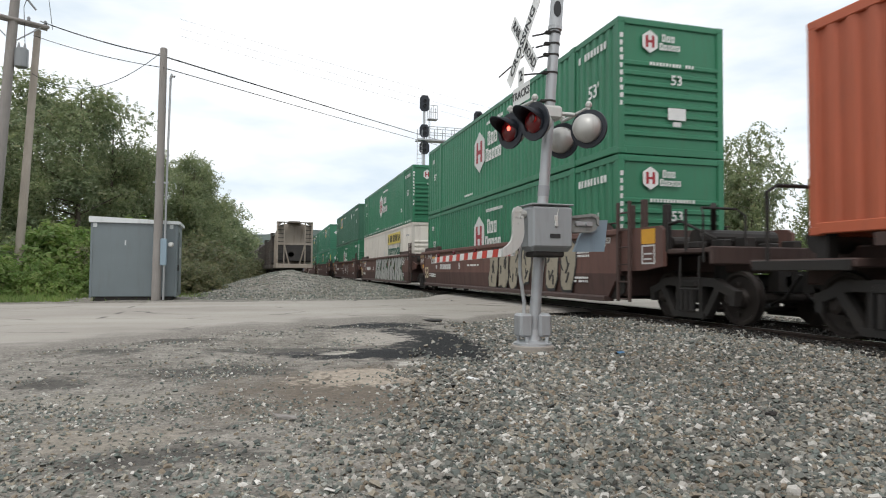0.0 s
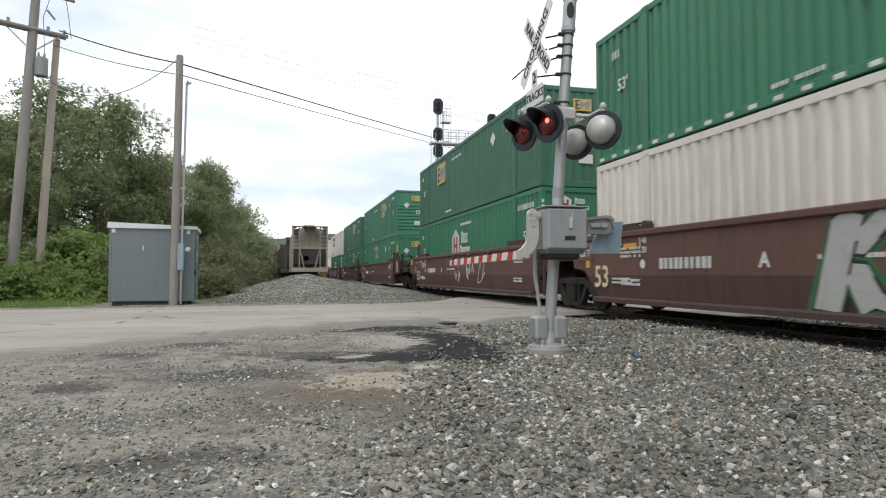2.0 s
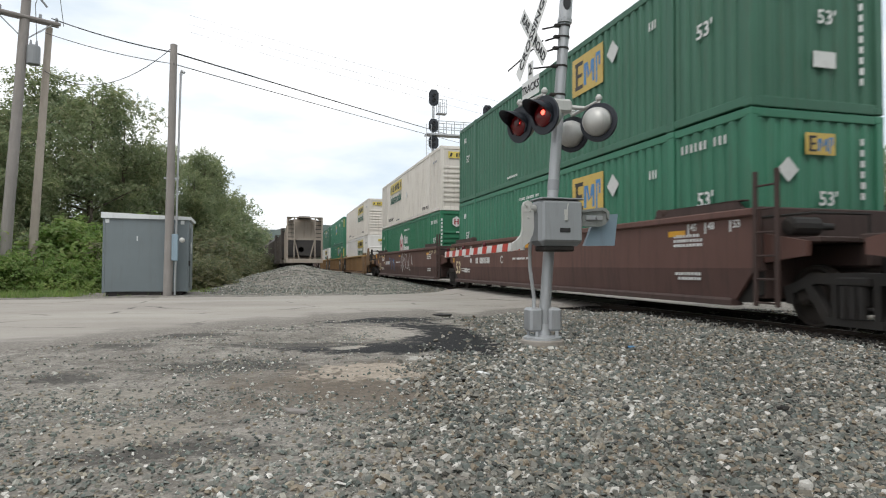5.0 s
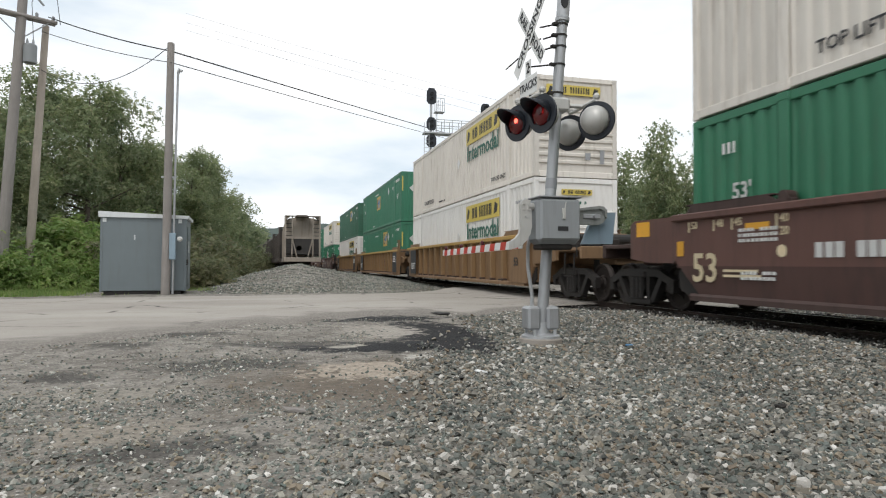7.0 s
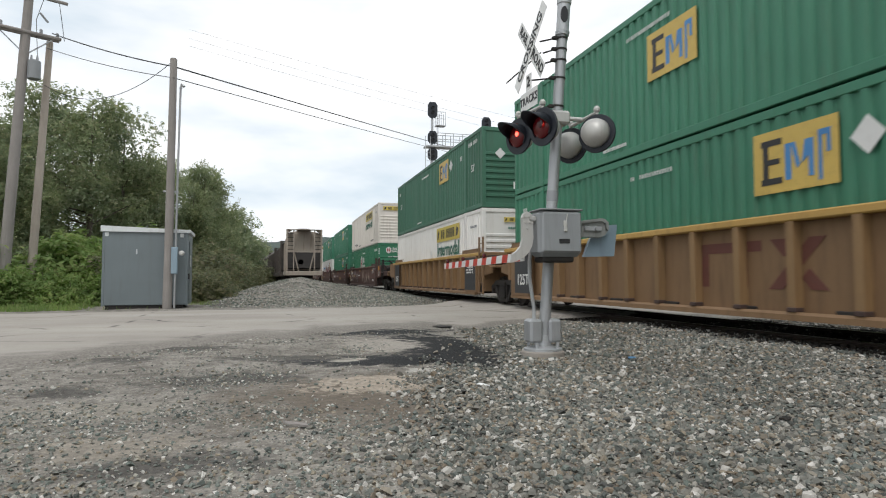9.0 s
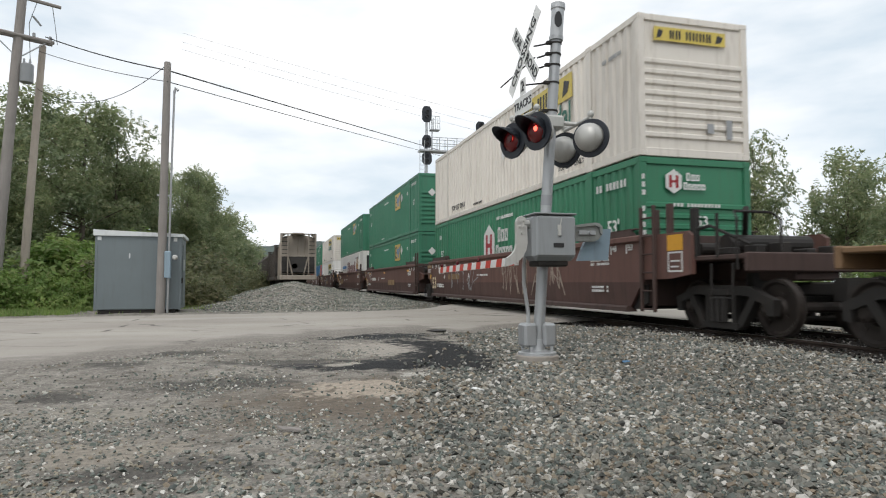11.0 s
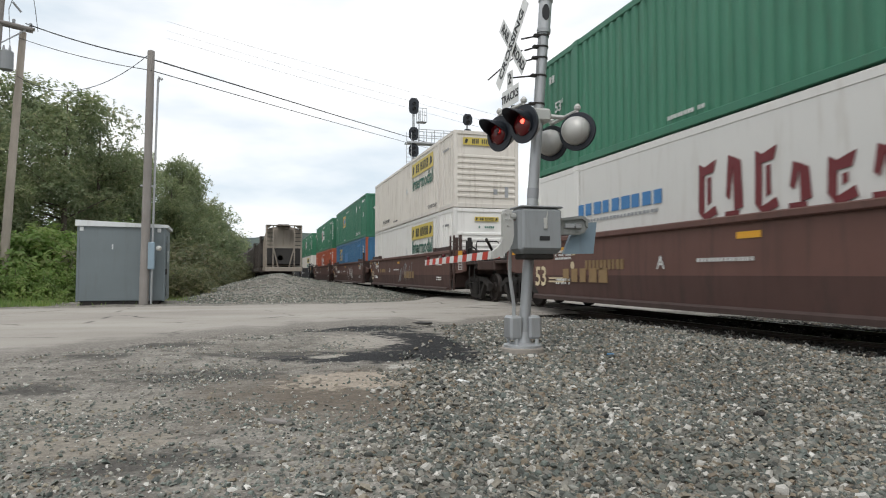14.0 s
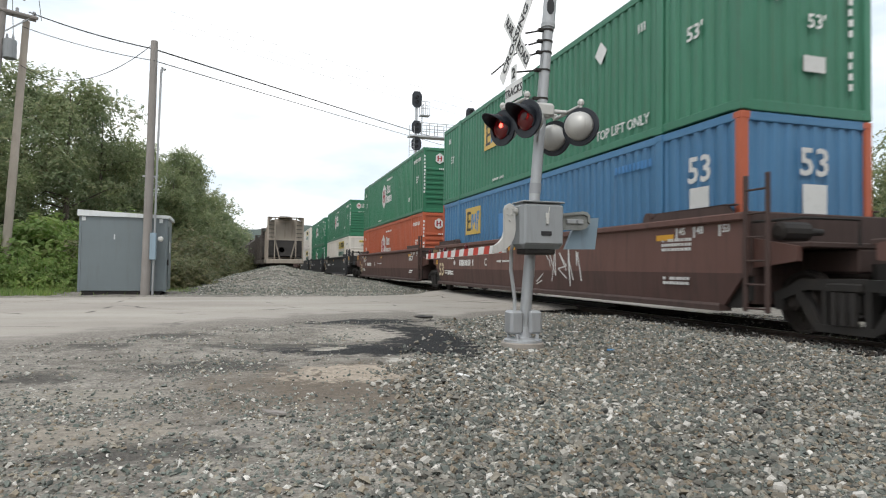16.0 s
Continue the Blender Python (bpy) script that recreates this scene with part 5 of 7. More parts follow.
            part("plate_stripe", plates("plate_stripe", [rect(-0.37, -0.05, 0.37, 0.05)]), FADED_GOLD, plate, "yellow stripe", on_side(-1.508, 16.38, 1.70))
            part("lettering", letters("125 T", 0.21), ink, plate, "", on_side(-1.508, 16.38, 1.50))
        if first:
            part("data_box", plates("data_frame", [rect(-0.21, -0.18, 0.21, -0.15), rect(-0.21, 0.15, 0.21, 0.18), rect(-0.21, -0.15, -0.18, 0.15), rect(0.18, -0.15, 0.21, 0.15), rect(-0.13, -0.1, 0.1, -0.07), rect(-0.13, 0.0, 0.13, 0.03)]), ink, car, "white outlined data box", on_side(-1.466, -1.30, 1.36))
        for m in (None, BACK):
            lug = kept("stacking_lug", lambda: Build().tube((-1.46, 2.2, 1.98), (-1.30, 2.2, 1.98), 0.10, seg=14).box(-1.45, 2.05, 1.88, -1.32, 2.35, 1.96, 0.01).mesh("stacking_lug"))
            part("stacking_lug", lug, dark, car, "rounded stacking lug", m @ MIRROR_X if m is not None else None)
    for y in (1.62, 8.6, 14.42):
        if kind != "ribbed":
            part("reflector", plates("refl", [rect(-0.24, -0.05, 0.24, 0.05)]), REFLECT_YELLOW, car, "yellow reflector strip", on_side(sx, y, 1.60 if 0.5 < y < 16 else 1.50))
    if kind != "ribbed":
        for y in ((LONG + 0.85,) if last else ()) + ((-0.85,) if first else ()):
            part("reflector", plates("reflbig", [rect(-0.22, -0.14, 0.22, 0.14)]), REFLECT_YELLOW, car, "yellow reflector plate", on_side(-1.466, y + (0.45 if y > 0 else -0.45), 1.70))
        part("reflector", plates("reflsq", [rect(-0.09, -0.13, 0.09, 0.13)]), REFLECT_YELLOW, car, "", on_side(sx, 16.25, 1.3))
    ROLLING.append((car, car.matrix_basis.copy()))
    return car


BROWN_L = "brown intermodal well car with white markings under stacked containers"
YELLOW_L = "dirty yellow ribbed intermodal well car with black data panels"
CARS = []
for i in range(19):
    pack = i // 3
    yellow = pack == 2
    mat = YELLOW_CAR if yellow else BLACK_CAR if pack == 5 else BROWN_PAINT
    text = YELLOW_L if yellow else "black intermodal well car under stacked containers" if pack == 5 else BROWN_L
    if i in (0, 1, 9):
        text = "brown intermodal well car covered with large silver graffiti"
    CARS.append(well_car(i, mat, "ribbed" if yellow else "plain", text, "BAAACBABCACAACAABCA"[i], i % 3 == 0, i % 3 == 2 or i == 18))

GREEN_EDGE = paint("green_graffiti_paint", (0.03, 0.15, 0.05), 0.5, amount=0.2)
sprayed(CARS[0], 1.5, 7.4, 0.54, 1.82, 7, 21, paint("dull_tan_graffiti", (0.30, 0.265, 0.20), 0.55, dirt=(0.10, 0.085, 0.06), amount=0.6), BAR_BLACK, bubble=True)
sprayed(CARS[1], 1.2, 9.8, 0.54, 1.80, 8, 22, GRAFFITI, BAR_BLACK, GREEN_EDGE)
scribbled(CARS[2], 4.5, 8.6, 0.7, 1.75, 34, 23, BAR_WHITE)
scribbled(CARS[5], 5.0, 8.2, 0.7, 1.75, 26, 24, BAR_WHITE)
scribbled(CARS[5], 10.0, 12.0, 0.7, 1.6, 18, 25, BAR_BLUE)
scribbled(CARS[9], 3.0, 7.4, 0.62, 1.72, 46, 26, paint("faint_tan_graffiti", (0.30, 0.245, 0.20), 0.6, amount=0.4))
scribbled(CARS[9], 9.5, 13.0, 0.7, 1.7, 26, 27, BAR_GREY)
scribbled(CARS[13], 4.4, 7.4, 0.62, 1.62, 30, 28, BAR_WHITE)
scribbled(CARS[12], 5.6, 8.5, 0.6, 1.6, 26, 29, BAR_GREY)
for i in (11, 12, 10):
    small_print(CARS[i], on_side(-1.489, 13.4 if i == 11 else 6.3, 1.0), 5, 0.34, 0.3, 0.06, 70 + i, FADED_GOLD)
part("faded_name", plates("ttx", [rect(-1.05, 1.40, 0.15, 1.56), rect(-0.86, 0.86, -0.70, 1.398), rect(-0.22, 0.86, -0.06, 1.398),
                                  [(0.25, 0.84), (0.44, 0.84), (0.98, 1.56), (0.78, 1.56)], [(0.80, 0.84), (1.0, 0.84), (0.78, 1.13), (0.68, 1.0)], [(0.46, 1.30), (0.58, 1.42), (0.48, 1.56), (0.28, 1.56)]]),
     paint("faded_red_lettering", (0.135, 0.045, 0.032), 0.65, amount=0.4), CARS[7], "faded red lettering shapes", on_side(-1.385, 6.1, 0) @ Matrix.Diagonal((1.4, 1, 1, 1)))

HUB, EMP, JB = "green corrugated 53-foot container with a white hexagon emblem", "green corrugated 53-foot container with a yellow company panel", "white corrugated 53-foot container with a yellow name panel"
DK = "faded dark green 53-foot container with a small company panel"
G = "containers stacked on the train"
PLAN = [  # unit: lower, upper
    ((HUB_GREEN, HUB, "hub", "ribbed"), (HUB_GREEN, HUB, "hub", "ribbed")),
    ((WHITE_PAINT, JB, "jb", "ribbed"), (HUB_GREEN, HUB, "hub", "ribbed")),
    ((HUB_GREEN, HUB, "hub", "ribbed"), (DARK_GREEN, DK, "emp", "corrugated")),
    ((EMP_GREEN, EMP, "emp", "corrugated"), (EMP_GREEN, EMP, "emp", "ribbed")),
    ((EMP_GREEN, EMP, "emp", "corrugated"), (DARK_GREEN, DK, "emp", "corrugated")),
    ((HUB_GREEN, HUB, "hub", "ribbed"), (WHITE_PAINT, JB, "jb", "ribbed")),
    ((NEW_WHITE, JB, "jb", "ribbed"), (WHITE_PAINT, JB, "jb", "ribbed")),
    ((EMP_GREEN, EMP, "emp", "corrugated"), (EMP_GREEN, EMP, "emp", "corrugated")),
    ((NEW_WHITE, JB, "jb", "ribbed"), (DARK_GREEN, DK, "emp", "ribbed")),
    ((HUB_GREEN, HUB, "hub", "ribbed"), (WHITE_PAINT, JB, "jb", "ribbed")),
    ((EMP_GREEN, EMP, "emp", "ribbed"), (EMP_GREEN, EMP, "emp", "ribbed")),
    ((NEW_WHITE, "white smooth-sided refrigerated container with dark red lettering and a crest", "reefer", "flat"), (EMP_GREEN, EMP, "emp", "corrugated")),
    ((NEW_WHITE, JB, "jb", "ribbed"), (WHITE_PAINT, JB, "jb", "ribbed")),
    ((BLUE_PAINT, "blue corrugated 53-foot container with orange corner posts", "blue", "corrugated"), (EMP_GREEN, EMP, "emp", "corrugated")),
    ((ORANGE_PAINT, "orange-red corrugated 53-foot container with a white emblem", "hub", "ribbed"), (HUB_GREEN, HUB, "hub", "ribbed")),
    ((WHITE_PAINT, JB, "jb", "ribbed"), (HUB_GREEN, HUB, "hub", "ribbed")),
    ((HUB_GREEN, HUB, "hub", "ribbed"), (HUB_GREEN, HUB, "hub", "ribbed")),
    ((WHITE_PAINT, JB, "jb", "ribbed"), (WHITE_PAINT, JB, "jb", "ribbed")),
    ((EMP_GREEN, EMP, "emp", "corrugated"), (EMP_GREEN, EMP, "emp", "corrugated")),
]
for i, pair in enumerate(PLAN):
    for tier, (mat, text, brand, end) in enumerate(pair):
        spot = {(3, 0): 8.5, (13, 0): 12.5, (13, 1): 10.7, (2, 1): 11.5, (7, 1): 8.15, (5, 1): 11.0}.get((i, tier))
        box = container(mat, text, i, tier, brand, end, G, post=ORANGE_PAINT if mat == BLUE_PAINT else None, logo=spot, style="flat" if brand == "reefer" else "corrugated", logo_z=1.78 if (i, tier) in ((7, 1), (13, 1)) else 2.1)
        if brand == "reefer":
            sx = -1.306
            red = []
            for k in range(9):
                x = -2.6 + 0.62 * k
                h = 0.98 if k in (0, 1, 2, 8) else 0.68
                if k % 2:
                    red += [rect(x, -0.44, x + 0.30, -0.34), [(x + 0.20, -0.34), (x + 0.38, -0.30), (x + 0.34, h - 0.56), (x + 0.18, h - 0.48)], [(x + 0.02, -0.1), (x + 0.10, -0.16), (x + 0.20, h - 0.5), (x + 0.08, h - 0.44)]]
                else:
                    red += [[(x, -0.28), (x + 0.13, -0.44), (x + 0.15, h - 0.55), (x + 0.02, h - 0.48)], [(x + 0.13, -0.46), (x + 0.44, -0.36), (x + 0.40, -0.22), (x + 0.14, -0.33)],
                            [(x + 0.12, h - 0.56), (x + 0.42, h - 0.46), (x + 0.36, h - 0.66), (x + 0.15, h - 0.68)], [(x + 0.22, -0.20), (x + 0.30, -0.16), (x + 0.30, h - 0.72), (x + 0.22, h - 0.74)]]
            part("name_bars", plates("reefername", red), DARK_RED, box, "dark red ornate lettering shapes", on_side(sx, 7.3, 1.74))
            part("name_bars", plates("reeferblue", bars(9, 0.3, 0.26, 0.06, 33)), BAR_BLUE, box, "blue lettering shapes", on_side(sx, 12.4, 1.85))
            small_print(box, on_side(sx, 12.4, 1.6), 22, 0.1, 0.06, 0.03, 34, BAR_GREY)
            part("lettering", letters("STACK LIMIT 3 HIGH", 0.22), BAR_GREY, box, "", on_side(sx, 3.4, 2.45))
            crest = [[(-0.35, -0.6), (0.35, -0.6), (0.42, 0.1), (-0.42, 0.1)]]
            part("crest", plates("crest1", crest), BAR_BLUE, box, "blue shield of a crest", on_side(sx, 3.3, 1.4))
            gold = [[(-0.4, 0.1), (-0.62, 0.55), (-0.55, 0.75), (-0.3, 0.45), (0.0, 0.55), (0.3, 0.45), (0.55, 0.75), (0.62, 0.55), (0.4, 0.1)], [(-0.16, 0.55), (0.16, 0.55), (0.2, 1.0), (0.0, 1.12), (-0.2, 1.0)],
                    rect(-0.2, -0.42, 0.2, -0.3), rect(-0.2, -0.18, 0.2, -0.06)]
            part("crest", plates("crest2", gold, 0.006), paint("crest_ochre", (0.36, 0.21, 0.08), 0.5, amount=0.2), box, "gold and brown mantle of a crest", on_side(sx, 3.3, 1.4))
            wing = [[(-0.5, -0.5), (-0.75, -0.1), (-0.6, 0.2), (-0.42, 0.05)], [(0.5, -0.5), (0.75, -0.1), (0.6, 0.2), (0.42, 0.05)]]
            part("crest", plates("crest3", wing, 0.008), BAR_RED, box, "red flanks of a crest", on_side(sx, 3.3, 1.4))
            # raised box whose black colour stands for shade inside the recess
            part("cooling_unit", Build().box(-0.98, -0.05, 0.5, 0.0, 0.05, 2.55, 0.03), BAR_BLACK, box, "black box for the shaded recess of the cooling unit")
            part("cooling_door", Build().box(0.08, -0.05, 0.6, 1.0, -0.0, 2.5, 0.03), NEW_WHITE, box, "white cooling unit door")
            part("label_sheet", plates("greensheet", [rect(-0.14, -0.16, 0.14, 0.16)]), BAR_GREEN, box, "green label", on_front(0.5, -0.06, 1.9))
        if (i, tier) == (1, 1):
            for k in range(30):
                part("rail_mark", plates("tick", [rect(-0.09, -0.035, 0.09, 0.035)]), BAR_WHITE, box, "", on_side(-1.306, 0.5 + 0.53 * k, 0.09))
        if (i, tier) == (13, 0):
            part("label_sheet", plates("bigsheet", [rect(-0.24, -0.3, 0.24, 0.3)]), BAR_WHITE, box, "white data label", on_side(-1.306, 0.95, 1.52))
            part("label_sheet", plates("bigsheet", [rect(-0.24, -0.3, 0.24, 0.3)]), BAR_WHITE, box, "white data label", on_front(0.1, -0.012, 1.52))
        if (i, tier) == (13, 1):
            part("lettering", letters("TOP LIFT ONLY", 0.28), BAR_WHITE, box, "", on_side(-1.306, 3.35, 0.38))


def spine_car():
    car = thing("spine_car", "brown spine car carrying an orange container", "railway wagon", pose(TRACK_X, -10.0, 0))
    b = Build()
    b.box(-0.4, -0.5, 0.85, 0.4, 17.9, 1.42, 0.03)
    for y in (0.4, 4.5, 11.5, 15.6):
        b.slab([(-1.35, 1.36), (1.35, 1.36), (1.35, 1.52), (0.4, 1.52), (-0.4, 1.52), (-1.35, 1.52)], y, y + 0.35, "y")
    b.box(-1.35, 16.2, 1.1, 1.35, 18.0, 1.22, 0.02)
    part("spine_beam", b, BROWN_DARK, car)
    g = Build()
    for s in (-1, 1):
        g.box(s * 1.40, 16.25, 1.06, s * 1.355, 17.9, 1.2, 0.01)
    g.path([(-1.38, 17.6, 1.2), (-1.38, 17.6, 2.2), (-1.2, 17.6, 2.3), (-0.3, 17.6, 2.3)], 0.03, 6)
    g.tube((-0.9, 17.2, 1.5), (0.6, 17.2, 1.5), 0.2, seg=12)
    g.box(-1.2, 16.75, 1.2, -1.0, 16.95, 2.5, 0.02)
    part("brake_gear", g, GREASE, car, "brake gear and handrails")
    part("coupler", coupler_mesh(), GREASE, car, "", Matrix.Translation((0, 15.2, 0)) @ Matrix.Rotation(math.pi, 4, "Z"))
    for y in (0.2, 15.9):
        bogie(car, y)
    ROLLING.append((car, car.matrix_basis.copy()))
    FRONTS.append(-9.2)
    box = container(ORANGE_PAINT, "orange corrugated 53-foot container on a spine car", 19, 0, "plain", "corrugated", G)
    box.matrix_basis = pose(TRACK_X, -9.2, 1.525)
    ROLLING[-1] = (box, box.matrix_basis.copy())


spine_car()


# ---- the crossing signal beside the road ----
BULB_COVERS = []


def crossing_signal():
    sig = thing("crossing_signal", "galvanised railroad crossing mast with red flashers, crossbuck and lowered gate", "crossing signal", pose(3.39, 7.78, 0))
    P = Vector((3.39, 7.78, 0))

    def at(x, y, z):
        return Vector((x, y, z)) - P

    lean = at(3.705, 7.70, 4.75)

    def up(z):
        return lean * (z / 4.75)

    b = Build()
    b.tube(up(0.05), up(4.27), 0.074, 0.070, 20)
    part("mast", b, GALV, sig)
    b = Build()
    ax = lean.normalized()
    b.turn([(0, 0.070), (0.0, 0.092), (0.05, 0.096), (0.06, 0.085), (0.42, 0.085), (0.43, 0.097), (0.50, 0.097), (0.52, 0.06)], up(4.24), ax, 20)
    part("mast_cap", b, GALV, sig, "galvanised terminal cap with a hole drawn in black")
    c = up(4.50) + Vector((-0.02, -0.082, 0))
    # the hole's inner shade is a black oval laid on the solid cap
    part("cap_hole", Build().slab([(c.x + 0.05 * math.cos(a * 0.5236), c.z + 0.11 * math.sin(a * 0.5236)) for a in range(12)], c.y - 0.008, c.y + 0.02, "y"), BAR_BLACK, sig, "black oval patch for the shaded inside of a hole")
    # foot: concrete, flange and two junction boxes
    part("foundation", Build().turn([(-0.25, 0.29), (0.045, 0.28), (0.06, 0.265)], (0, 0, 0), (0, 0, 1), 28), CONCRETE, sig, "round stained concrete footing")
    b = Build()
    b.turn([(0, 0.25), (0.03, 0.25), (0.045, 0.20), (0.06, 0.11), (0.2, 0.10)], (0, 0, 0.06), (0, 0, 1), 24)
    for k in range(4):
        a = math.pi / 4 + k * math.pi / 2
        b.tube((0.2 * math.cos(a), 0.2 * math.sin(a), 0.08), (0.2 * math.cos(a), 0.2 * math.sin(a), 0.17), 0.022, seg=6)
    part("base_flange", b, GALV, sig, "bolted cast base flange")
    for s in (-1, 1):
        part("junction_box", Build().box(s * 0.25 - 0.03 * s, -0.13, 0.165, s * 0.045, 0.13, 0.47, 0.03), GALV, sig, "small grey junction box")
    part("conduit", Build().path([(-0.13, -0.02, 0.44), (-0.135, -0.03, 0.62), (-0.20, -0.05, 1.0), (-0.22, -0.1, 1.25), (-0.2, -0.14, 1.4)], 0.026, 8), GALV, sig, "grey cable conduit")
    # gate machine
    x0, x1, y0, y1, z0, z1 = -0.235, 0.36, -0.46, -0.10, 1.27, 1.86
    machine = part("gate_machine", Build().box(x0, y0, z0, x1, y1, z1, 0.06), GREY_BOX, sig, "grey gate mechanism cabinet")
    part("machine_door", Build().box(x0 + 0.03, y0 - 0.03, z0 + 0.05, x1 - 0.03, y0 + 0.02, z1 - 0.03, 0.035), GREY_BOX, machine, "hinged cabinet door")
    part("machine_lid", Build().box(x0 + 0.01, y0 - 0.032, z1 - 0.012, x1 - 0.01, y1 + 0.01, z1 + 0.01, 0.01), GREY_BOX, machine, "overhanging lid edge")
    part("latch", Build().box(0.08, y0 - 0.055, 1.58, 0.12, y0 - 0.02, 1.65, 0.006).box(0.075, y0 - 0.045, 1.65, 0.125, y0 - 0.028, 1.72, 0.005).tube((0.11, y0 - 0.04, 1.70), (0.13, y0 - 0.035, 1.80), 0.006, seg=6), LIGHT_ALU, machine, "padlock and hasp")
    part("name_plate", Build().box(0.02, y0 - 0.036, 1.435, 0.16, y0 - 0.028, 1.49), BAR_BLACK, machine, "small black name plate")
    part("machine_foot", Build().box(x0 + 0.08, y0 + 0.05, z0 - 0.07, x1 - 0.1, y1, z0 + 0.01, 0.02), GREASE, machine)
    # crank plate and gate arm, lowered across the road
    b = Build()
    b.slab([(-0.42, 1.76), (-0.40, 1.81), (-0.35, 1.835), (-0.30, 1.81), (-0.28, 1.76), (-0.27, 1.50), (-0.29, 1.40), (-0.34, 1.31), (-0.41, 1.25), (-0.50, 1.21), (-0.56, 1.20), (-0.55, 1.30), (-0.49, 1.34), (-0.44, 1.40), (-0.42, 1.48)], -0.36, -0.30, "y")
    for x, z in ((-0.38, 1.77), (-0.32, 1.77), (-0.38, 1.70), (-0.32, 1.70), (-0.35, 1.62)):
        b.tube((x, -0.38, z), (x, -0.29, z), 0.014, seg=6)
    b.tube((-0.33, -0.33, 1.74), (x0 + 0.02, -0.3, 1.74), 0.05, seg=10)
    part("arm_bracket", b, LIGHT_ALU, sig, "bent aluminium arm bracket")
    arm_a, arm_b = at(3.02, 7.5, 1.27), at(3.28, 12.35, 1.24)
    d = arm_b - arm_a
    gate = part("gate_arm", Build().box(-0.012, 0, -0.055, 0.012, d.length, 0.055, 0.004), SIGN_WHITE, sig, "white gate arm with red stripes",
                Matrix.Translation(arm_a) @ d.to_track_quat("Y", "Z").to_matrix().to_4x4())
    n = 9
    for k in range(n):
        y = d.length * (k + 0.25) / n
        w = d.length / n * 0.45
        part("red_stripe", Build().slab([(y, -0.054), (y + w, -0.054), (y + w - 0.05, 0.054), (y - 0.05, 0.054)], -0.016, 0.016, "x"), STRIPE_RED, gate, "red reflective stripe")
    for y in (1.9, 3.3, 4.6):
        part("arm_lamp", Build().turn([(0, 0.018), (0.02, 0.03), (0.05, 0.03), (0.07, 0.015)], (0, y, 0.055), (0, 0, 1), 10), RED_DIM, gate, "small red arm lamp")
    b = Build()
    b.slab([(0.33, 1.53), (0.33, 1.73), (0.70, 1.78), (0.77, 1.77), (0.80, 1.72), (0.80, 1.62), (0.75, 1.56), (0.68, 1.53)], -0.30, -0.22, "y")
    b.slab([(0.36, 1.70), (0.36, 1.73), (0.70, 1.775), (0.79, 1.73), (0.79, 1.62), (0.76, 1.64), (0.755, 1.71), (0.69, 1.74)], -0.335, -0.30, "y")
    part("counter_arm", b, DULL_ALU, sig, "slotted aluminium counterweight arm")
    part("counter_bolts", Build().box(0.46, -0.325, 1.61, 0.70, -0.30, 1.67, 0.008).tube((0.62, -0.36, 1.64), (0.62, -0.3, 1.64), 0.03, seg=8), GALV, sig, "slot with clamped bolts")
    part("counterweight", Build().slab([(0.50, 1.28), (0.94, 1.29), (0.99, 1.71), (0.82, 1.70), (0.60, 1.52)], -0.2, -0.14, "y"), BLUE_GREY, sig, "pale blue-grey counterweight plate")
    # flashers
    j = up(3.13)
    part("cross_arm_hub", Build().box(j.x - 0.15, j.y - 0.11, j.z - 0.1, j.x + 0.15, j.y + 0.11, j.z + 0.08, 0.03), LIGHT_ALU, sig, "cast junction box of the flasher arms")
    l1, l2, b1, b2 = at(3.24, 8.22, 2.965), at(3.30, 7.52, 2.945), at(3.95, 8.05, 2.84), at(3.94, 7.28, 2.84)
    rails = Build()
    for p, q in ((l1, l2), (b1, b2)):
        top = Vector((0, 0, 0.27))
        rails.tube(p + top, q + top, 0.025, seg=10)
        rails.tube((p + q) / 2 + top, j, 0.03, seg=10)
        for e in (p, q):
            rails.tube(e + top, e + Vector((0, 0, 0.02)), 0.02, seg=8)
            rails.turn([(0, 0.02), (0.02, 0.04), (0.05, 0.045), (0.085, 0.02)], e + top, (0, 0, 1), 10)
    part("flasher_arm", rails, LIGHT_ALU, sig, "flasher arms with round end caps")
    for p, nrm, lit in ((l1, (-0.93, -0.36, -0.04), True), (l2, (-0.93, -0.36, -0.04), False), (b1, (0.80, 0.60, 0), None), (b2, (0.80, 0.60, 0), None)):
        nv = Vector(nrm).normalized()
        lamp = part("flasher", Build().turn([(-0.02, 0.245), (0.005, 0.25), (0.012, 0.245), (0.012, 0.15)], p, nv, 32), SIGNAL_BLACK, sig, "black round flasher background")
        part("lamp_housing", Build().turn([(0.0, 0.185), (-0.06, 0.182), (-0.12, 0.165), (-0.17, 0.125), (-0.20, 0.07), (-0.205, 0.02)], p - nv * 0.015, nv, 24).mesh("lamp_housing", smooth=True), LIGHT_ALU, lamp, "weathered silver lamp housing")
        part("lens", Build().turn([(0.0, 0.155), (0.02, 0.15), (0.045, 0.11), (0.055, 0.05), (0.057, 0.01)], p + nv * 0.012, nv, 24).mesh("lens", smooth=True),
             RED_LIT if lit is not None else RED_DIM, lamp, "dim red lens" if lit is not None else "dark red unlit lens")
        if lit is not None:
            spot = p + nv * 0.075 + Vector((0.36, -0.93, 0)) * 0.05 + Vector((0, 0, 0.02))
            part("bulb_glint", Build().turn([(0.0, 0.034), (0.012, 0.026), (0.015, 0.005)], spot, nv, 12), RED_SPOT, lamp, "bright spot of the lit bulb")
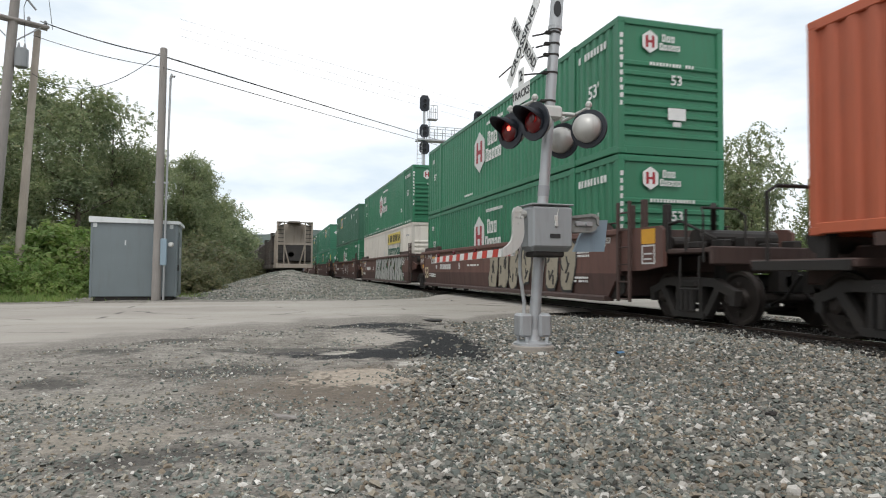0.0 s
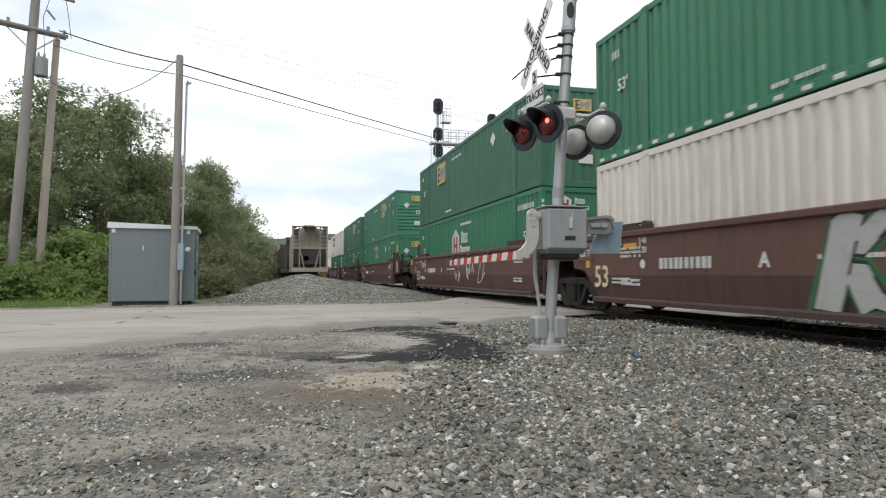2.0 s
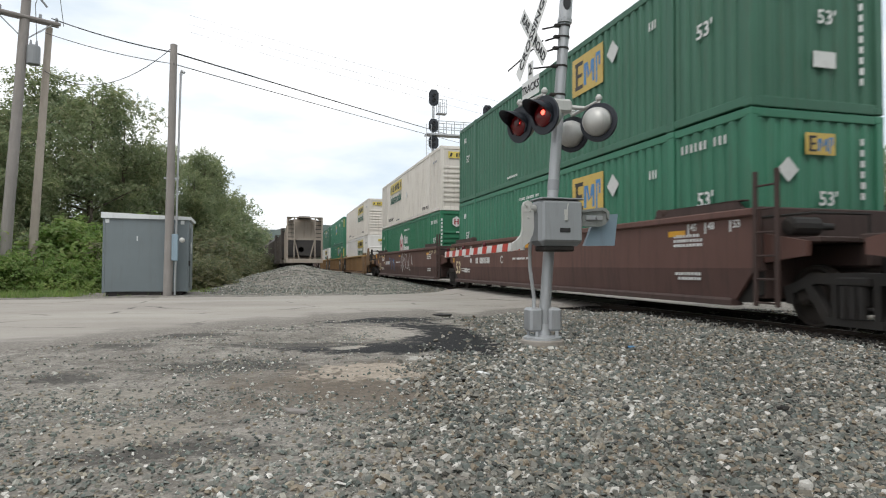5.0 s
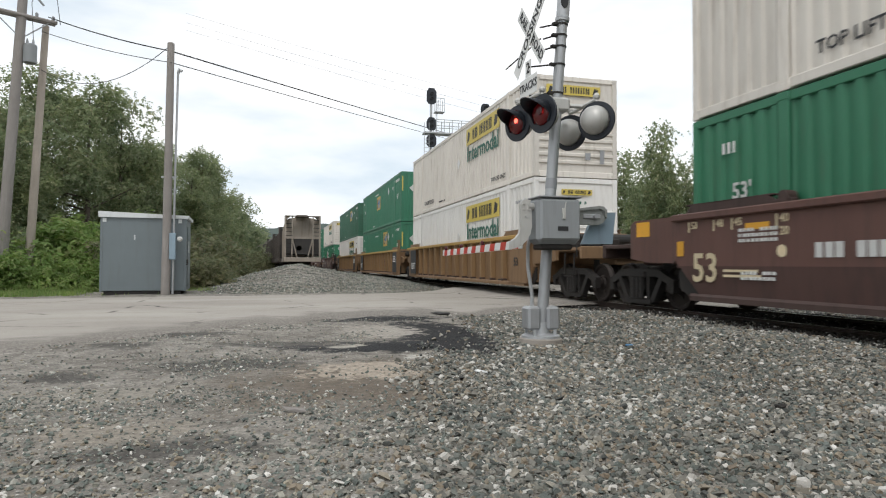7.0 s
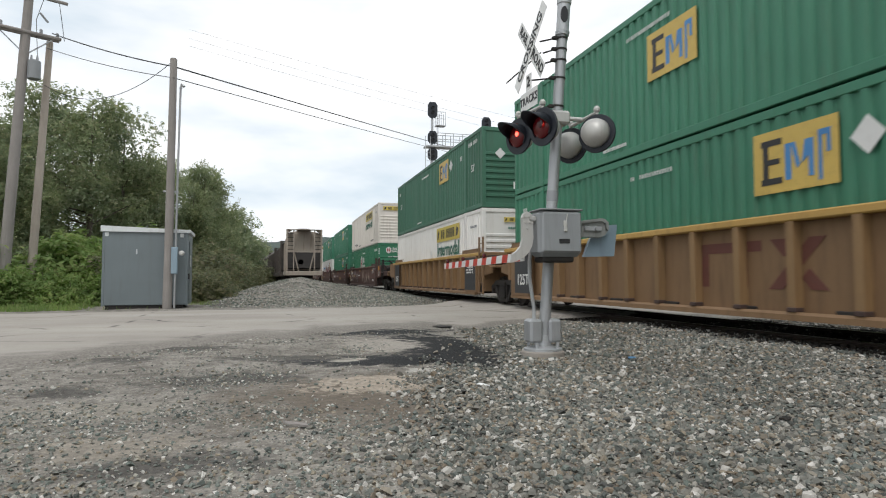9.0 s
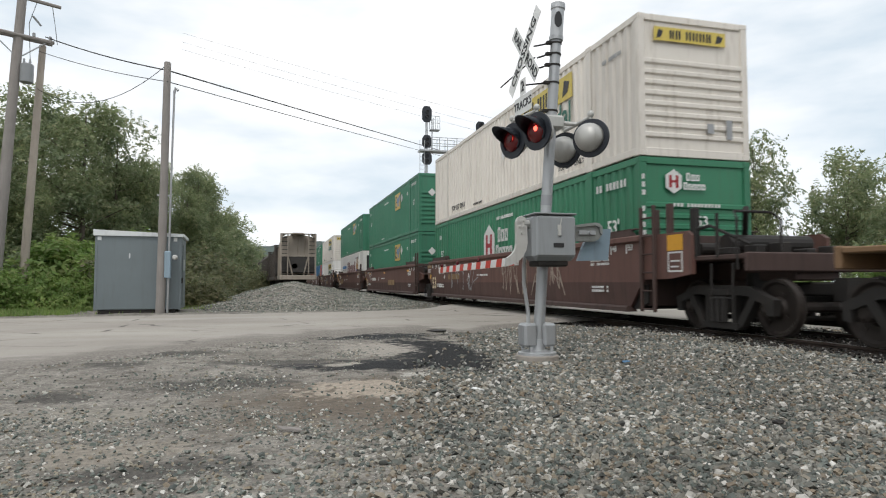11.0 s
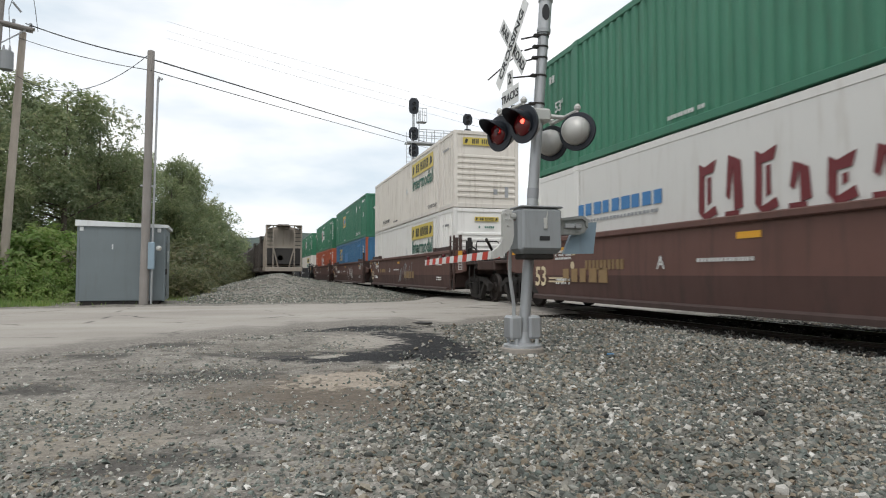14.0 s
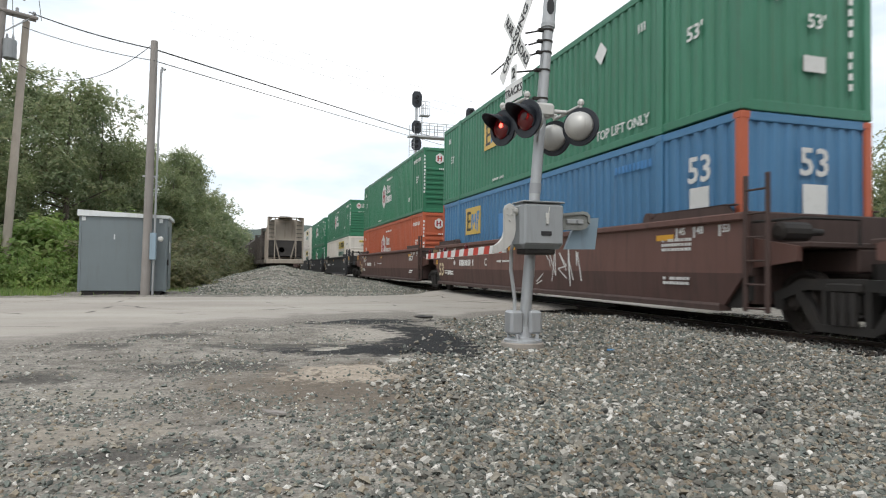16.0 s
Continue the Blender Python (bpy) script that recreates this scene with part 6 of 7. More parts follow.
            # added disc, no real lamp part: hides the bulb between flashes
            shade = part("flash_shade", Build().turn([(0.0, 0.052), (0.01, 0.05), (0.012, 0.01)], spot + nv * 0.018, nv, 14), RED_DIM, lamp, "added dark disc that slides before the bulb to make it flash")
            BULB_COVERS.append((shade, lit))
        # hood: three quarters of a sleeve round the lens, longer at the top
        u = Vector((0, 0, 1)) - nv * nv.z
        u.normalize()
        w = nv.cross(u)
        vs, fs, k = [], [], 18
        for i in range(k + 1):
            a = -2.3 + 4.6 * i / k
            r = u * math.cos(a) + w * math.sin(a)
            ln = 0.045 + 0.29 * max(0, math.cos(a)) ** 0.8
            for rr, dd in ((0.175, 0.0), (0.17, ln), (0.162, ln), (0.166, 0.0)):
                vs.append(p + r * rr + nv * dd)
        for i in range(k):
            for c in range(4):
                fs.append((4 * i + c, 4 * i + (c + 1) % 4, 4 * i + 4 + (c + 1) % 4, 4 * i + 4 + c))
        part("hood", Build().add(vs, fs).mesh("hood", smooth=True), SIGNAL_BLACK, lamp, "black lamp hood")
    # crossbuck and number plate, facing the road
    xb = at(3.25, 7.78, 4.05)
    face = Matrix(((0.03, 0, -0.9995, 0), (-0.9995, 0, -0.03, 0), (0, 1, 0, 0), (0, 0, 0, 1)))   # reads from the -x side
    base = Matrix.Translation(xb) @ face
    for word, ang, dz, ln in (("RAILROAD", -49, 0.0, 1.10), ("CROSSING", 43, 0.014, 1.26)):
        m = base @ Matrix.Translation((0, 0, dz)) @ Matrix.Rotation(radians(ang), 4, "Z")
        blade = part("crossbuck_blade", Build().box(-ln / 2, -0.10, -0.003, ln / 2, 0.10, 0.003, 0.002), SIGN_WHITE, sig, "white crossbuck blade", m)
        if word == "RAILROAD":
            for wd, x in (("RAIL", -0.32), ("ROAD", 0.32)):
                part("lettering", letters(wd, 0.165), BAR_BLACK, blade, "", Matrix.Translation((x, 0, 0.006)))
        else:
            part("lettering", letters("CROSSING", 0.175), BAR_BLACK, blade, "", Matrix.Translation((0, 0, 0.006)) @ Matrix.Diagonal((1.2, 1, 1, 1)))
    m = Matrix.Translation(at(3.25, 7.86, 3.385)) @ face
    tr = part("tracks_sign", Build().box(-0.27, -0.125, -0.003, 0.27, 0.125, 0.003, 0.002), SIGN_WHITE, sig, "white sign reading TRACKS", m)
    part("lettering", letters("TRACKS", 0.15), BAR_BLACK, tr, "", Matrix.Translation((0, 0, 0.006)))
    nm = part("tracks_sign", Build().box(-0.09, -0.11, -0.003, 0.09, 0.11, 0.003, 0.002), SIGN_WHITE, sig, "small white number sign", m @ Matrix.Translation((0.0, 0.24, 0)))
    part("lettering", letters("2", 0.2), BAR_BLACK, nm, "", Matrix.Translation((0, 0, 0.006)))
    br = Build()
    for z, x in ((4.20, -0.22), (4.05, -0.16), (3.90, -0.16), (3.66, -0.34), (3.28, -0.30)):
        br.turn([(-0.012, 0.079), (0.012, 0.079)], up(z), ax, 16)
        br.box(up(z).x - 0.14, up(z).y - 0.03, z - 0.02, up(z).x - 0.06, up(z).y + 0.03, z + 0.02, 0.006)
        br.tube(up(z) + Vector((-0.08, 0, 0)), up(z) + Vector((x - 0.06, 0.1, -0.03)), 0.011, seg=6)
    part("sign_rod", Build().tube(xb + Vector((0.03, 1.0, -0.16)), xb + Vector((0.12, -0.05, -0.06)), 0.011, seg=6), GREASE, sig, "thin dark rod behind the crossbuck")
    part("sign_clamps", br, GREASE, sig, "dark sign clamps and brackets")
    part("data_band", Build().turn([(-0.07, 0.0765), (0.07, 0.0765)], up(2.08), ax, 20), BAR_GREY, sig, "grey label band")


crossing_signal()


# ---- signal bungalow and poles across the road ----
def bungalow():
    hut = thing("signal_bungalow", "grey metal railway signal bungalow with a pale overhanging roof", "equipment hut", pose(-5.60, 23.45, -0.03, 0, 0, 3))
    part("body", Build().box(0, 0, 0.12, 2.66, 2.1, 2.62, 0.02), SHED_GREY, hut)
    part("roof", Build().slab([(-0.06, 2.60), (2.74, 2.60), (2.74, 2.70), (-0.06, 2.80)], -0.08, 2.2, "y"), ROOF_WHITE, hut, "pale sloping metal roof")
    for x in (0.0, 2.60):
        part("corner_trim", Build().box(x - 0.012, -0.012, 0.1, x + 0.07, 0.05, 2.6, 0.008), SHED_GREY, hut)
    part("skid", Build().box(0.1, 0.05, -0.03, 2.5, 0.2, 0.12, 0.01), GREASE, hut, "dark base skid")
    part("skid", Build().box(0.1, 1.9, -0.03, 2.5, 2.05, 0.12, 0.01), GREASE, hut)
    for x in (0.12, 2.46):
        part("lifting_plate", Build().box(x - 0.06, -0.02, 2.44, x + 0.06, 0.0, 2.58, 0.01), ROOF_WHITE, hut, "white lifting eye plate")
    part("door", Build().box(2.655, 0.45, 0.25, 2.69, 1.5, 2.35, 0.015), SHED_GREY, hut, "flush side door")
    for y in (0.62, 0.86):
        part("notice", Build().box(2.69, y, 1.45, 2.695, y + 0.16, 1.85), ROOF_WHITE, hut, "white notice")
    part("vent", Build().box(2.66, 0.2, 1.0, 2.70, 0.4, 1.2, 0.01), GREASE, hut)
    part("mark", Build().box(1.02, -0.006, 1.85, 1.06, -0.002, 2.02), ROOF_WHITE, hut)


bungalow()


def leaning_pole(name, foot, top, r0, r1, mat, label, extra=()):
    foot, top = Vector(foot), Vector(top)
    b = Build()
    long = (top - foot).length
    b.turn([(long * k / 8, (r0 + (r1 - r0) * k / 8) * (1 + 0.025 * math.sin(k * 2.3))) for k in range(9)] + [(long + 0.03, r1 * 0.7)], (0, 0, 0), top - foot, 16)
    ob = thing(name, label, "utility pole", Matrix.Translation(foot))
    part("shaft", b.mesh("shaft", smooth=False), mat, ob)
    return ob, top - foot


def poles():
    # service pole in front of the bungalow
    p, top = leaning_pole("service_pole", (-3.53, 23.2, -0.1), (-3.42, 22.9, 8.42), 0.15, 0.115, POLE_WOOD, "grey wooden service pole with a conduit beside the bungalow")
    part("conduit", Build().path([(0.24, -0.10, 0.1), (0.28, -0.16, 4.5), (0.33, -0.2, 7.55)], 0.035, 8), GALV, p, "galvanised conduit riser")
    part("weather_head", Build().path([(0.33, -0.2, 7.55), (0.37, -0.22, 7.7), (0.45, -0.24, 7.62)], 0.05, 8), GALV, p, "bent weather head")
    part("meter_box", Build().box(0.13, -0.24, 1.25, 0.33, -0.08, 2.15, 0.02), BLUE_GREY, p, "grey-blue switch box")
    part("meter", Build().turn([(0, 0.09), (0.09, 0.085), (0.13, 0.05)], (0.45, -0.12, 1.95), (0, -1, 0), 12), LIGHT_ALU, p, "round meter")
    part("strap", Build().box(-0.16, -0.17, 4.0, 0.32, -0.13, 4.06, 0.005), GALV, p)
    # line pole with cross-arm and transformer, and its tan neighbour
    q, top = leaning_pole("line_pole", (-10.0, 27.5, -0.1), (-9.12, 26.93, 12.6), 0.21, 0.15, POLE_WOOD, "tall grey wooden line pole with cross-arms and a transformer")
    arm_z = 10.42
    c = (top / 12.7) * arm_z
    d = Vector((1.19, 0.70, 0)).normalized()
    for off in (-0.13, 0.13):
        n2 = Vector((-d.y, d.x, 0)) * off
        a, b2 = c - d * 1.5 + n2, c + d * 1.15 + n2
        part("cross_arm", Build().tube(a, b2, 0.075, seg=8), POLE_WOOD, q, "wooden cross-arm")
    for k in (-1.4, -0.8, 0.5, 1.05):
        pt = c + d * k
        part("insulator", Build().turn([(0, 0.03), (0.06, 0.06), (0.1, 0.05), (0.16, 0.06), (0.2, 0.03)], pt + Vector((0, 0, 0.07)), (0, 0, 1), 10), BAR_GREY, q, "grey insulator")
    for s in (-1, 1):
        part("brace", Build().tube(c + d * 0.95 * s, c - Vector((0, 0, 0.85)), 0.025, seg=6), GALV, q, "steel arm brace")
    tz = c + Vector((0.28, 0.1, -1.75))
    part("transformer", Build().turn([(0, 0.2), (0.02, 0.23), (0.68, 0.23), (0.72, 0.20), (0.76, 0.1)], tz, (0, 0, 1), 18), GREY_BOX, q, "grey pole transformer can")
    for s in (-0.1, 0.1):
        part("bushing", Build().turn([(0, 0.04), (0.06, 0.05), (0.2, 0.025)], tz + Vector((s, 0, 0.74)), (0, 0, 1), 8), BAR_GREY, q)
    part("cross_arm", Build().tube((top / 12.7) * 11.9 - d * 1.1, (top / 12.7) * 11.9 + d * 1.3, 0.07, seg=8), POLE_WOOD, q, "upper wooden cross-arm")
    part("cutout", Build().tube((top / 12.7) * 11.3 + d * 0.4, (top / 12.7) * 11.0 + d * 0.7, 0.04, seg=8), BAR_GREY, q, "fuse cut-out")
    part("jumper_wires", Build().path([(top / 12.7) * 11.9 + d * 1.0, (top / 12.7) * 11.2 + d * 1.15, c + d * 1.3], 0.012, 5).path([(top / 12.7) * 11.9 + d * 0.5, (top / 12.7) * 11.0 + d * 0.3, tz + Vector((0.1, 0, 0.9))], 0.012, 5), BAR_BLACK, q)
    leaning_pole("prop_pole", (-9.38, 28.45, -0.1), (-8.72, 27.88, 10.3), 0.17, 0.12, POLE_TAN, "tan wooden pole leaning beside the line pole")


poles()


def cable(label, a, b, sag, r=0.014, n=16):
    a, b = Vector(a), Vector(b)
    pts = [a.lerp(b, k / n) - Vector((0, 0, sag * 4 * (k / n) * (1 - k / n))) for k in range(n + 1)]
    solid("overhead_cable", Build().path(pts, r, 5), BAR_BLACK, label, "cable", group="overhead cables")


ARM = (-8.6, 27.75, 10.62)
cable("black overhead power cable between poles", ARM, (-3.42, 22.95, 8.18), 0.10, 0.022)
cable("black overhead power cable crossing over the railway", (-3.42, 22.95, 8.18), (23.94, 67.5, 14.3), 0.05, 0.026)
cable("thin overhead cable between poles", (-8.8, 27.7, 10.02), (-3.40, 22.8, 7.75), 0.12, 0.013)
cable("thin overhead cable crossing over the railway", (-3.40, 22.8, 7.75), (23.94, 67.5, 13.9), 0.1, 0.016)
cable("slack thin service cable between poles", (-8.9, 27.9, 8.6), (-3.45, 22.9, 8.35), 0.9, 0.012)
cable("thin overhead cable running off the line pole", (-9.5, 27.0, 11.9), (-20, 12, 12.5), 0.3, 0.014)
cable("thin overhead cable running off the line pole", (-9.0, 27.4, 11.9), (-18, 10, 12.8), 0.3, 0.014)
for z in (0.0, -0.85, -1.55):
    cable("pale distant overhead line", (-8, 62.0, 24.0 + z), (26.0, 54.5, 14.9 + z), 0.2, 0.009)


# ---- block signal on its bracket, beyond the train ----
def block_signal():
    s = thing("block_signal", "black multi-headed railway signal on a bracket mast with platform", "railway signal", pose(10.83, 44.35, 0))
    part("mast", Build().tube((0, 0, -0.2), (0, 0, 12.6), 0.11, 0.09, 12), GALV, s)
    part("mast", Build().tube((4.08, 0, 10.5), (4.08, 0, 12.75), 0.08, 0.07, 12), GALV, s, "short second signal mast")
    for z, h, hx in ((13.15, 0.58, 0.0), (11.15, 0.46, 0.0), (9.93, 0.46, 0.0), (12.45, 0.42, 4.08), (11.35, 0.40, 4.08)):
        out = [(-0.36, z - h + 0.2), (-0.2, z - h), (0.2, z - h), (0.36, z - h + 0.2), (0.36, z + h - 0.25), (0.2, z + h), (-0.2, z + h), (-0.36, z + h - 0.25)]
        head = part("signal_head", Build().slab([(hx + x, q) for x, q in out], -0.16, -0.10, "y"), SIGNAL_BLACK, s, "black signal head with hooded lenses")
        for dz in (-0.2, 0.15):
            part("signal_lens", Build().turn([(0, 0.12), (0.16, 0.12), (0.16, 0.10), (0.02, 0.10)], (hx, -0.16, z + dz), (0, -1, 0), 14), GLASS_DARK, head)
    part("platform", Build().box(-0.55, -0.35, 10.42, 4.7, 0.45, 10.54, 0.01), GALV, s, "grated service platform")
    r = Build()
    for x in (0.3, 0.9, 1.5, 2.2, 2.9, 3.6, 4.6):
        r.tube((x, -0.32, 10.5), (x, -0.32, 11.45), 0.025, seg=6)
        r.tube((x, 0.42, 10.5), (x, 0.42, 11.45), 0.025, seg=6)
    for z in (11.0, 11.45):
        r.tube((0.3, -0.32, z), (4.65, -0.32, z), 0.022, seg=6)
        r.tube((0.3, 0.42, z), (4.65, 0.42, z), 0.022, seg=6)
    part("railing", r, GALV, s, "tubular platform railing")
    c = Build()
    c.box(0.25, -0.3, 12.0, 0.95, 0.3, 12.05)
    for x in (0.3, 0.6, 0.92):
        c.tube((x, -0.28, 12.05), (x, -0.28, 13.0), 0.02, seg=6)
        c.tube((x, 0.28, 12.05), (x, 0.28, 13.0), 0.02, seg=6)
    for z in (12.5, 13.0):
        c.tube((0.3, -0.28, z), (0.92, -0.28, z), 0.02, seg=6)
    for y in (-0.15, 0.15):
        c.tube((0.5, y + 0.4, 10.5), (0.5, y + 0.4, 12.9), 0.02, seg=6)
    part("upper_cage", c, GALV, s, "small upper railing cage")
    lad = Build()
    for x in (-0.55, -0.2):
        lad.tube((x, -0.25, 0), (x, -0.25, 11.2), 0.022, seg=6)
    for k in range(34):
        lad.tube((-0.55, -0.25, 0.4 + 0.3 * k), (-0.2, -0.25, 0.4 + 0.3 * k), 0.014, seg=5)
    part("ladder", lad, GALV, s, "access ladder")


block_signal()


# ---- covered hoppers standing on the siding ----
def hopper_car():
    h = thing("hopper_car", "weathered tan covered hopper car standing on the siding", "railway wagon", pose(2.35, 55.7, 0), "parked hopper cars")
    b = Build()
    b.slab([(-1.50, 1.75), (-1.50, 4.55), (-1.2, 5.0), (-0.5, 5.12), (0.5, 5.12), (1.2, 5.0), (1.50, 4.55), (1.50, 1.75)], 1.2, 15.2, "y")
    part("body", b, HOPPER_TAN, h)
    # near-black sheet: the end recess's shade is put into its colour
    part("slope_sheet", Build().add([(-1.42, 1.2, 3.3), (1.42, 1.2, 3.3), (1.42, 0.5, 1.9), (-1.42, 0.5, 1.9), (-1.42, 1.3, 3.3), (1.42, 1.3, 3.3), (1.42, 0.7, 1.8), (-1.42, 0.7, 1.8)],
         [(0, 1, 2, 3), (4, 7, 6, 5), (0, 4, 5, 1), (3, 2, 6, 7), (0, 3, 7, 4), (1, 5, 6, 2)]), HOPPER_DARK, h, "sloping end sheet coloured dark for its shaded recess")
    part("end_sheet", Build().box(-1.45, 1.14, 3.3, 1.45, 1.22, 4.9, 0.02), HOPPER_TAN, h, "pale end sheet")
    part("end_sill", Build().box(-1.55, 0.0, 1.25, 1.55, 0.3, 1.62, 0.03), HOPPER_TAN, h)
    part("side_sill", Build().box(-1.55, 0.2, 1.3, -1.40, 16.2, 1.7, 0.03), HOPPER_TAN, h)
    part("side_sill", Build().box(1.40, 0.2, 1.3, 1.55, 16.2, 1.7, 0.03), HOPPER_TAN, h)
    for s in (-1, 1):
        part("corner_post", Build().box(s * 1.52, 0.1, 1.6, s * 1.38, 0.24, 5.2, 0.015), HOPPER_TAN, h)
        part("brace_post", Build().box(s * 0.93, 0.15, 1.6, s * 0.83, 0.26, 5.15, 0.015), HOPPER_TAN, h)
        part("diagonal_brace", Build().tube((s * 0.85, 0.3, 3.25), (s * 0.45, 0.3, 1.6), 0.06, seg=6), HOPPER_TAN, h)
        lad = Build()
        for k in range(10):
            lad.box(s * 1.40, 0.12, 1.75 + 0.34 * k, s * 0.92, 0.17, 1.80 + 0.34 * k)
        part("ladder", lad, HOPPER_DARK, h, "end ladder rungs")
        part("roof_bracket", Build().slab([(s * 1.5, 4.75), (s * 1.5, 5.2), (s * 1.0, 5.2)], 0.2, 1.2, "y"), HOPPER_TAN, h)
    part("cross_beam", Build().box(-1.5, 0.12, 3.22, 1.5, 0.24, 3.34, 0.01), HOPPER_TAN, h)
    part("roof_walk", Build().box(-1.5, 0.05, 5.14, 1.5, 0.6, 5.2, 0.01), HOPPER_TAN, h, "end roof walk")
    part("roof_walk", Build().box(-0.6, 0.6, 5.16, 0.6, 15.8, 5.22, 0.01), HOPPER_TAN, h)
    part("hatch", Build().box(-0.5, 1.4, 5.2, 0.5, 14.8, 5.36, 0.05), HOPPER_DARK, h, "long roof hatch")
    part("brake_wheel", Build().turn([(0, 0.28), (0.03, 0.28), (0.03, 0.22), (0.0, 0.22)], (-0.3, 0.0, 2.4), (0, -1, 0), 16), HOPPER_DARK, h, "brake wheel")
    for y in (3.2, 6.2, 9.2, 12.2):
        part("outlet", Build().slab([(y, 1.8), (y + 2.2, 1.8), (y + 1.5, 0.7), (y + 0.7, 0.7)], -0.9, 0.9, "x"), HOPPER_DARK, h, "discharge gate")
    for i in range(10):
        y = 1.8 + 1.4 * i
        for s in (-1, 1):
            part("side_rib", Build().box(s * 1.50, y, 1.7, s * 1.54, y + 0.1, 4.5), HOPPER_TAN, h)
    part("coupler", coupler_mesh(), GREASE, h, "knuckle coupler", pose(0, 2.9, 0))
    for y in (2.0, 14.2):
        fr = part("bogie", bogie_gear_mesh(), GREASE, h, "black truck bolster with springs", pose(0, y, RAIL_Z))
        for side in (0, 1):
            part("side_frame", bogie_frame_mesh(side), GREASE, fr)
        for dy in (-0.915, 0.915):
            part("wheelset", wheelset_mesh(), WHEEL_STEEL, fr, "", pose(0, dy, 0.452))
    return h


hop = hopper_car()
for k in range(1, 5):
    wagon = copy_thing(hop, pose(2.35 - 0.36 * k ** 1.5, 55.7 + 17.4 * k, 0, 0, 0, 1.7 * k))
    tagged(wagon, "dark weathered brown covered hopper car standing on the siding")
    for o in wagon.children_recursive:
        if o.material_slots[0].material == HOPPER_TAN:
            o.material_slots[0].material = HOPPER_BROWN


# ---- trees, bushes and the far hill ----
def leaf_cloud(name, clumps, per, size, seed, mat, flat=0.75):
    """Many small leaves, each a bent blade of two triangles, set along short sprays that lean out of uneven clumps. clumps: (x, y, z, r)."""
    rng = np.random.default_rng(seed)

    def unit(v):
        return v / np.linalg.norm(v, axis=1)[:, None]

    c = np.asarray(clumps, float)
    share = c[:, 3] ** 2
    on = 8
    ns = per // on
    per = ns * on
    who = rng.choice(len(c), ns, p=share / share.sum())
    d = unit(rng.normal(size=(ns, 3)))
    root = c[who, :3] + d * (c[who, 3] * (0.40 + 0.65 * rng.random(ns)))[:, None] * np.array([1, 1, flat])
    way = unit(d * 0.9 + rng.normal(0, 0.45, (ns, 3)) + np.array([0, 0, 0.05]))
    long = size * rng.uniform(3.0, 7.0, ns)
    u = np.tile(np.linspace(0, 1, on), ns)[:, None]
    root, way, d, long = (np.repeat(q, on, axis=0) for q in (root, way, d, long))
    side = unit(np.cross(way, rng.normal(size=(per, 3))))
    pos = root + way * long[:, None] * u + side * size * 0.7 + np.array([0, 0, -1.0]) * (long[:, None] * 0.25 * u ** 2)
    n = unit(d * 0.55 + np.array([0, -0.15, 0.75]) + rng.normal(0, 0.42, (per, 3)))
    a = way * 0.6 + side + rng.normal(0, 0.25, (per, 3))
    a = unit(a - n * (a * n).sum(1)[:, None])
    b = np.cross(n, a)
    s = size * rng.uniform(0.6, 1.3, per)[:, None]
    n = n * s * 0.12
    v = np.stack([pos - a * s, pos + b * s * 0.5 + n, pos + a * s, pos - b * s * 0.5 + n], 1).reshape(-1, 3)
    k = np.arange(per) * 4
    f = np.stack([k, k + 1, k + 2, k, k + 2, k + 3], 1).reshape(-1)
    me = bpy.data.meshes.new(name)
    me.vertices.add(len(v))
    me.vertices.foreach_set("co", v.reshape(-1))
    me.loops.add(len(f))
    me.loops.foreach_set("vertex_index", f)
    me.polygons.add(per * 2)
    me.polygons.foreach_set("loop_start", np.arange(per * 2) * 3)
    me.update(calc_edges=True)
    me.materials.append(mat)
    return me


def tree(seed, height, spread_r, leaves, leaf, mat, label, m, bare=0.25):
    rnd = random.Random(seed)
    t = thing("tree", label, "tree", m, "trees along the railway")
    b = Build()
    lean = (rnd.uniform(-0.4, 0.4), rnd.uniform(-0.4, 0.4))
    pts = [Vector((lean[0] * k * k, lean[1] * k * k, height * 0.9 * k)) for k in (0, 0.2, 0.4, 0.6, 0.8, 1.0)]
    for i in range(5):
        b.tube(pts[i], pts[i + 1], 0.20 * (1 - i / 5.5), 0.20 * (1 - (i + 1) / 5.5), 8)
    clumps = []
    for k in range(26):
        f = rnd.uniform(bare, 0.95)
        a = rnd.uniform(0, 6.283)
        reach = spread_r * (1 - 0.72 * ((f - bare) / (1 - bare)) ** 1.5) * rnd.uniform(0.45, 1.0)
        root = Vector((lean[0] * f * f, lean[1] * f * f, height * f * 0.85))
        tip = root + Vector((reach * math.cos(a), reach * math.sin(a), height * rnd.uniform(0.02, 0.13)))
        b.tube(root, tip, 0.06 * (1.2 - f), 0.015, 5)
        clumps.append((*tip, rnd.uniform(0.6, 1.1) * spread_r * 0.22))
        for _ in range(9):
            q = root.lerp(tip, rnd.uniform(0.35, 1.12))
            o = Vector((rnd.gauss(0, 1), rnd.gauss(0, 1), rnd.gauss(0.15, 0.8))) * spread_r * 0.17
            clumps.append((*(q + o), rnd.uniform(0.35, 1.0) * spread_r * 0.16))
    clumps.append((pts[-1].x, pts[-1].y, height * 0.93, spread_r * 0.16))
    part("trunk", b, BARK, t)
    part("crown", leaf_cloud("crown", clumps, leaves, leaf, seed, mat), mat, t, "crown of many small leaves")
    return t


L_TREE = "tall leafy green deciduous tree at the wood's edge"
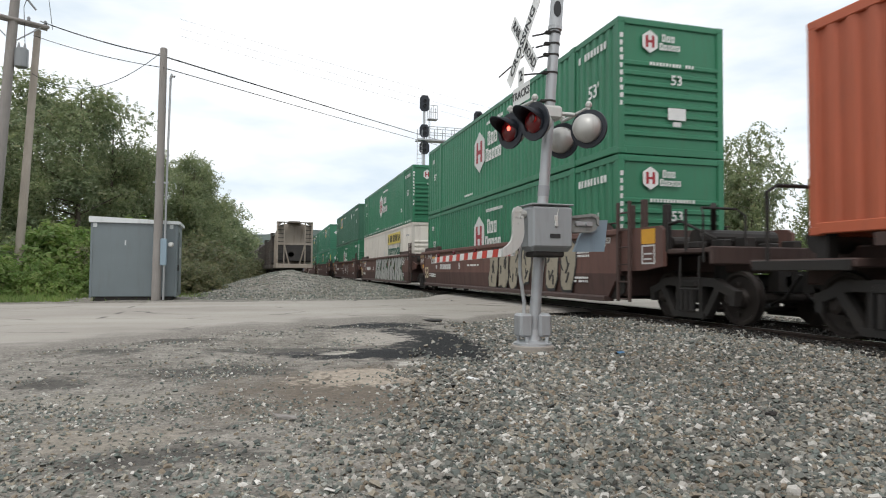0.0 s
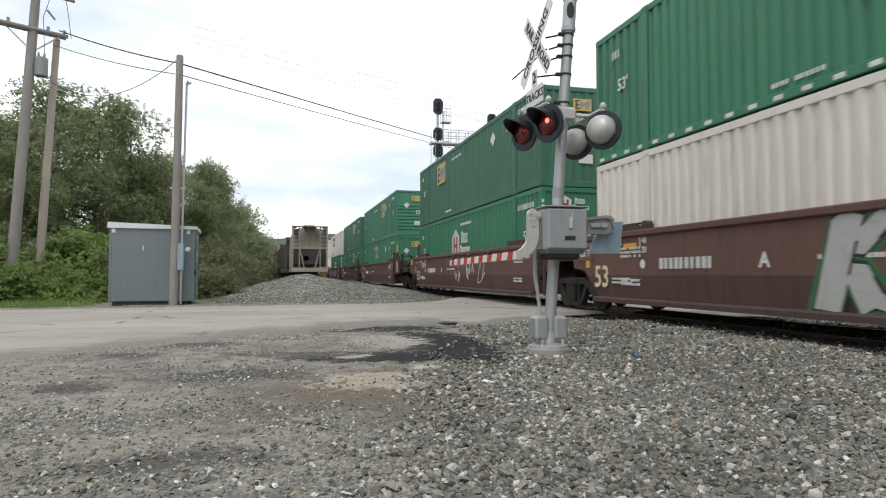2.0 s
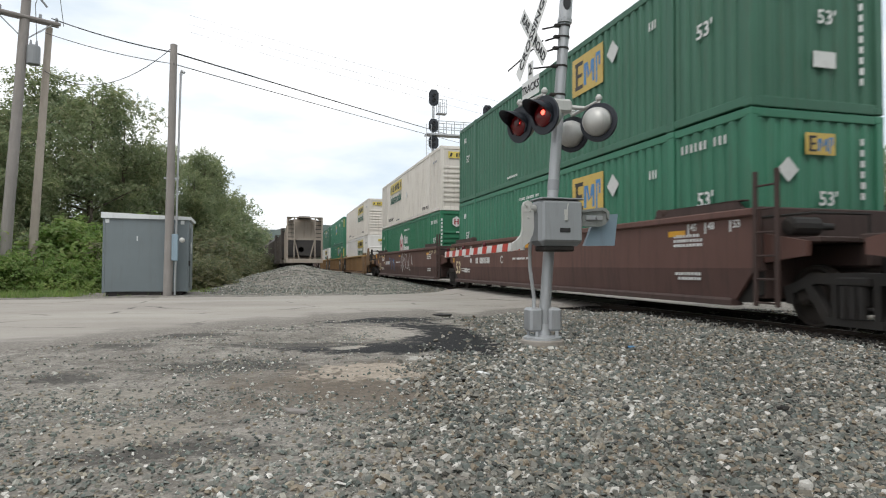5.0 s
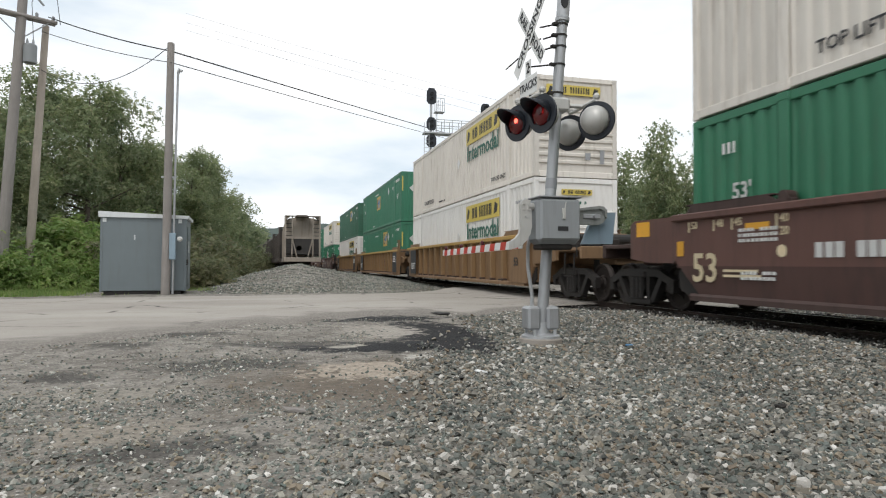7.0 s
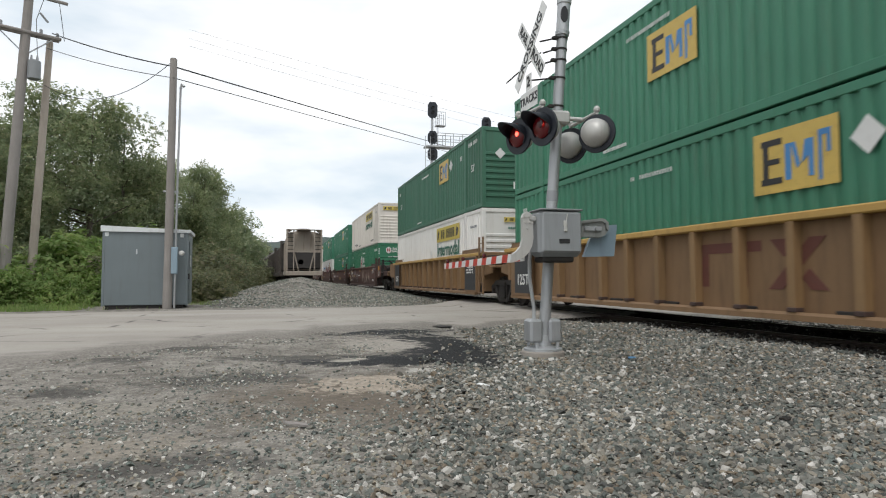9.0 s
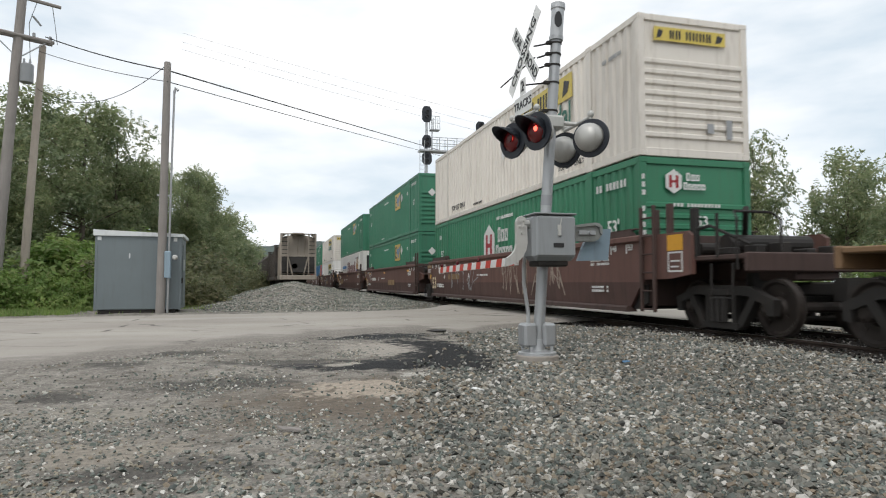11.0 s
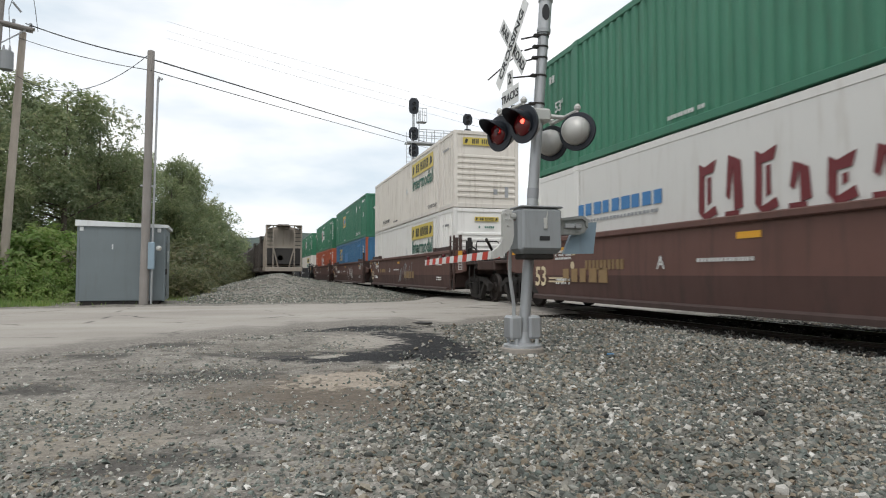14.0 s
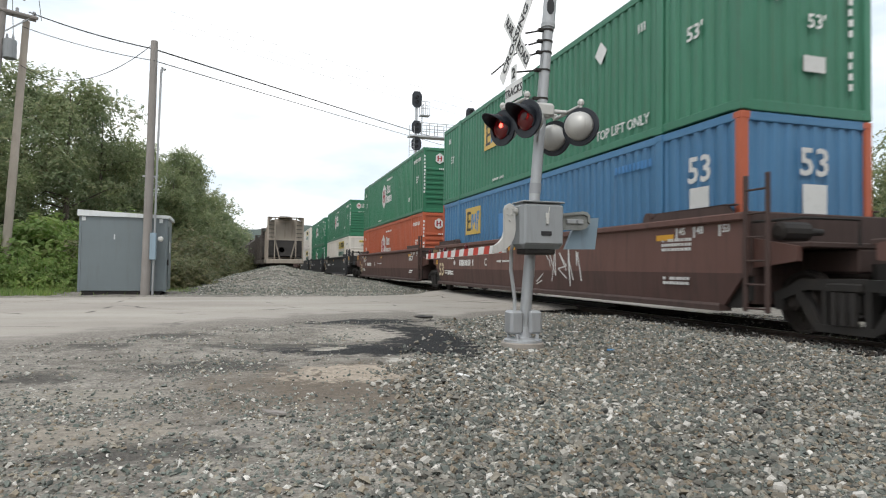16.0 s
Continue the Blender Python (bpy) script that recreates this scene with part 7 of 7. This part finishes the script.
kinds = [tree(s, 10.0, 3.6, n, leaf, LEAF, L_TREE, pose(x, y, -0.1, 0, 0, s * 50), bare) for s, x, y, bare, n, leaf in
         ((101, -9.6, 37.4, 0.08, 26000, 0.092), (102, -14.2, 38.0, 0.06, 26000, 0.092), (103, -6.2, 100.0, 0.1, 8000, 0.20), (104, 25.5, 42.5, 0.2, 13000, 0.125))]
rnd = random.Random(77)


def put(k, x, y, h, wide=1.0):
    s = h / 10.0
    copy_thing(kinds[2 if y > 70 else 3 if x > 0 else k % 2], Matrix.Translation((x, y, -0.1)) @ Matrix.Rotation(rnd.uniform(0, 6.28), 4, "Z") @ Matrix.Diagonal((s * wide, s * wide, s, 1)))


kinds[0].matrix_basis = kinds[0].matrix_basis @ Matrix.Diagonal((1.1, 1.1, 1.12, 1))
for k, (x, y, h, w) in enumerate([(-12.9, 41.3, 11.4, 1.0), (-17.0, 36.5, 11.0, 1.1), (-21.0, 40.0, 12.0, 1.1), (-8.9, 41.6, 11.6, 0.8), (-8.4, 46.9, 8.8, 1.0), (-6.2, 51.0, 8.5, 1.0), (-5.6, 55.0, 9.7, 0.75), (-11.5, 49.0, 10.5, 1.1),
                                  (-6.4, 57.5, 10.0, 0.9), (-6.0, 64.0, 10.6, 0.9), (-9.5, 60.0, 10.0, 1.1), (-5.8, 73.0, 9.4, 1.0), (-5.4, 83.0, 10.0, 1.0), (-5.2, 92.0, 9.8, 1.1), (-5.4, 108.0, 8.8, 1.1),
                                  (-5.2, 125.0, 9.2, 1.2), (-5.0, 145.0, 10.0, 1.2), (-4.5, 170.0, 10.5, 1.3), (-4.0, 200.0, 11.0, 1.3), (-3.0, 240.0, 12.0, 1.4), (-14.0, 45.0, 11.0, 1.1), (-12.0, 33.2, 7.6, 1.0), (-16.0, 31.0, 8.0, 1.1),
                                  (-20.0, 31.0, 9.5, 1.1), (-24.0, 33.0, 10.5, 1.2), (-28.0, 28.0, 10.0, 1.2), (-26.0, 20.0, 9.0, 1.2), (-27.0, 10.0, 9.0, 1.2)]):
    put(k, x, y, h, w)
# beyond the train
for k, (x, y, h, w) in enumerate([(25.0, 37.0, 9.6, 0.8), (27.0, 34.0, 9.0, 0.8), (27.4, 31.0, 8.8, 0.8), (29.5, 27.0, 7.0, 1.0), (29.0, 23.0, 7.6, 0.8), (30.0, 20.0, 7.0, 0.9), (31.0, 38.0, 8.6, 1.1),
                                  (33.0, 30.0, 8.0, 1.1), (30.0, 46.0, 9.5, 1.1), (33.0, 16.0, 7.5, 1.1), (34.0, 9.0, 8.0, 1.1), (26.0, 52.0, 9.0, 1.1), (24.0, 62.0, 9.0, 1.1), (36.0, 2.0, 8.0, 1.2)]):
    put(k, x, y, h * 1.14, w * 0.9)


def bush(seed, m, leaves=5200, label="bright green bush on the road's verge", mat=LEAF_BRIGHT):
    rnd2 = random.Random(seed)
    b = thing("bush", label, "bush", m, "bushes along the road")
    st = Build()
    clumps = []
    for k in range(11):
        a, r = rnd2.uniform(0, 6.28), rnd2.uniform(0.1, 0.85)
        tip = Vector((r * math.cos(a), r * math.sin(a), rnd2.uniform(0.35, 1.35) * (1.1 - 0.4 * r)))
        st.tube((0.1 * math.cos(a), 0.1 * math.sin(a), 0), tip, 0.02, 0.008, 5)
        clumps.append((*tip, rnd2.uniform(0.22, 0.42)))
        clumps.append((tip.x * 1.1, tip.y * 1.1, tip.z * 0.5, rnd2.uniform(0.25, 0.4)))
    part("stems", st, BARK, b)
    part("foliage", leaf_cloud("foliage", clumps, leaves, 0.065, seed, mat, 0.9), mat, b, "dense small leaves")
    return b


b0 = bush(301, pose(-8.0, 26.2, -0.08))
b1 = bush(302, pose(-9.8, 27.0, -0.08))
b2 = bush(303, pose(-2.9, 30.8, -0.08), 4200, "dull olive scrub bush beside the siding", leaf_material("dry_scrub_leaves", [(0.14, 0.16, 0.09), (0.18, 0.21, 0.115), (0.24, 0.25, 0.14), (0.29, 0.26, 0.18)]))
for k, (x, y, s) in enumerate([(-7.2, 26.4, 0.75), (-9.0, 25.4, 0.9), (-10.6, 25.6, 1.3), (-11.6, 27.5, 1.8), (-6.6, 27.3, 0.9), (-12.6, 25.4, 1.3), (-14.5, 26.5, 1.8), (-9.3, 29.0, 1.9), (-7.0, 29.5, 1.6), (-5.5, 29.0, 1.5),
                                (-3.9, 29.5, 1.0), (-3.4, 32.5, 0.9), (-4.6, 33.0, 1.7), (-3.4, 37.0, 1.0), (-4.4, 40.5, 1.9), (-3.1, 44.0, 1.3), (-3.4, 49.0, 1.6), (-2.6, 55.0, 1.3), (-3.0, 62.0, 1.7), (-2.6, 70.0, 1.6), (-2.6, 80.0, 1.8), (-2.2, 92.0, 1.9),
                                (-17.0, 25.0, 1.6), (-20.0, 24.0, 1.6), (-6.5, 33.0, 2.2), (-7.6, 31.0, 2.0), (-5.6, 37.0, 2.2), (-5.8, 44.0, 2.3), (22.0, 36.0, 1.8), (22.5, 30.0, 1.8), (24.0, 25.0, 1.7), (25.0, 20.0, 1.7), (26.0, 14.0, 1.8)]):
    copy_thing(b2 if -6.2 < x < 0 else (b0, b1)[k % 2], Matrix.Translation((x, y, -0.08)) @ Matrix.Rotation(k * 1.9, 4, "Z") @ Matrix.Diagonal((s * 1.1, s * 1.1, s, 1)))


def grass_verge():
    rng = np.random.default_rng(9)
    n = 16000
    x = rng.uniform(-26, -2.2, n)
    y = 22.6 + 0.13 * x + 0.9 + 6 * rng.random(n) ** 2
    keep = ~((x > -6.2) & (y < 26) & (rng.random(n) < 0.97))
    x, y = x[keep], y[keep]
    n = len(x)
    h = rng.uniform(0.05, 0.26, n) * np.where(x > -6, 0.5, 1.0)
    a = rng.uniform(0, 6.28, n)
    w = 0.012
    dx, dy = rng.normal(0, 0.06, n), rng.normal(0, 0.06, n)
    p = np.stack([np.stack([x - w * np.cos(a), y - w * np.sin(a), np.full(n, -0.06)], 1), np.stack([x + w * np.cos(a), y + w * np.sin(a), np.full(n, -0.06)], 1), np.stack([x + dx, y + dy, h], 1)], 1).reshape(-1, 3)
    me = bpy.data.meshes.new("verge_grass")
    me.from_pydata(p.tolist(), [], np.arange(n * 3).reshape(-1, 3).tolist())
    me.materials.append(LEAF_BRIGHT)
    tagged(new("verge_grass", me), "short green and dry grass on the far road verge", "grass", kind="stuff")


grass_verge()


def far_hill():
    vs, fs = [], []
    nx, ny = 90, 14
    for j in range(ny + 1):
        for i in range(nx + 1):
            x = -420 + 840 * i / nx
            v = j / ny
            h = 54 * math.sin(min(1, v * 1.15) * math.pi / 2) * (0.75 + 0.35 * noise.noise((x * 0.006, 1.0, 0)) - 0.0006 * abs(x + 60))
            vs.append((x, 520 + 160 * v + 0.02 * x, h + 3.0 * noise.noise((x * 0.06, v * 9, 2)) + 1.5 * noise.noise((x * 0.2, v * 25, 4)) - 2))
    w = nx + 1
    fs = [(j * w + i, j * w + i + 1, (j + 1) * w + i + 1, (j + 1) * w + i) for j in range(ny) for i in range(nx)]
    me = bpy.data.meshes.new("backdrop_hill")
    me.from_pydata(vs, [], fs)
    m, n, l, b = nodes_of("hazy_wooded_hill", 0.9)
    co = n.new("ShaderNodeTexCoord").outputs["Object"]
    l.new(blend(n, l, ramp(n, l, noise_node(n, l, co, 0.18, 6, 0.7), 0.35, 0.65), (0.045, 0.066, 0.060, 1), (0.085, 0.11, 0.092, 1)), b.inputs["Base Color"])
    me.materials.append(m)
    tagged(new("backdrop_hill", me), "low wooded hill far beyond the track", "hill", kind="structure")


far_hill()


# ---- litter and small things on the ground ----
def litter():
    def flat_scrap(name, x, y, w, d, mat, label, cat, seed):
        r = random.Random(seed)
        k = 9
        z = ground_z(x, y) + 0.035
        ring = [(w * math.cos(6.283 * i / k) * r.uniform(0.7, 1.1), d * math.sin(6.283 * i / k) * r.uniform(0.7, 1.1)) for i in range(k)]
        b = Build()
        vs = [(px, py, r.uniform(-0.012, 0.006)) for px, py in ring] + [(px, py, r.uniform(-0.02, -0.008)) for px, py in ring] + [(0, 0, 0.008), (0, 0, -0.018)]
        fs = [(i, (i + 1) % k, 2 * k) for i in range(k)] + [(k + (i + 1) % k, k + i, 2 * k + 1) for i in range(k)] + [(i, k + i, k + (i + 1) % k, (i + 1) % k) for i in range(k)]
        b.add(vs, fs)
        solid(name, b, mat, label, cat, pose(x, y, z, 0, 0, seed * 40))

    flat_scrap("paper_scrap", 1.92, 5.84, 0.085, 0.035, SIGN_WHITE, "crumpled white paper scrap on the gravel", "litter", 3)
    flat_scrap("plastic_scrap", 4.39, 7.29, 0.06, 0.05, BLUE_PAINT, "crumpled pale blue plastic scrap on the ballast", "litter", 4)
    flat_scrap("paper_scrap", 3.88, 6.61, 0.045, 0.03, SIGN_WHITE, "small white scrap on the ballast", "litter", 5)
    flat_scrap("pale_stone", 6.9, 9.85, 0.09, 0.05, SIGN_WHITE, "pale flat stone on the ballast", "stone", 6)
    flat_scrap("asphalt_lump", 3.38, 12.9, 0.34, 0.20, GREASE, "black lump of broken asphalt at the road edge", "asphalt lump", 7)
    flat_scrap("wood_scrap", 0.15, 4.6, 0.13, 0.02, POLE_WOOD, "small weathered wood scrap in the dirt", "wood scrap", 8)
    flat_scrap("dark_stone", 3.55, 3.85, 0.05, 0.04, GREASE, "dark stone on the ballast", "stone", 9)


litter()


# ---- what moves ----
def motions():
    """The whole train rolls past at one speed, and its wheels turn with it."""
    for ob, m in ROLLING:
        walk(ob, [(0.0, m), (16.0, Matrix.Translation((0, -SPEED * 16.0, 0)) @ m)])
    turn = SPEED / 0.452
    # the two flashers take turns: the far one for 0.7 s, the near one for 0.8 s; added discs hide the unlit bulb
    for shade, far in BULB_COVERS:
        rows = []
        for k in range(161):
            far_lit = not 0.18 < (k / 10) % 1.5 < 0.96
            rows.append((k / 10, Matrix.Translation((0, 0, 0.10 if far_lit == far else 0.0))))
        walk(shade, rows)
    for w, dy in WHEELS:
        walk(w, [(k / FPS, Matrix.Translation((0, dy, 0.452)) @ Matrix.Rotation(turn * k / FPS, 4, "X")) for k in range(0, 16 * FPS + 1)])


motions()
